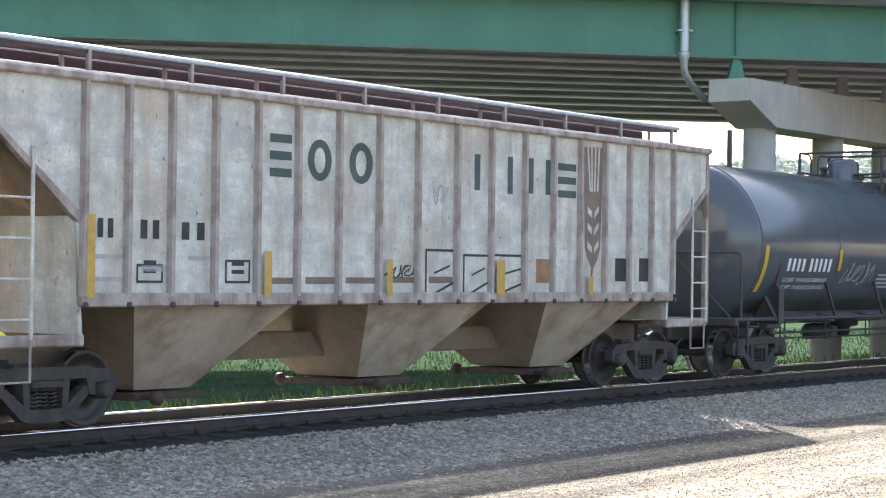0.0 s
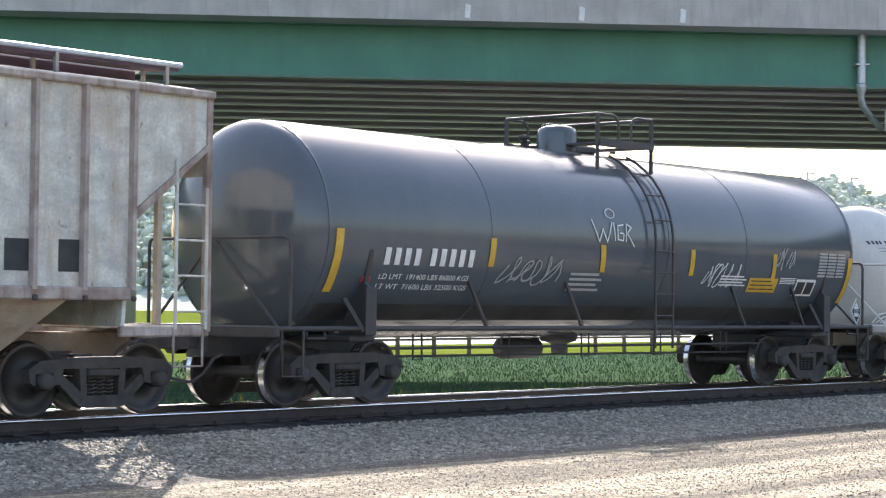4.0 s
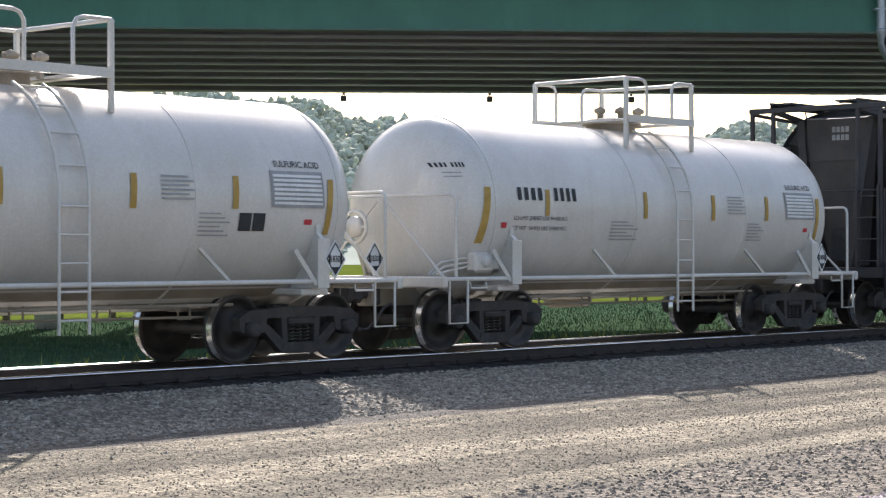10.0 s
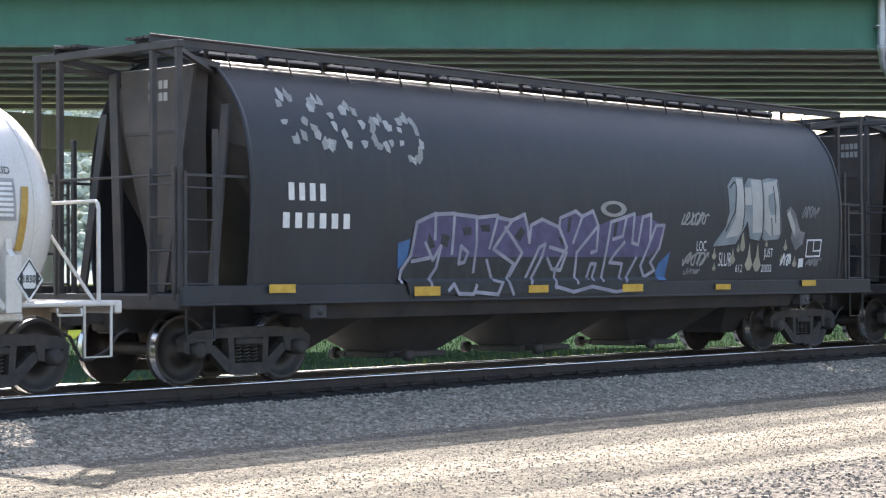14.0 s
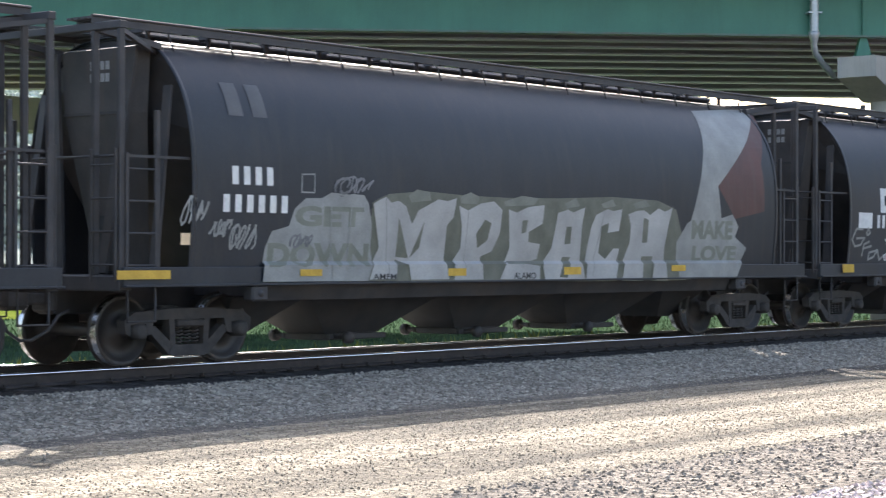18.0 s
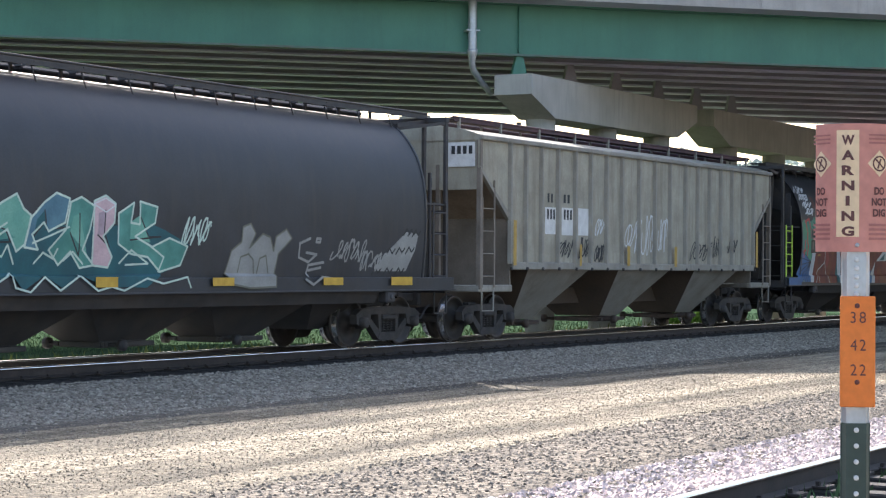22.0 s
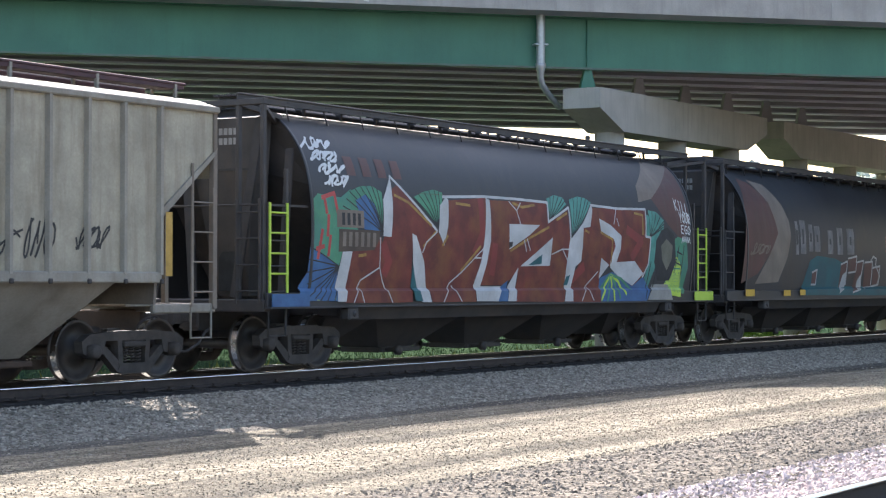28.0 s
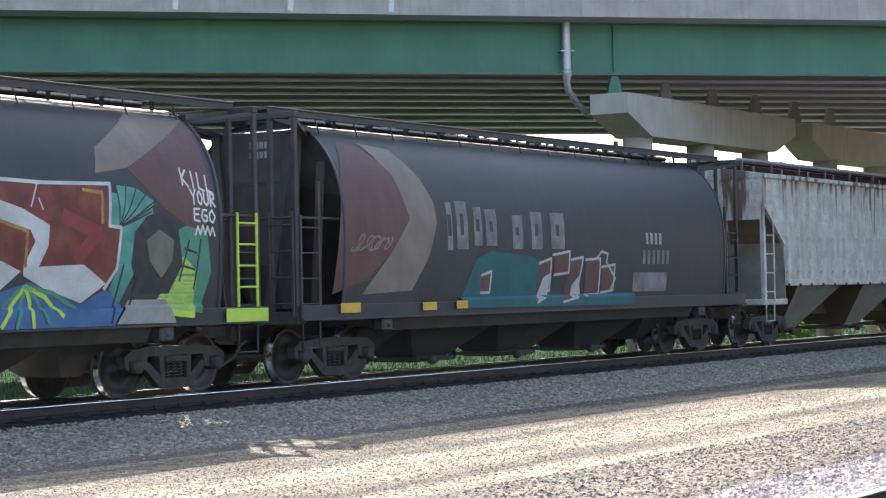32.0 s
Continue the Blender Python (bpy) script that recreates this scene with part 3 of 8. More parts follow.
def side_frame_mesh():
    sh = Shape()
    t = 0.15
    sh.slab([(-1.12, 0.60), (-0.95, 0.70), (-0.35, 0.74), (0.35, 0.74), (0.95, 0.70), (1.12, 0.60), (1.05, 0.54), (0.6, 0.60), (-0.6, 0.60), (-1.05, 0.54)], "y", -t / 2, t / 2)
    for s in (-1, 1):
        sh.slab([(s * 1.12, 0.60), (s * 1.10, 0.44), (s * 1.02, 0.40), (s * 1.02, 0.55), (s * 0.76, 0.55), (s * 0.76, 0.40), (s * 0.66, 0.42), (s * 0.62, 0.60)], "y", -t / 2, t / 2)
        sh.slab([(s * 0.72, 0.47), (s * 0.60, 0.52), (s * 0.26, 0.26), (s * 0.26, 0.14), (s * 0.36, 0.15)], "y", -t / 2 + 0.01, t / 2 - 0.01)
        sh.slab([(s * 0.26, 0.62), (s * 0.36, 0.62), (s * 0.33, 0.24), (s * 0.24, 0.24)], "y", -t / 2 + 0.005, t / 2 - 0.005)
        sh.lathe([(-0.17, 0.0), (-0.17, 0.06), (-0.15, 0.10), (-0.04, 0.11), (0.06, 0.11), (0.06, 0.0)], "y", 16, (s * 0.889, 0, WHEEL_R))
    sh.slab([(-0.36, 0.15), (-0.26, 0.12), (0.26, 0.12), (0.36, 0.15), (0.30, 0.27), (-0.30, 0.27)], "y", -t / 2, t / 2)
    return sh.mesh("side_frame", M_truck)


def spring_mesh():
    sh = Shape()
    for cx in (-0.14, 0.0, 0.14):
        pts = [(cx + 0.052 * math.cos(a), 0.052 * math.sin(a), 0.275 + 0.225 * a / (10 * math.pi)) for a in [i * math.pi / 4 for i in range(41)]]
        sh.pipe(pts, 0.013, 5)
    return sh.mesh("spring_nest", M_truck)


def bolster_shape():
    sh = Shape()
    sh.box((0, 0, 0.60), (0.42, 2.1, 0.2), 0.03)
    sh.box((0, 0, 0.73), (0.42, 0.5, 0.12), 0.03)
    for s in (-1, 1):
        sh.box((0, s * 0.62, 0.73), (0.3, 0.14, 0.08), 0.01)
        sh.box((0, s * 1.0, 0.545), (0.5, 0.2, 0.09), 0.02)
        sh.bar((s * 0.36, -0.7, 0.42), (s * 0.36, 0.7, 0.42), 0.09, 0.09)
        for q in (-1, 1):
            sh.box((s * 0.40, q * 0.74, 0.45), (0.06, 0.09, 0.3), 0.015)
    return sh


ME_WHEEL, ME_SIDE, ME_SPRING = wheelset_mesh(), side_frame_mesh(), spring_mesh()
ME_BOLSTER = bolster_shape().mesh("truck", M_truck)


def add_trucks(car, half):
    for s in (-1, 1):
        tk = part("truck", ME_BOLSTER, None, car, "dirty cast steel truck", at=pose(s * half, 0, 0))
        for q in (-1, 1):
            part("side_frame", ME_SIDE, None, tk, at=pose(0, q * 1.0, 0, 0, 0, 0 if q < 0 else 180))
            part("spring_nest", ME_SPRING, None, tk, at=pose(0, q * 1.0, 0))
            w = part("wheelset", ME_WHEEL, None, tk, "steel wheelset with polished treads", at=pose(q * 0.889, 0, WHEEL_R))
            MOVING_WHEELS.append((w, q * 0.889))


def add_couplers(car, sill_end, reach, m=None):
    for s in (-1, 1):
        sh = Shape()
        sh.box((s * (sill_end + reach) / 2, 0, 0.88), (reach - sill_end, 0.14, 0.17), 0.03)
        sh.box((s * (reach - 0.06), 0, 0.88), (0.3, 0.26, 0.30), 0.06)
        sh.box((s * (sill_end + 0.05), 0, 0.88), (0.12, 0.4, 0.36), 0.03)
        part("coupler", sh, m or M_truck, car, "rusty knuckle coupler")
        hose = Shape().pipe([(s * (sill_end - 0.05), -0.35, 0.72), (s * (sill_end + 0.12), -0.36, 0.66), (s * (sill_end + 0.25), -0.33, 0.48), (s * (reach - 0.1), -0.28, 0.36), (s * (reach + 0.02), -0.22, 0.36)], 0.022, 6)
        part("air_hose", hose, M_frame, car, "black rubber air hose")


def ladder_shape(x, y, z0, z1, w, n, r=0.016):
    """A ladder in a plane across y, rungs along x."""
    sh = Shape()
    for s in (-1, 1):
        sh.box((x + s * w / 2, y, (z0 + z1) / 2), (0.05, 0.03, z1 - z0), 0.008)
    for i in range(n):
        z = z0 + (i + 0.5) * (z1 - z0) / n
        sh.rod((x - w / 2, y, z), (x + w / 2, y, z), r, 6)
    return sh


def ladder_end_shape(x, y, z0, z1, w, n):
    """A ladder in a plane across x, rungs along y."""
    sh = Shape()
    for s in (-1, 1):
        sh.box((x, y + s * w / 2, (z0 + z1) / 2), (0.03, 0.05, z1 - z0), 0.008)
    for i in range(n):
        z = z0 + (i + 0.5) * (z1 - z0) / n
        sh.rod((x, y - w / 2, z), (x, y + w / 2, z), 0.016, 6)
    return sh


def frustum(top, bot, z1, z0):
    """A closed funnel between two rectangles (x0, x1, half y)."""
    a, b = top, bot
    vs = [(a[0], -a[2], z1), (a[1], -a[2], z1), (a[1], a[2], z1), (a[0], a[2], z1), (b[0], -b[2], z0), (b[1], -b[2], z0), (b[1], b[2], z0), (b[0], b[2], z0)]
    return Shape().add(vs, [(3, 2, 1, 0), (4, 5, 6, 7), (0, 1, 5, 4), (1, 2, 6, 5), (2, 3, 7, 6), (3, 0, 4, 7)])


def outlet_gate(x, z, hy=0.575):
    sh = Shape()
    sh.box((x, 0, z - 0.06), (1.15, 2 * hy, 0.10), 0.02)
    sh.rod((x - 0.45, -hy - 0.37, z - 0.06), (x - 0.45, hy + 0.37, z - 0.06), 0.035, 8)
    for s in (-1, 1):
        sh.lathe([(-0.05, 0.0), (-0.05, 0.09), (0.05, 0.09), (0.05, 0.0)], "y", 8, (x - 0.45, s * (hy + 0.32), z - 0.06))
        sh.box((x + 0.05, s * (hy + 0.04), z - 0.06), (1.25, 0.06, 0.08), 0.01)
    return sh


def running_board(x0, x1, y, z, w=0.42):
    sh = Shape()
    for i in range(4):
        sh.box(((x0 + x1) / 2, y - w / 2 + (i + 0.5) * w / 4, z), (x1 - x0, w / 4 - 0.035, 0.03))
    k = x0 + 0.2
    while k < x1:
        sh.box((k, y, z - 0.025), (0.05, w, 0.02))
        k += 0.6
    return sh


RIB_PLACES = [-6.77, -6.08, -5.36, -4.6, -3.82, -3.04, -2.2, -1.33, -0.45, 0.49, 1.36, 2.25, 3.04, 3.83, 4.58, 5.35, 6.08, 6.82]
GREY_RIBS = [-6.88, -6.19, -5.49, -4.72, -3.89, -3.12, -2.31, -1.48, -0.54, 0.36, 1.25, 2.19, 2.96, 3.73, 4.47, 5.24, 5.99, 6.78]


def ribbed_hopper(label, X, paint, ribm, hopm, darkm, ribs, group, endm, slopem, ladm=None):
    car = thing("covered_hopper_car", label, "hopper car", group, at=pose(X, 0, 0))
    MOVING_CARS.append((car, X))
    E, Y, ZT, ZB = 8.12, 1.55, 4.02, 1.5
    lo = 6.75
    poly = [(-E, ZT), (E, ZT), (E, 3.42), (lo + 0.12, 2.42), (lo, ZB), (-lo, ZB), (-lo - 0.12, 2.42), (-E, 3.42)]
    for s in (-1, 1):
        part("side_sheet", Shape().slab(poly, "y", s * Y, s * (Y - 0.03)), paint, car)
        part("top_chord", Shape().box((0, s * (Y + 0.02), ZT + 0.0), (2 * E, 0.12, 0.1), 0.02), ribm, car)
        part("side_sill", Shape().box((0, s * (Y + 0.015), ZB + 0.01), (2 * lo + 0.1, 0.1, 0.16), 0.02), ribm, car, "soiled side sill")
        nub = Shape().box((0, s * (Y + 0.075), ZB - 0.045), (0.07, 0.05, 0.07), 0.015).mesh("rib_foot", M_frame)
        for x in ribs:
            part("rib_foot", nub, None, car, at=pose(x, 0, 0))
    rib = Shape().slab([(-0.046, 0.0), (-0.03, -0.075), (0.03, -0.075), (0.046, 0.0)], "z", ZB + 0.05, ZT - 0.04).mesh("rib", ribm)
    for s in (-1, 1):
        for x in ribs:
            part("rib", rib, None, car, at=pose(x, s * Y, 0, 0, 0, 0 if s < 0 else 180))
        for e in (-1, 1):
            part("gusset", Shape().slab([(e * E, 3.46), (e * (E - 0.03), 3.36), (e * (lo + 0.1), 2.38), (e * (lo + 0.05), 2.48)], "y", s * (Y + 0.03), s * (Y - 0.05)), ribm, car)
            part("corner_post", Shape().box((e * (E - 0.05), s * (Y - 0.02), 2.52), (0.09, 0.1, 2.95), 0.01), ladm or ribm, car)
            part("ladder", ladder_shape(e * (E - 0.34), s * (Y + 0.02), 1.08, 2.85, 0.5, 4).box((e * (E - 0.59), s * (Y + 0.02), 3.0), (0.05, 0.03, 0.4), 0.008), ladm or paint, car)
            part("sill_step", Shape().pipe([(e * (E - 0.6), s * Y, 1.1), (e * (E - 0.6), s * Y, 0.62), (e * (E - 0.12), s * Y, 0.62), (e * (E - 0.12), s * Y, 1.1)], 0.018, 6), ribm, car)
    eave = 0.055 if ladm else 0.004
    part("roof", Shape().slab([(-Y, ZT + eave), (-1.2, ZT + eave + 0.11), (-0.5, ZT + eave + 0.22), (0.5, ZT + eave + 0.22), (1.2, ZT + eave + 0.11), (Y, ZT + eave), (Y, ZT - 0.05), (-Y, ZT - 0.05)], "x", -E, E), paint, car)
    for e in (-1, 1):
        part("end_sheet", Shape().slab([(-Y + 0.03, ZT), (Y - 0.03, ZT), (Y - 0.03, 3.0), (-Y + 0.03, 3.0)], "x", e * (E - 0.02), e * (E - 0.06)), paint, car)
        sl = Shape().slab([(e * (E - 0.04), 3.50), (e * (lo + 0.14), 2.46), (e * (lo + 0.08), 2.46), (e * (E - 0.10), 3.52)], "y", -Y + 0.035, Y - 0.035)
        part("slope_sheet", sl, M_dustslope, car, "grain-dusted brown end slope sheet")
        bk = Shape().slab([(e * (lo + 0.135), 2.455), (e * (lo + 0.02), 1.12), (e * (lo - 0.04), 1.12), (e * (lo + 0.075), 2.455)], "y", -Y + 0.035, Y - 0.035)
        part("end_bulkhead", bk, endm, car, "dusty end bulkhead")
        pf = Shape().box((e * (E - 0.1), 0, 1.06), (0.2, 3.1, 0.14), 0.02).box((e * (E - 0.55), 0, 1.1), (0.8, 1.2, 0.04), 0.01)
        for s in (-1, 1):
            pf.box((e * (E - 0.72), s * (Y - 0.05), 1.06), (1.4, 0.1, 0.14), 0.02)
        part("end_platform", pf, ribm, car)
        for s in (-1, 1):
            part("end_brace", Shape().bar((e * (E - 0.05), s * 0.6, 1.1), (e * (E - 0.05), s * 0.6, 3.5), 0.08, 0.08), ladm or darkm, car)
        part("end_ladder", ladder_end_shape(e * (E + 0.02), 1.15, 1.1, 4.0, 0.42, 8), ladm or ribm, car)
    part("center_sill", Shape().box((0, 0, 0.85), (2 * E, 0.33, 0.36), 0.02), slopem, car)
    for i, c in enumerate((-4.4, 0.05, 4.5)):
        fu = frustum((c - 1.5, c + 1.5, Y - 0.03), (c - 0.5, c + 0.5, 0.55), ZB, 0.38)
        # the two faces across the car take the darker brown
        fu.k = [0, 0, 0, 1, 0, 1]
        pk = part("hopper_pocket", fu.mesh("hopper_pocket", [hopm, slopem]), None, car, "dusty discharge hopper with brown slope sheets")
        part("outlet_gate", outlet_gate(c, 0.36), M_gate, pk, "dark rusty outlet gate")
    for s in (-1, 1):
        part("running_board", running_board(-E, E, s * 0.72, ZT + 0.40), M_walk, car, "weathered roof walkway")
        part("walkway_pan", Shape().box((0, s * 0.73, ZT + 0.365), (2 * E - 0.1, 0.44, 0.012)).box((0, s * 0.945, ZT + 0.375), (2 * E - 0.1, 0.02, 0.07)), M_coam, car, "dark maroon underside of the walkway")
        part("walkway_edge", Shape().rod((-E, s * 0.95, ZT + 0.42), (E, s * 0.95, ZT + 0.42), 0.024 if ladm else 0.036, 8), M_coam if ladm else M_galv, car, "rounded walkway edge")
        sup = Shape().box((0, s * 0.95, ZT + 0.24), (0.05, 0.05, 0.34)).box((0, s * 0.72, ZT + 0.38), (0.05, 0.5, 0.03)).box((0, s * 0.5, ZT + 0.3), (0.05, 0.04, 0.2)).mesh("walkway_support", ribm)
        for i in range(10):
            part("walkway_support", sup, None, car, at=pose(-E + 0.25 + i * (2 * E - 0.5) / 9, 0, 0))
    part("hatch_coaming", Shape().box((0, 0, ZT + 0.27), (2 * E - 0.6, 0.84, 0.2), 0.02), M_coam, car, "dark maroon hatch coaming")
    for i in range(10):
        x = -E + 0.85 + i * (2 * E - 1.7) / 9
        part("hatch_cover", Shape().box((x, 0, ZT + 0.40), (1.45, 0.62, 0.10), 0.03).box((x - 0.72, 0, ZT + 0.45), (0.05, 0.7, 0.05)), paint, car)
    add_trucks(car, 6.82)
    add_couplers(car, E - 0.1, 9.0)
    return car


CYL = [(1.50, 1.05), (1.55, 1.40), (1.595, 1.9), (1.61, 2.4), (1.575, 2.9), (1.45, 3.4), (1.22, 3.8), (0.9, 4.11), (0.5, 4.25), (0.0, 4.30)]


def smooth_section():
    pts = []
    n = len(CYL)
    for i in range(n - 1):
        p0, p1, p2, p3 = CYL[max(i - 1, 0)], CYL[i], CYL[i + 1], CYL[min(i + 2, n - 1)]
        for k in range(4):
            t = k / 4
            pts.append(tuple(0.5 * (2 * p1[j] + (p2[j] - p0[j]) * t + (2 * p0[j] - 5 * p1[j] + 4 * p2[j] - p3[j]) * t * t + (3 * p1[j] - p0[j] - 3 * p2[j] + p3[j]) * t ** 3) for j in (0, 1)))
    pts.append(CYL[-1])
    return pts


SECTION = smooth_section()


def cyl_y(z):
    """Half width of the round hopper body at height z."""
    return float(np.interp(z, [p[1] for p in SECTION], [p[0] for p in SECTION]))


def round_hopper(label, X, paint, group, endm=None):
    car = thing("covered_hopper_car", label, "hopper car", group, at=pose(X, 0, 0))
    MOVING_CARS.append((car, X))
    E, B = 8.45, 7.3
    sec = smooth_section()
    full = [(-y, z) for y, z in sec] + [(y, z) for y, z in sec[::-1][1:]]
    sh = Shape()
    xs = [-B, -B / 2, 0, B / 2, B]
    n = len(full)
    for k, sc in ((0, 1.0), (1, 0.985)):
        vs = [(x, y * sc, z - (0.03 if k else 0)) for x in xs for y, z in full]
        sh.add(vs, [(i * n + j, (i + 1) * n + j, (i + 1) * n + j + 1, i * n + j + 1) for i in range(len(xs) - 1) for j in range(n - 1)], True)
    for e in (-1, 1):
        vs = [(e * B, y, z) for y, z in full] + [(e * B, y * 0.985, z - 0.03) for y, z in full]
        sh.add(vs, [(j, j + 1, n + j + 1, n + j) for j in range(n - 1)])
    me = sh.mesh("body_shell", paint)
    part("body_shell", me, None, car, "rounded hopper body shell")
    for e in (-1, 1):
        inner = [(y * 0.98, z - 0.03) for y, z in full]
        m = len(inner)
        top = max(z for y, z in inner)
        vs = []
        for y, z in inner:
            vs.append((e * (B - 0.02 - 1.6 * max(0.0, (3.3 - z) / 2.25) ** 1.0 if z < 3.3 else B - 0.02), y, z))
        part("slope_sheet", Shape().add(vs, [tuple(range(m))]), endm or M_frame, car, "sloping end sheet in shade")
        part("end_ring", Shape().add([(e * (B - 0.03), y, z) for y, z in full] + [(e * (B - 0.03), y * 1.006, (z - 2.4) * 1.006 + 2.4) for y, z in full] + [(e * (B + 0.05), y, z) for y, z in full] + [(e * (B + 0.05), y * 1.006, (z - 2.4) * 1.006 + 2.4) for y, z in full],
             [f for j in range(n - 1) for f in ((j, j + 1, n + j + 1, n + j), (2 * n + j, 3 * n + j, 3 * n + j + 1, 2 * n + j + 1), (n + j, n + j + 1, 3 * n + j + 1, 3 * n + j), (j, 2 * n + j, 2 * n + j + 1, j + 1))], True), paint, car)
        fr = Shape()
        for y in (-1.42, -0.94, 0.94, 1.42):
            fr.box((e * (E - 0.08), y, 2.72), (0.09, 0.07, 3.2), 0.01)
        fr.box((e * (E - 0.08), 0, 4.28), (0.12, 2.94, 0.1), 0.01)
        for y in (-0.94, 0.94):
            fr.bar((e * (E - 0.08), y, 4.26), (e * B, y, 4.12), 0.1, 0.08)
        for y in (-1.42, 1.42):
            fr.bar((e * (E - 0.08), y, 2.66), (e * B, y * 1.06, 2.66), 0.035, 0.035)
            fr.bar((e * (E - 0.08), y, 4.22), (e * B, y * 0.6, 4.05), 0.06, 0.06)
            fr.box((e * (E - 0.68), y, 2.2), (0.07, 0.06, 2.1), 0.01)
        fr.rod((e * (E - 0.06), -1.42, 2.66), (e * (E - 0.06), 1.42, 2.66), 0.02, 6)
        part("end_frame", fr, M_frame, car, "dark end posts and braces")
        # the chute of the end sheet: upright above, drawn in to a narrow throat below
        xo, xi = e * (B + 0.28), e * (B + 0.02)
        up = [(xo, y, z) for y, z in ((-0.66, 4.12), (0.66, 4.12), (0.6, 3.28), (-0.6, 3.28), (-0.3, 1.22), (0.3, 1.22))]
        up += [(xi, y, z) for y, z in ((-0.8, 4.18), (0.8, 4.18), (0.74, 3.28), (-0.74, 3.28), (-0.42, 1.22), (0.42, 1.22))]
        for k in (4, 5):
            up[k] = (e * (B - 0.02), up[k][1], up[k][2])
            up[6 + k] = (e * (B - 0.3), up[6 + k][1], up[6 + k][2])
        chute = Shape().add(up, [(0, 1, 2, 3), (3, 2, 5, 4), (0, 3, 9, 6), (1, 7, 8, 2), (3, 4, 10, 9), (2, 8, 11, 5), (0, 6, 7, 1), (4, 5, 11, 10)])
        part("end_panel", chute, M_endsheet, car, "grimy end chute sheet")
        part("panel_seam", Shape().box((e * (B + 0.285), 0, 3.28), (0.02, 1.26, 0.04)), M_frame, car)
        # a solid black plate: the darkness inside the opening is its colour
        part("dark_opening", Shape().slab([(-0.2, 1.3), (0.2, 1.3), (0.2, 1.85), (0.12, 1.95), (-0.12, 1.95), (-0.2, 1.85)], "x", e * (B + 0.05), e * (B + 0.12)), M_ink, car, "black plate for the dark opening at the foot of the chute")
        for y in (-1, 1):
            fin = Shape().bar((e * (B + 0.3), y * 0.78, 4.1), (e * (B + 0.5), y * 0.42, 1.2), 0.05, 0.16)
            part("end_fin", fin, M_frame, car)
            fin = Shape().bar((e * (B + 0.1), y * 1.22, 3.6), (e * (B + 0.42), y * 1.3, 1.2), 0.04, 0.14)
            part("end_fin", fin, M_frame, car)
        for s in (-1, 1):
            part("end_ladder", ladder_end_shape(e * (E + 0.0), s * 1.18, 1.1, 2.75, 0.46, 4), M_frame, car)
            part("side_ladder", ladder_shape(e * (E - 0.38), s * 1.47, 1.1, 2.7, 0.48, 4), M_frame, car)
            part("sill_step", Shape().pipe([(e * (E - 0.6), s * 1.48, 1.1), (e * (E - 0.6), s * 1.48, 0.6), (e * (E - 0.14), s * 1.48, 0.6), (e * (E - 0.14), s * 1.48, 1.1)], 0.018, 6), M_frame, car)
        pf = Shape().box((e * (E - 0.1), 0, 1.08), (0.2, 3.0, 0.2), 0.02).box((e * (E - 0.6), 0, 1.16), (0.9, 2.6, 0.03), 0.0)
        part("end_platform", pf, M_frame, car)
    for s in (-1, 1):
        part("side_sill", Shape().box((0, s * 1.545, 1.16), (2 * E, 0.06, 0.24), 0.01).box((0, s * 1.57, 1.045), (2 * E, 0.11, 0.03), 0.005), paint, car)
        part("running_board", running_board(-E, E, s * 0.72, 4.40, 0.5).box((0, s * 0.96, 4.36), (2 * E, 0.012, 0.10)).rod((-E, s * 0.965, 4.42), (E, s * 0.965, 4.42), 0.02, 6), M_frame, car, "dark roof walkway")
        sup = Shape().bar((-0.05, s * 0.94, 4.30), (0.05, s * 0.95, 4.07), 0.018, 0.018).box((0, s * 0.72, 4.37), (0.05, 0.5, 0.03)).box((0, s * 0.5, 4.30), (0.05, 0.04, 0.12)).mesh("walkway_support", M_frame)
        for i in range(14):
            part("walkway_support", sup, None, car, at=pose(-B + 0.2 + i * (2 * B - 0.4) / 13, 0, 0))
        sk = Shape().slab([(s * 1.50, 1.06), (s * 1.49, 1.06), (s * 1.35, 0.84), (s * 1.37, 0.82)], "x", -5.9, 5.9)
        part("skirt_plate", sk, M_frame, car)
    for i in range(12):
        x = -B + 0.75 + i * (2 * B - 1.5) / 11
        part("hatch_cover", Shape().box((x, 0, 4.34), (1.1, 0.7, 0.10), 0.04).box((x - 0.55, 0, 4.39), (0.05, 0.8, 0.05)), M_frame, car)
    part("center_sill", Shape().box((0, 0, 0.85), (2 * E - 0.1, 0.33, 0.36), 0.02), M_frame, car)
    for c in (-3.0, 0.0, 3.0):
        pk = part("hopper_pocket", frustum((c - 1.47, c + 1.47, 0.95), (c - 0.55, c + 0.55, 0.38), 0.86, 0.28), M_frame, car)
        part("outlet_gate", outlet_gate(c, 0.30, 0.42), M_frame, pk)
    for e in (-1, 1):
        part("end_pocket", frustum((min(e * 4.53, e * 6.0), max(e * 4.53, e * 6.0), 0.95), (min(e * 5.2, e * 5.6), max(e * 5.2, e * 5.6), 0.38), 0.86, 0.34), M_frame, car)
    part("hopper_floor", Shape().box((0, 0, 0.98), (11.9, 2.3, 0.22), 0.02), M_frame, car)
    add_trucks(car, 6.88)
    add_couplers(car, E - 0.1, 8.93)
    return car


def tank_shell(half, r, zc, head):
    prof = [(-half - head, 0.0)]
    for i in range(1, 12):
        a = math.pi / 2 * i / 12
        prof.append((-half - head * math.cos(a), r * math.sin(a)))
    prof += [(-half + 2 * half * i / 6, r) for i in range(7)]
    prof += [(-a, b) for a, b in prof[:12][::-1]]
    return Shape().lathe(prof, "x", 56, (0, 0, zc))


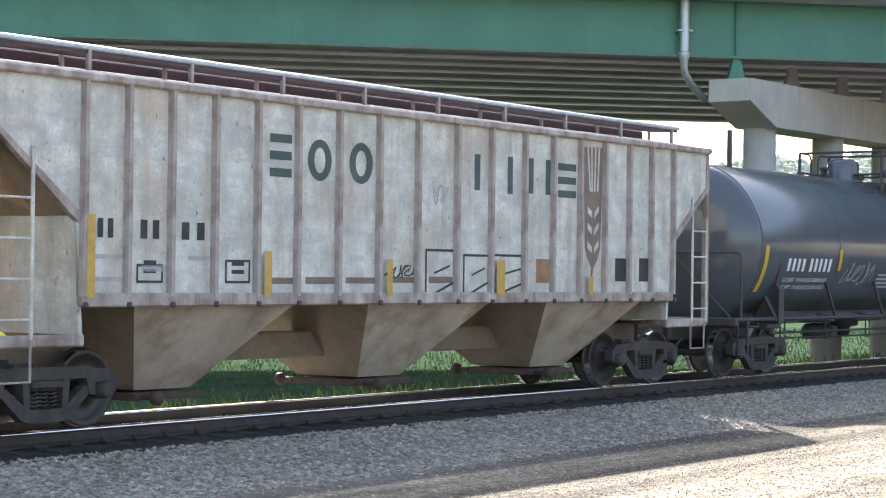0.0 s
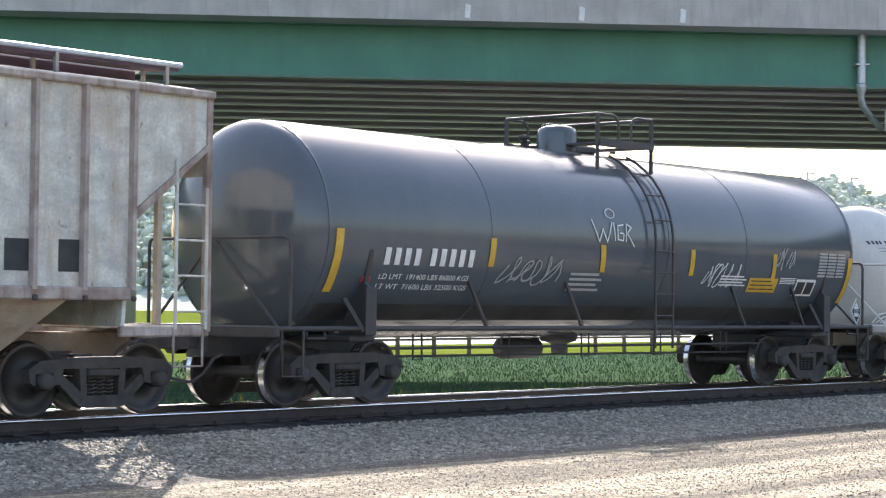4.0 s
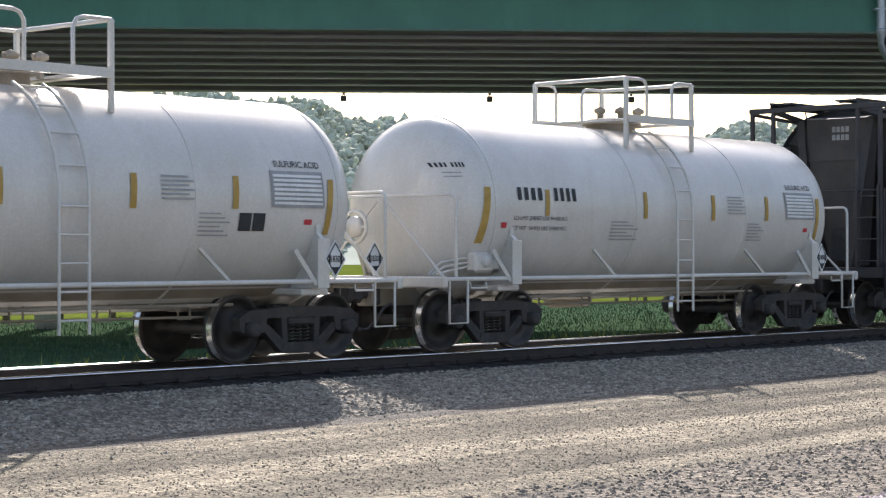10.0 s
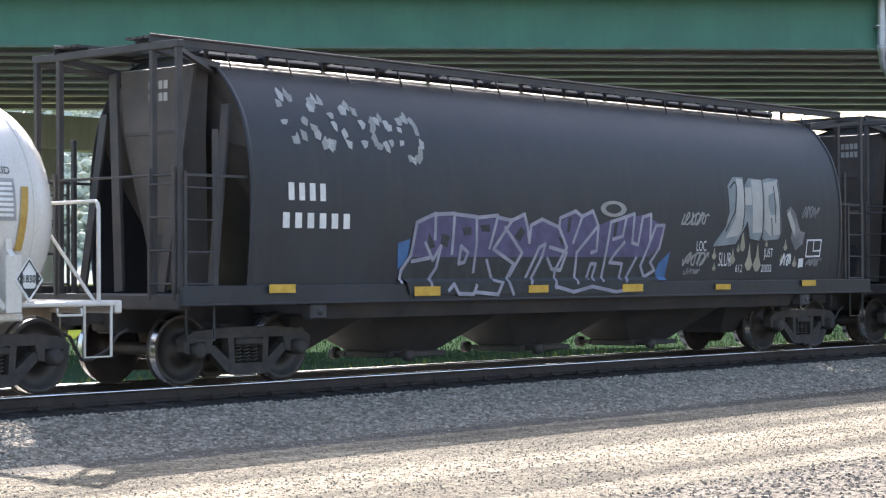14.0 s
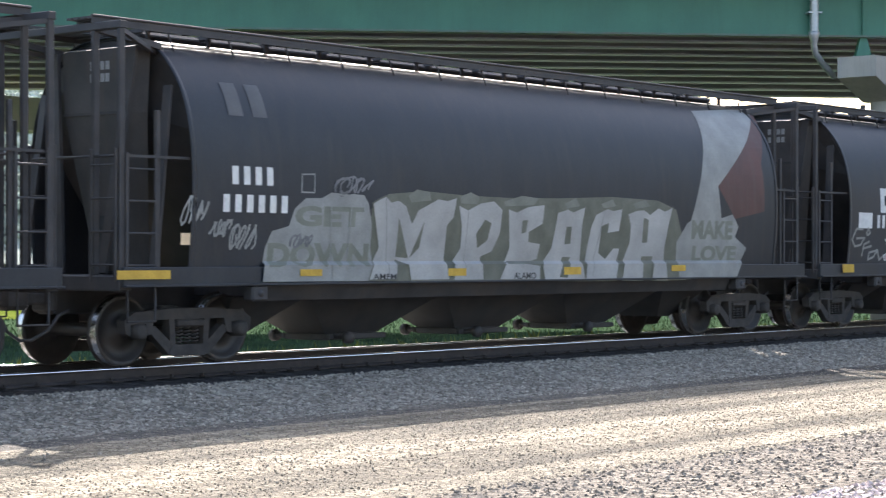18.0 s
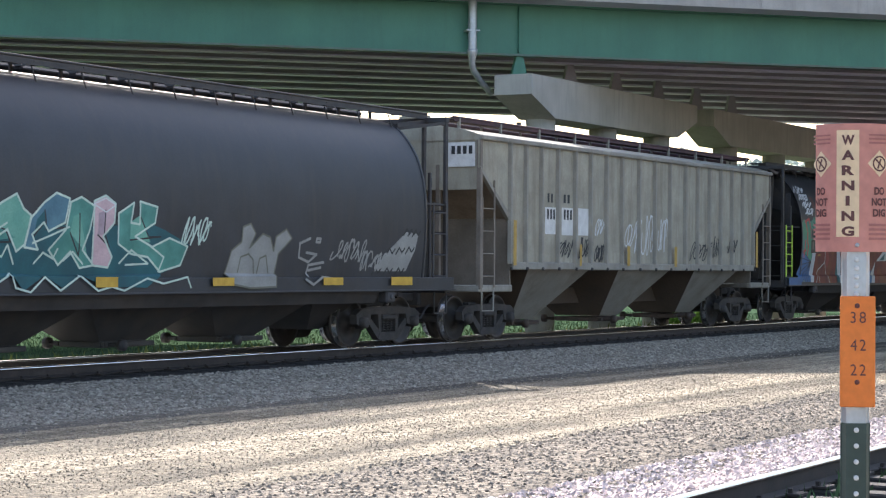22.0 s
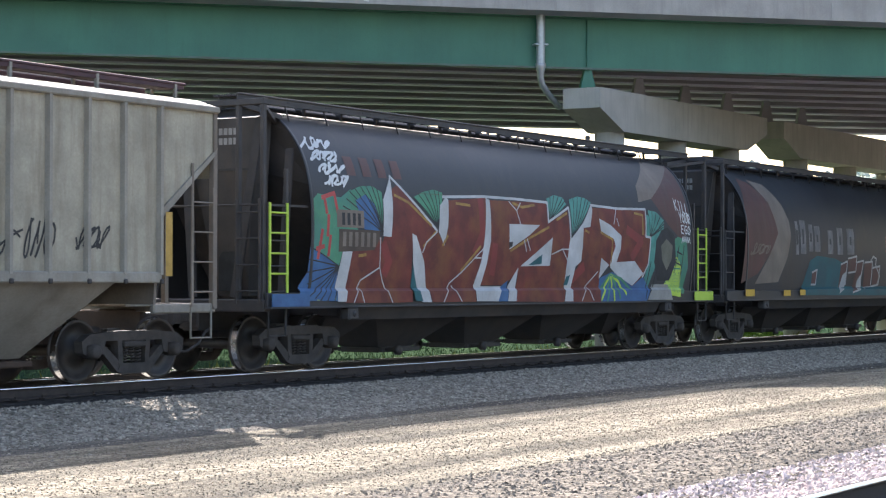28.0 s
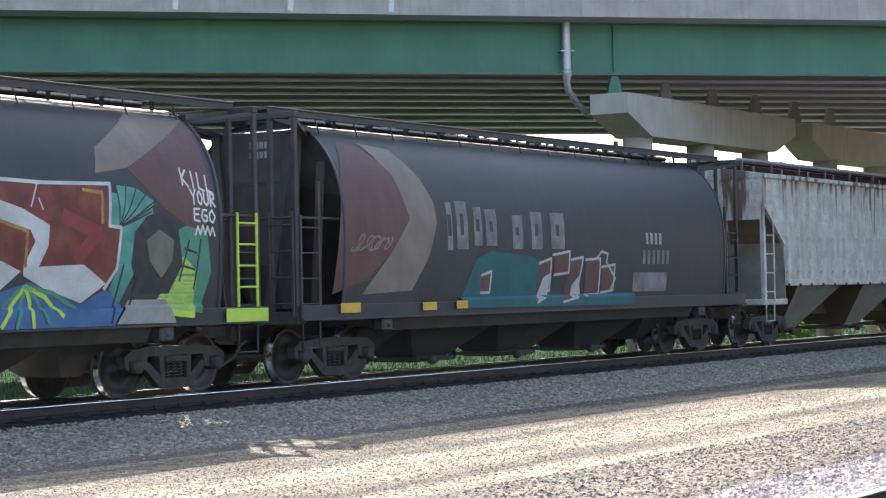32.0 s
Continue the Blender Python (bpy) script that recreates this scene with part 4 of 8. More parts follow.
def strap(x, r, zc, w=0.1, t=0.012):
    return Shape().lathe([(x - w / 2, r - 0.01), (x - w / 2, r + t), (x + w / 2, r + t), (x + w / 2, r - 0.01)], "x", 56, (0, 0, zc), smooth=False)


def tank_car(label, X, kind, half, head, r, zc, tkh, E, paint, railm, group):
    car = thing("tank_car", label, "tank car", group, at=pose(X, 0, 0))
    MOVING_CARS.append((car, X))
    white = kind == "white"
    part("tank_shell", tank_shell(half, r, zc, head), paint, car, "white painted cylindrical tank" if white else "dark grey insulated cylindrical tank")
    for x in ((-half, half, -1.1, 2.1) if white else (-half, half, -3.6, 1.0, 3.4)):
        part("weld_band", strap(x, r, zc, 0.05, 0.006), paint, car)
    # sills, side running bar, saddles
    for e in (-1, 1):
        part("stub_sill", Shape().box((e * (E + tkh - 1.2) / 2, 0, 0.86), (E - tkh + 1.4, 0.34, 0.36), 0.02), M_frame if not white else M_tankdirt, car)
    for s in (-1, 1):
        part("side_rail", Shape().rod((-E + 0.15, s * 1.42, 1.08), (E - 0.15, s * 1.42, 1.08), 0.035, 8), railm, car, "side safety rail")
        for x in ((-2.0, 2.35) if white else (-3.9, -1.55, 3.2, 5.2)):
            part("rail_strut", Shape().bar((x + 0.3, s * 1.42, 1.09), (x - 0.1, s * (r * 0.90), zc - r * 0.42), 0.05, 0.04), railm, car)
    for e in (-1, 1):
        for s in (-1, 1):
            sd = Shape().slab([(s * 1.49, 0.99), (s * 1.49, 1.64), (s * 1.41, 1.72), (s * (r * 0.99), zc - 0.28), (s * (r * 0.9), zc - 0.62), (s * 0.9, 0.99)], "x", e * tkh - 0.04, e * tkh + 0.04)
            sd.box((e * tkh, s * 1.495, 1.32), (0.22, 0.03, 0.66), 0.008)
            sd.bar((e * tkh - 0.4, s * 1.36, 1.5), (e * tkh - 0.1, s * 1.46, 1.04), 0.04, 0.06)
            part("saddle", sd, railm, car, "welded tank saddle")
        part("saddle_bolster", Shape().box((e * tkh, 0, 0.94), (0.5, 2.7, 0.09), 0.02), railm, car)
        pf = Shape()
        pf.box((e * (E - 0.3), 0, 1.08), (0.5, 2.9, 0.05), 0.01).box((e * (E - 0.05), 0, 1.04), (0.1, 2.95, 0.16), 0.02)
        part("end_platform", pf, railm, car)
        hr = Shape()
        for s in (-1, 1):
            hr.pipe([(e * (E - 0.32), s * 1.42, 1.1), (e * (E - 0.32), s * 1.42, 2.2), (e * (E - 0.31), s * 1.39, 2.27), (e * (E - 0.28), s * 1.32, 2.3), (e * (E - 0.2), 0, 2.3)], 0.025, 8)
            hr.rod((e * (E - 0.25), s * 0.05, 2.25), (e * (E - 0.25), s * 1.25, 1.1), 0.022, 8)
        part("end_handrail", hr, railm, car)
        for s in (-1, 1):
            part("sill_step", Shape().pipe([(e * (E - 0.55), s * 1.44, 1.06), (e * (E - 0.55), s * 1.44, 0.45), (e * (E - 0.15), s * 1.44, 0.45), (e * (E - 0.15), s * 1.44, 1.06)], 0.02, 6), railm, car)
            part("sill_step", Shape().pipe([(e * (E - 0.95), s * 1.44, 1.03), (e * (E - 0.95), s * 1.46, 0.95), (e * (E - 0.6), s * 1.46, 0.95), (e * (E - 0.6), s * 1.44, 1.03)], 0.016, 6), railm, car)
    add_trucks(car, tkh)
    add_couplers(car, E - 0.05, E + 0.42 if white else E + 0.45)
    return car


HOPPERS = "hopper cars of the passing train"
TANKS = "tank cars of the passing train"
pale_hopper = ribbed_hopper("weathered off-white ribbed hopper car with rust streaks", 26.05, M_offwhite, M_rustrib, M_dustyhop, M_dustyhop, RIB_PLACES, HOPPERS, M_offwhite, M_dustslope)
dark_tank = tank_car("dark grey tank car with yellow reflectors and scrawls", 43.4, "dark", 7.05, 0.62, 1.53, 2.45, 6.2, 8.0, M_tankg, M_frame, TANKS)
white_tank_a = tank_car("clean white acid tank car with top railing", 57.95, "white", 4.62, 0.75, 1.42, 2.12, 4.25, 5.85, M_tankw, M_tankw, TANKS)
white_tank_b = tank_car("white acid tank car with valve gear at its end", 70.5, "white", 4.62, 0.75, 1.42, 2.12, 4.25, 5.85, M_tankw, M_tankw, TANKS)
cyl5 = round_hopper("black round-sided hopper car with purple graffiti", 85.65, M_black, HOPPERS)
cyl6 = round_hopper("black round-sided hopper car with large silver graffiti letters", 103.5, M_black, HOPPERS)
cyl7 = round_hopper("slate grey round-sided hopper car with green graffiti", 121.0, M_slate, HOPPERS)
grey_hopper = ribbed_hopper("pale grey ribbed hopper car with small scrawls", 138.6, M_grey, M_greyshade, M_greyhop, M_greyhop, GREY_RIBS, HOPPERS, M_browngrey, M_brownslope, M_browngrey)
cyl9 = round_hopper("dark round-sided hopper car with huge red graffiti letters", 156.43, M_slate, HOPPERS)
cyl10 = round_hopper("dark round-sided hopper car with faded end stripes", 174.2, M_slate, HOPPERS)
rusty = ribbed_hopper("white ribbed hopper car heavily streaked with rust", 191.9, M_rustwhite, M_rustwhite, M_greyhop, M_greyhop, RIB_PLACES, HOPPERS, M_greyhop, M_brownslope)
# the car ahead, already past
ribbed_hopper("weathered off-white ribbed hopper car leading the cut", 8.3, M_offwhite, M_rustrib, M_dustyhop, M_dustyhop, RIB_PLACES, HOPPERS, M_offwhite, M_dustslope)


# ---- details of the overpass ----
def build_bridge_details():
    pipe = thing("drain_pipe", "galvanized downpipe on the green girder", "drain pipe", at=BRIDGE)
    part("downpipe", Shape().rod((-0.18, -0.22, 7.0), (-0.18, -0.22, 8.32), 0.115, 14).lathe([(6.82, 0.09), (7.0, 0.14), (7.07, 0.14), (7.07, 0.11)], "z", 14, (-0.18, -0.22, 0)), M_galv, pipe)
    part("elbow", Shape().pipe([(-0.18, -0.22, 6.9), (-0.18, -0.2, 6.72), (-0.12, -0.12, 6.55), (0.12, 0.06, 6.3), (0.34, 0.2, 6.12), (0.5, 0.34, 6.0)], 0.085, 12), M_galv, pipe)
    part("strap", Shape().box((-0.18, -0.18, 7.55), (0.36, 0.3, 0.05), 0.01), M_galv, pipe)
    for k, (x, z0) in enumerate(((1.12, GZ0),)):
        st = Shape().box((x, -0.06, (GZ0 + GZ1) / 2), (0.02, 0.09, GZ1 - GZ0 - 0.08))
        tagged(new("web_stiffener", st.mesh("web_stiffener", M_green)), "green steel stiffener plate on the girder web", "stiffener", "girder stiffeners").matrix_basis = BRIDGE
    for i in range(6):
        y = WIDE * i / (NG - 1)
        b = Shape().slab([(0.92 + y, 6.42), (1.36 + y, 6.42), (1.22 + y, 6.96 + crown(i)), (1.06 + y, 6.96 + crown(i))], "y", y - 0.1, y + 0.1)
        tagged(new("bearing", b.mesh("bearing", M_green if i == 0 else M_gird)), "green steel rocker bearing on the pier cap", "bearing", "girder bearings").matrix_basis = BRIDGE
    for x in (-13.2, -8.1, -3.1):
        sp = Shape().box((x, WIDE + 0.6, GZ1 - 1.42), (0.2, 0.2, 0.2), 0.02).rod((x, WIDE + 0.6, GZ1 - 1.3), (x, WIDE + 0.6, GZ1 + 0.1), 0.05, 8)
        tagged(new("drain_spout", sp.mesh("drain_spout", M_frame)), "small dark drain spout under the far edge", "drain spout", "drain spouts").matrix_basis = BRIDGE
    for i, x in enumerate((-10.2, -7.4, -4.9, 1.3, 1.7)):
        z = GZ1 + (0.24 if i < 3 else 0.62)
        sp = Shape().slab([(x - 0.07, z - 0.14), (x + 0.06, z - 0.17), (x + 0.08, z + 0.16), (x - 0.05, z + 0.2)], "y", -1.034, -1.03)
        tagged(new("lime_stain", sp.mesh("lime_stain", M_white)), "pale lime stain on the parapet face", "stain", "lime stains").matrix_basis = BRIDGE


build_bridge_details()


# ---- the marker post beside the siding ----


def letters(text, height, width=None, bold=0.0, space=1.0):
    """Flat outlines of text as triangles, lower left at the origin; width, if given, is the full width."""
    cu = bpy.data.curves.new("text", "FONT")
    cu.body, cu.size, cu.offset, cu.space_character = text, 1.0, bold, space
    cu.resolution_u = 3
    ob = bpy.data.objects.new("text", cu)
    me = ob.to_mesh()
    co = [(v.co.x, v.co.y) for v in me.vertices]
    fs = [tuple(p.vertices) for p in me.polygons]
    ob.to_mesh_clear()
    bpy.data.objects.remove(ob)
    x0, x1 = min(c[0] for c in co), max(c[0] for c in co)
    y0, y1 = min(c[1] for c in co), max(c[1] for c in co)
    k = height / (y1 - y0)
    kx = k if width is None else width / (x1 - x0)
    return [[((co[i][0] - x0) * kx, (co[i][1] - y0) * k) for i in f] for f in fs]


def shift(polys, dx, dz):
    return [[(x + dx, z + dz) for x, z in p] for p in polys]


def rect(x0, x1, z0, z1):
    x0, x1, z0, z1 = min(x0, x1), max(x0, x1), min(z0, z1), max(z0, z1)
    return [(x0, z0), (x1, z0), (x1, z1), (x0, z1)]


def clip(poly, z, above):
    out = []
    for (ax, az), (bx, bz) in zip(poly, poly[1:] + poly[:1]):
        ia, ib = (az >= z) == above, (bz >= z) == above
        if ia:
            out.append((ax, az))
        if ia != ib:
            t = (z - az) / (bz - az)
            out.append((ax + (bx - ax) * t, z))
    return out


def wrap(polys, place, step=0.05):
    """Lays flat outlines on a curved surface: cuts them in level bands and maps each corner with place(x, z)."""
    sh = Shape()
    sh.weld = True
    for p in polys:
        lo, hi = min(q[1] for q in p), max(q[1] for q in p)
        k = math.floor(lo / step)
        while k * step < hi:
            c = clip(clip(p, k * step, True), (k + 1) * step, False) if step < 50 else p
            if len(c) > 2:
                sh.add([place(*q) for q in c], [tuple(range(len(c)))])
            k += 1
    return sh


def stroke(pts, w):
    """A painted line as quads."""
    out = []
    for (ax, az), (bx, bz) in zip(pts, pts[1:]):
        d = math.hypot(bx - ax, bz - az) or 1.0
        nx, nz = -(bz - az) / d * w / 2, (bx - ax) / d * w / 2
        ex, ez = (bx - ax) / d * w * 0.3, (bz - az) / d * w * 0.3
        out.append([(ax + nx - ex, az + nz - ez), (bx + nx + ex, bz + nz + ez), (bx - nx + ex, bz - nz + ez), (ax - nx - ex, az - nz - ez)])
    return out


M_faded = surf("faded_orange_pvc", (0.52, 0.21, 0.165), (0.60, 0.25, 0.20), 8, 0.5)
M_cream = surf("cream_sign_field", (0.75, 0.55, 0.34), (0.8, 0.6, 0.38), 8, 0.5)
M_brown_ink = surf("brown_sign_ink", (0.10, 0.03, 0.03), (0.14, 0.045, 0.04), 8, 0.5)
M_faded_ink = surf("faded_sign_ink", (0.34, 0.12, 0.11), (0.40, 0.15, 0.13), 8, 0.5)


SIGN_TURN = -0.22


def build_marker():
    post = thing("marker_post", "cable warning marker on a perforated steel post", "marker post", at=pose(5.815, -18.052, 0, 0, 0, -66))
    # local: -y faces the camera side
    prof = [(-0.042, 0.0), (-0.036, 0.0), (-0.026, -0.028), (0.026, -0.028), (0.036, 0.0), (0.042, 0.0), (0.042, -0.004), (0.039, -0.004), (0.029, -0.034), (-0.029, -0.034), (-0.039, -0.004), (-0.042, -0.004)]
    part("upper_post", Shape().slab(prof, "z", 0.965, 1.84), M_galv, post, "galvanized channel post")
    part("lower_post", Shape().slab([(x * 1.05, y - 0.006) for x, y in prof], "z", -0.62, 0.97), M_postg, post, "dark green channel post")
    # holes as flat white discs: the brightness behind the post is their colour
    hole = Shape().lathe([(-0.001, 0.0), (-0.001, 0.008), (0.001, 0.008), (0.001, 0.0)], "y", 10)
    hm = hole.mesh("hole_disc", M_white)
    for i in range(22):
        part("hole_disc", hm, None, post, at=pose(0, -0.0425, 0.95 - i * 0.048))
    for i in range(5):
        part("hole_disc", hm, None, post, at=pose(0, -0.0355, 1.36 + i * 0.026))
    tag = part("orange_plate", Shape().box((0.002, -0.05, 1.187), (0.105, 0.01, 0.334), 0.003), M_orange, post, "orange plastic number plate")
    for z, word in ((1.29, "38"), (1.207, "42"), (1.132, "22")):
        t = wrap(shift(letters(word, 0.034, 0.046, space=1.25), -0.02, z - 0.017), lambda x, q: (x, -0.0562, q), 99)
        part("number", t, M_brown_ink, tag)
    bolt = Shape().lathe([(-0.004, 0.0), (-0.004, 0.005), (0.0, 0.008), (0.0, 0.0)], "y", 10, (0, -0.055, 0)).mesh("bolt", M_brown_ink)
    for z in (1.325, 1.095):
        part("bolt", bolt, None, tag, at=pose(0, 0, z))
    # the curved warning sheet
    R, z0, z1 = 0.13, 1.488, 1.876

    def bend(u, z, off=0.0):
        a = u / R + SIGN_TURN
        return ((R + off) * math.sin(a), -0.045 - ((R + off) * math.cos(a) - R), z)
    n = 24
    sh = Shape()
    us = [-0.118 + 0.292 * i / n for i in range(n + 1)]
    for off, flip in ((0.0, 0), (-0.003, 1)):
        vs = [bend(u, z, off) for u in us for z in (z0, z1)]
        sh.add(vs, [(2 * i, 2 * i + 2, 2 * i + 3, 2 * i + 1) for i in range(n)], True)
    sign = part("warning_sheet", sh, M_faded, post, "faded orange curved warning sheet")

    def lay(polys, off, cols=14):
        s2 = Shape()
        for p in polys:
            xs = [q[0] for q in p]
            k0, k1 = math.floor(min(xs) / 0.012), math.ceil(max(xs) / 0.012)
            for k in range(k0, k1):
                sw = [(b, a) for a, b in p]
                c = clip(clip(sw, k * 0.012, True), (k + 1) * 0.012, False)
                if len(c) > 2:
                    s2.add([bend(b, a, off) for a, b in c], [tuple(range(len(c)))])
        return s2
    part("cream_strip", lay([rect(-0.034, 0.034, z0 + 0.045, z1 - 0.02)], 0.0012), M_cream, sign)
    for i, ch in enumerate("WARNING"):
        g = letters(ch, 0.030, 0.012 if ch == "I" else 0.038, 0.045)
        wd = 0.012 if ch == "I" else 0.036
        part("letter", lay(shift(g, -wd / 2, z1 - 0.065 - i * 0.046), 0.0022), M_brown_ink, sign)
    for cx in (-0.09, 0.099):
        part("diamond", lay([[(cx - 0.04, 1.755), (cx, 1.715), (cx + 0.04, 1.755), (cx, 1.795)]], 0.0012), M_cream, sign)
        ring = [[(cx + r * math.cos(a), 1.755 + r * math.sin(a)) for a in (t * math.pi / 10, (t + 1) * math.pi / 10) for r in ((0.024, 0.019) if a == t * math.pi / 10 else (0.019, 0.024))] for t in range(20)]
        part("symbol", lay(ring + stroke([(cx - 0.016, 1.77), (cx + 0.016, 1.74)], 0.005) + stroke([(cx - 0.006, 1.742), (cx + 0.004, 1.768)], 0.006), 0.0022), M_brown_ink, sign)
        for i, word in enumerate(("DO", "NOT", "DIG")):
            wd = (0.036, 0.054, 0.046)[i]
            part("word", lay(shift(letters(word, 0.024, wd, 0.04), cx - wd / 2, 1.66 - i * 0.033), 0.0022), M_brown_ink, sign)
        for i in range(4):
            part("small_print", lay([rect(cx - 0.036, cx + 0.036, 1.566 - i * 0.014, 1.573 - i * 0.014)], 0.0022), M_faded_ink, sign)
        part("small_print", lay([rect(cx - 0.036, cx + 0.036, 1.815 + k * 0.012, 1.82 + k * 0.012) for k in range(3)], 0.0022), M_faded_ink, sign)
    part("rivet", Shape().lathe([(-0.003, 0.0), (-0.003, 0.005), (0.0, 0.007), (0.0, 0.0)], "y", 10, (0, -0.0475, 1.508)), M_galv, sign)


build_marker()


# ---- beyond the track: verge, fence, hill ----
def scatter_blades(name, label, n, x0, x1, y0, y1, zf, h0, h1, material):
    rng = np.random.default_rng(7)
    vs, fs = [], []
    for i in range(n):
        x, y = rng.uniform(x0, x1), rng.uniform(y0, y1)
        z, h, a, w = zf(y), rng.uniform(h0, h1), rng.uniform(0, 6.283), rng.uniform(0.008, 0.02)
        lx, ly = rng.normal(0, 0.3) * h, rng.normal(0, 0.3) * h
        dx, dy = math.cos(a) * w, math.sin(a) * w
        o = len(vs)
        vs += [(x - dx, y - dy, z - 0.02), (x + dx, y + dy, z - 0.02), (x + lx * 0.4 + dx * 0.6, y + ly * 0.4 + dy * 0.6, z + h * 0.6), (x + lx, y + ly, z + h)]
        fs += [(o, o + 1, o + 2), (o, o + 2, o + 3)]
    me = bpy.data.meshes.new(name)
    me.from_pydata(vs, [], fs)
    me.materials.append(material)
    return tagged(new(name, me), label, "grass", kind="stuff")


def verge_z(y):
    return np.interp(y, [2.1, 3.2, 9.0, 21.0, 24.0, 40.0], [-0.2, -0.5, -0.75, -0.86, -0.88, -0.88])


M_blade = surf("grass_blades", (0.05, 0.092, 0.044), (0.085, 0.14, 0.062), 1.5, 0.9, spec=0.1, island=0.3)
M_blade2 = surf("dry_grass_blades", (0.12, 0.15, 0.03), (0.22, 0.24, 0.06), 1.5, 0.9, spec=0.1, island=0.35)
scatter_blades("verge_grass", "dense green grass along the track", 70000, 14, 100, 3.2, 37.0, verge_z, 0.03, 0.13, M_blade)
scatter_blades("dry_weeds", "yellowish weeds at the ballast edge", 2600, 14, 60, 2.6, 4.2, verge_z, 0.1, 0.42, M_blade2)
scatter_blades("siding_weeds", "small weeds beside the siding rail", 160, 8, 17, -15.5, -15.15, lambda y: -0.22, 0.05, 0.16, M_blade)


def scatter_stones(name, label, n, x0, x1, y0, y1, zf, r0, r1, material, seed):
    rng = np.random.default_rng(seed)
    base = np.array([(1, 0, 0), (-1, 0, 0), (0, 1, 0), (0, -1, 0), (0, 0, 1), (0, 0, -1)], float)
    tri = np.array([(0, 2, 4), (2, 1, 4), (1, 3, 4), (3, 0, 4), (2, 0, 5), (1, 2, 5), (3, 1, 5), (0, 3, 5)])
    pos = np.stack([rng.uniform(x0, x1, n), rng.uniform(y0, y1, n)], 1)
    z = np.array([zf(y) for y in pos[:, 1]])
    r = rng.uniform(r0, r1, (n, 1, 1)) * rng.uniform(0.6, 1.3, (n, 6, 1))
    ang = rng.uniform(0, 6.283, n)
    c, s = np.cos(ang), np.sin(ang)
    v = base[None] * r + rng.normal(0, 0.2, (n, 6, 3)) * r
    v = np.stack([v[..., 0] * c[:, None] - v[..., 1] * s[:, None], v[..., 0] * s[:, None] + v[..., 1] * c[:, None], v[..., 2] * 0.6], 2)
    v[..., 0] += pos[:, 0:1]
    v[..., 1] += pos[:, 1:2]
    v[..., 2] += z[:, None]
    f = (tri[None] + 6 * np.arange(n)[:, None, None]).reshape(-1, 3)
    me = bpy.data.meshes.new(name)
    me.from_pydata(v.reshape(-1, 3).tolist(), [], f.tolist())
    me.materials.append(material)
    return tagged(new(name, me), label, "gravel", kind="stuff")


def bed_z(y):
    return float(np.interp(y, [-19.2, -17.4, -14.6, -12.9, -9.9, -4.5, -3.9, -3.6, -1.95], [-0.5, -0.22, -0.22, -0.46, -0.5, -0.475, -0.455, -0.42, -0.2]))


scatter_stones("ballast_stones", "pinkish grey crushed ballast beside the main track", 34000, 9, 58, -4.05, -1.72, bed_z, 0.018, 0.042, M_stone, 1)
scatter_stones("siding_ballast", "coarse pinkish ballast of the siding", 15000, 7, 26, -14.9, -12.2, bed_z, 0.018, 0.045, M_stonepink, 2)
scatter_stones("yard_gravel", "loose tan gravel of the yard road", 36000, 8, 42, -10.2, -4.0, bed_z, 0.005, 0.015, M_stone2, 3)
scatter_stones("coarse_gravel", "coarse grey gravel heaped beside the siding", 20000, 7, 34, -13.2, -9.7, bed_z, 0.010, 0.030, M_stone3, 4)
scatter_stones("ballast_strays", "stray ballast at the foot of the track bed", 900, 9, 50, -5.6, -3.9, bed_z, 0.014, 0.034, M_stone, 6)

M_fence = surf("weathered_fence_wood", (0.10, 0.075, 0.05), (0.17, 0.13, 0.09), 4, 0.9)


def build_fence():
    fence = thing("rail_fence", "weathered wooden rail fence beyond the grass", "fence")
    me = Shape().box((0, 0, 0.02), (0.16, 0.16, 1.6), 0.02).mesh("post", M_fence)
    x = 20.0
    while x < 150:
        part("post", me, None, fence, at=pose(x, 37.2, -0.27 + random.uniform(-0.03, 0.03), 0, random.uniform(-2, 2), 0))
        x += 2.4
    rail = Shape().box((1.2, 0, 0), (2.42, 0.05, 0.11), 0.01).mesh("fence_rail", M_fence)
    x = 20.0
    while x < 148:
        for z in (0.36, -0.12):
            part("fence_rail", rail, None, fence, at=pose(x, 37.1, z + random.uniform(-0.02, 0.02)))
        x += 2.4


build_fence()

# foliage lifted to pale grey-green: the haze of distance is in the tone
M_hazeleaf = surf("haze_paled_foliage", (0.37, 0.405, 0.33), (0.47, 0.505, 0.42), 0.12, 0.95, spec=0.1, island=0.3)


def clump_cloud(name, label, spots, material, seed, category):
    """Leafy clumps: each a small lumpy ball of facets."""
    rng = np.random.default_rng(seed)
    bm = bmesh.new()
    bmesh.ops.create_icosphere(bm, subdivisions=1, radius=1)
    bv = np.array([v.co[:] for v in bm.verts])
    bf = np.array([[v.index for v in f.verts] for f in bm.faces])
    bm.free()
    vs, fs = [], []
    for i, (x, y, z, r) in enumerate(spots):
        v = bv * (r * rng.uniform(0.65, 1.25, (len(bv), 1)))
        vs.append(v + np.array([x, y, z]))
        fs.append(bf + len(bv) * i)
    me = bpy.data.meshes.new(name)
    me.from_pydata(np.concatenate(vs).tolist(), [], np.concatenate(fs).tolist())
    me.materials.append(material)
    return tagged(new(name, me), label, category, kind="stuff")


def ridge_angle(heading):
    """How high the wooded ridge stands above eye level, in degrees."""
    return float(np.interp(heading, [14, 28, 31, 34, 36.5, 40, 43, 46, 49, 54, 62], [2.9, 3.3, 3.55, 3.4, 3.1, 3.3, 4.0, 4.25, 4.6, 5.2, 5.4]))


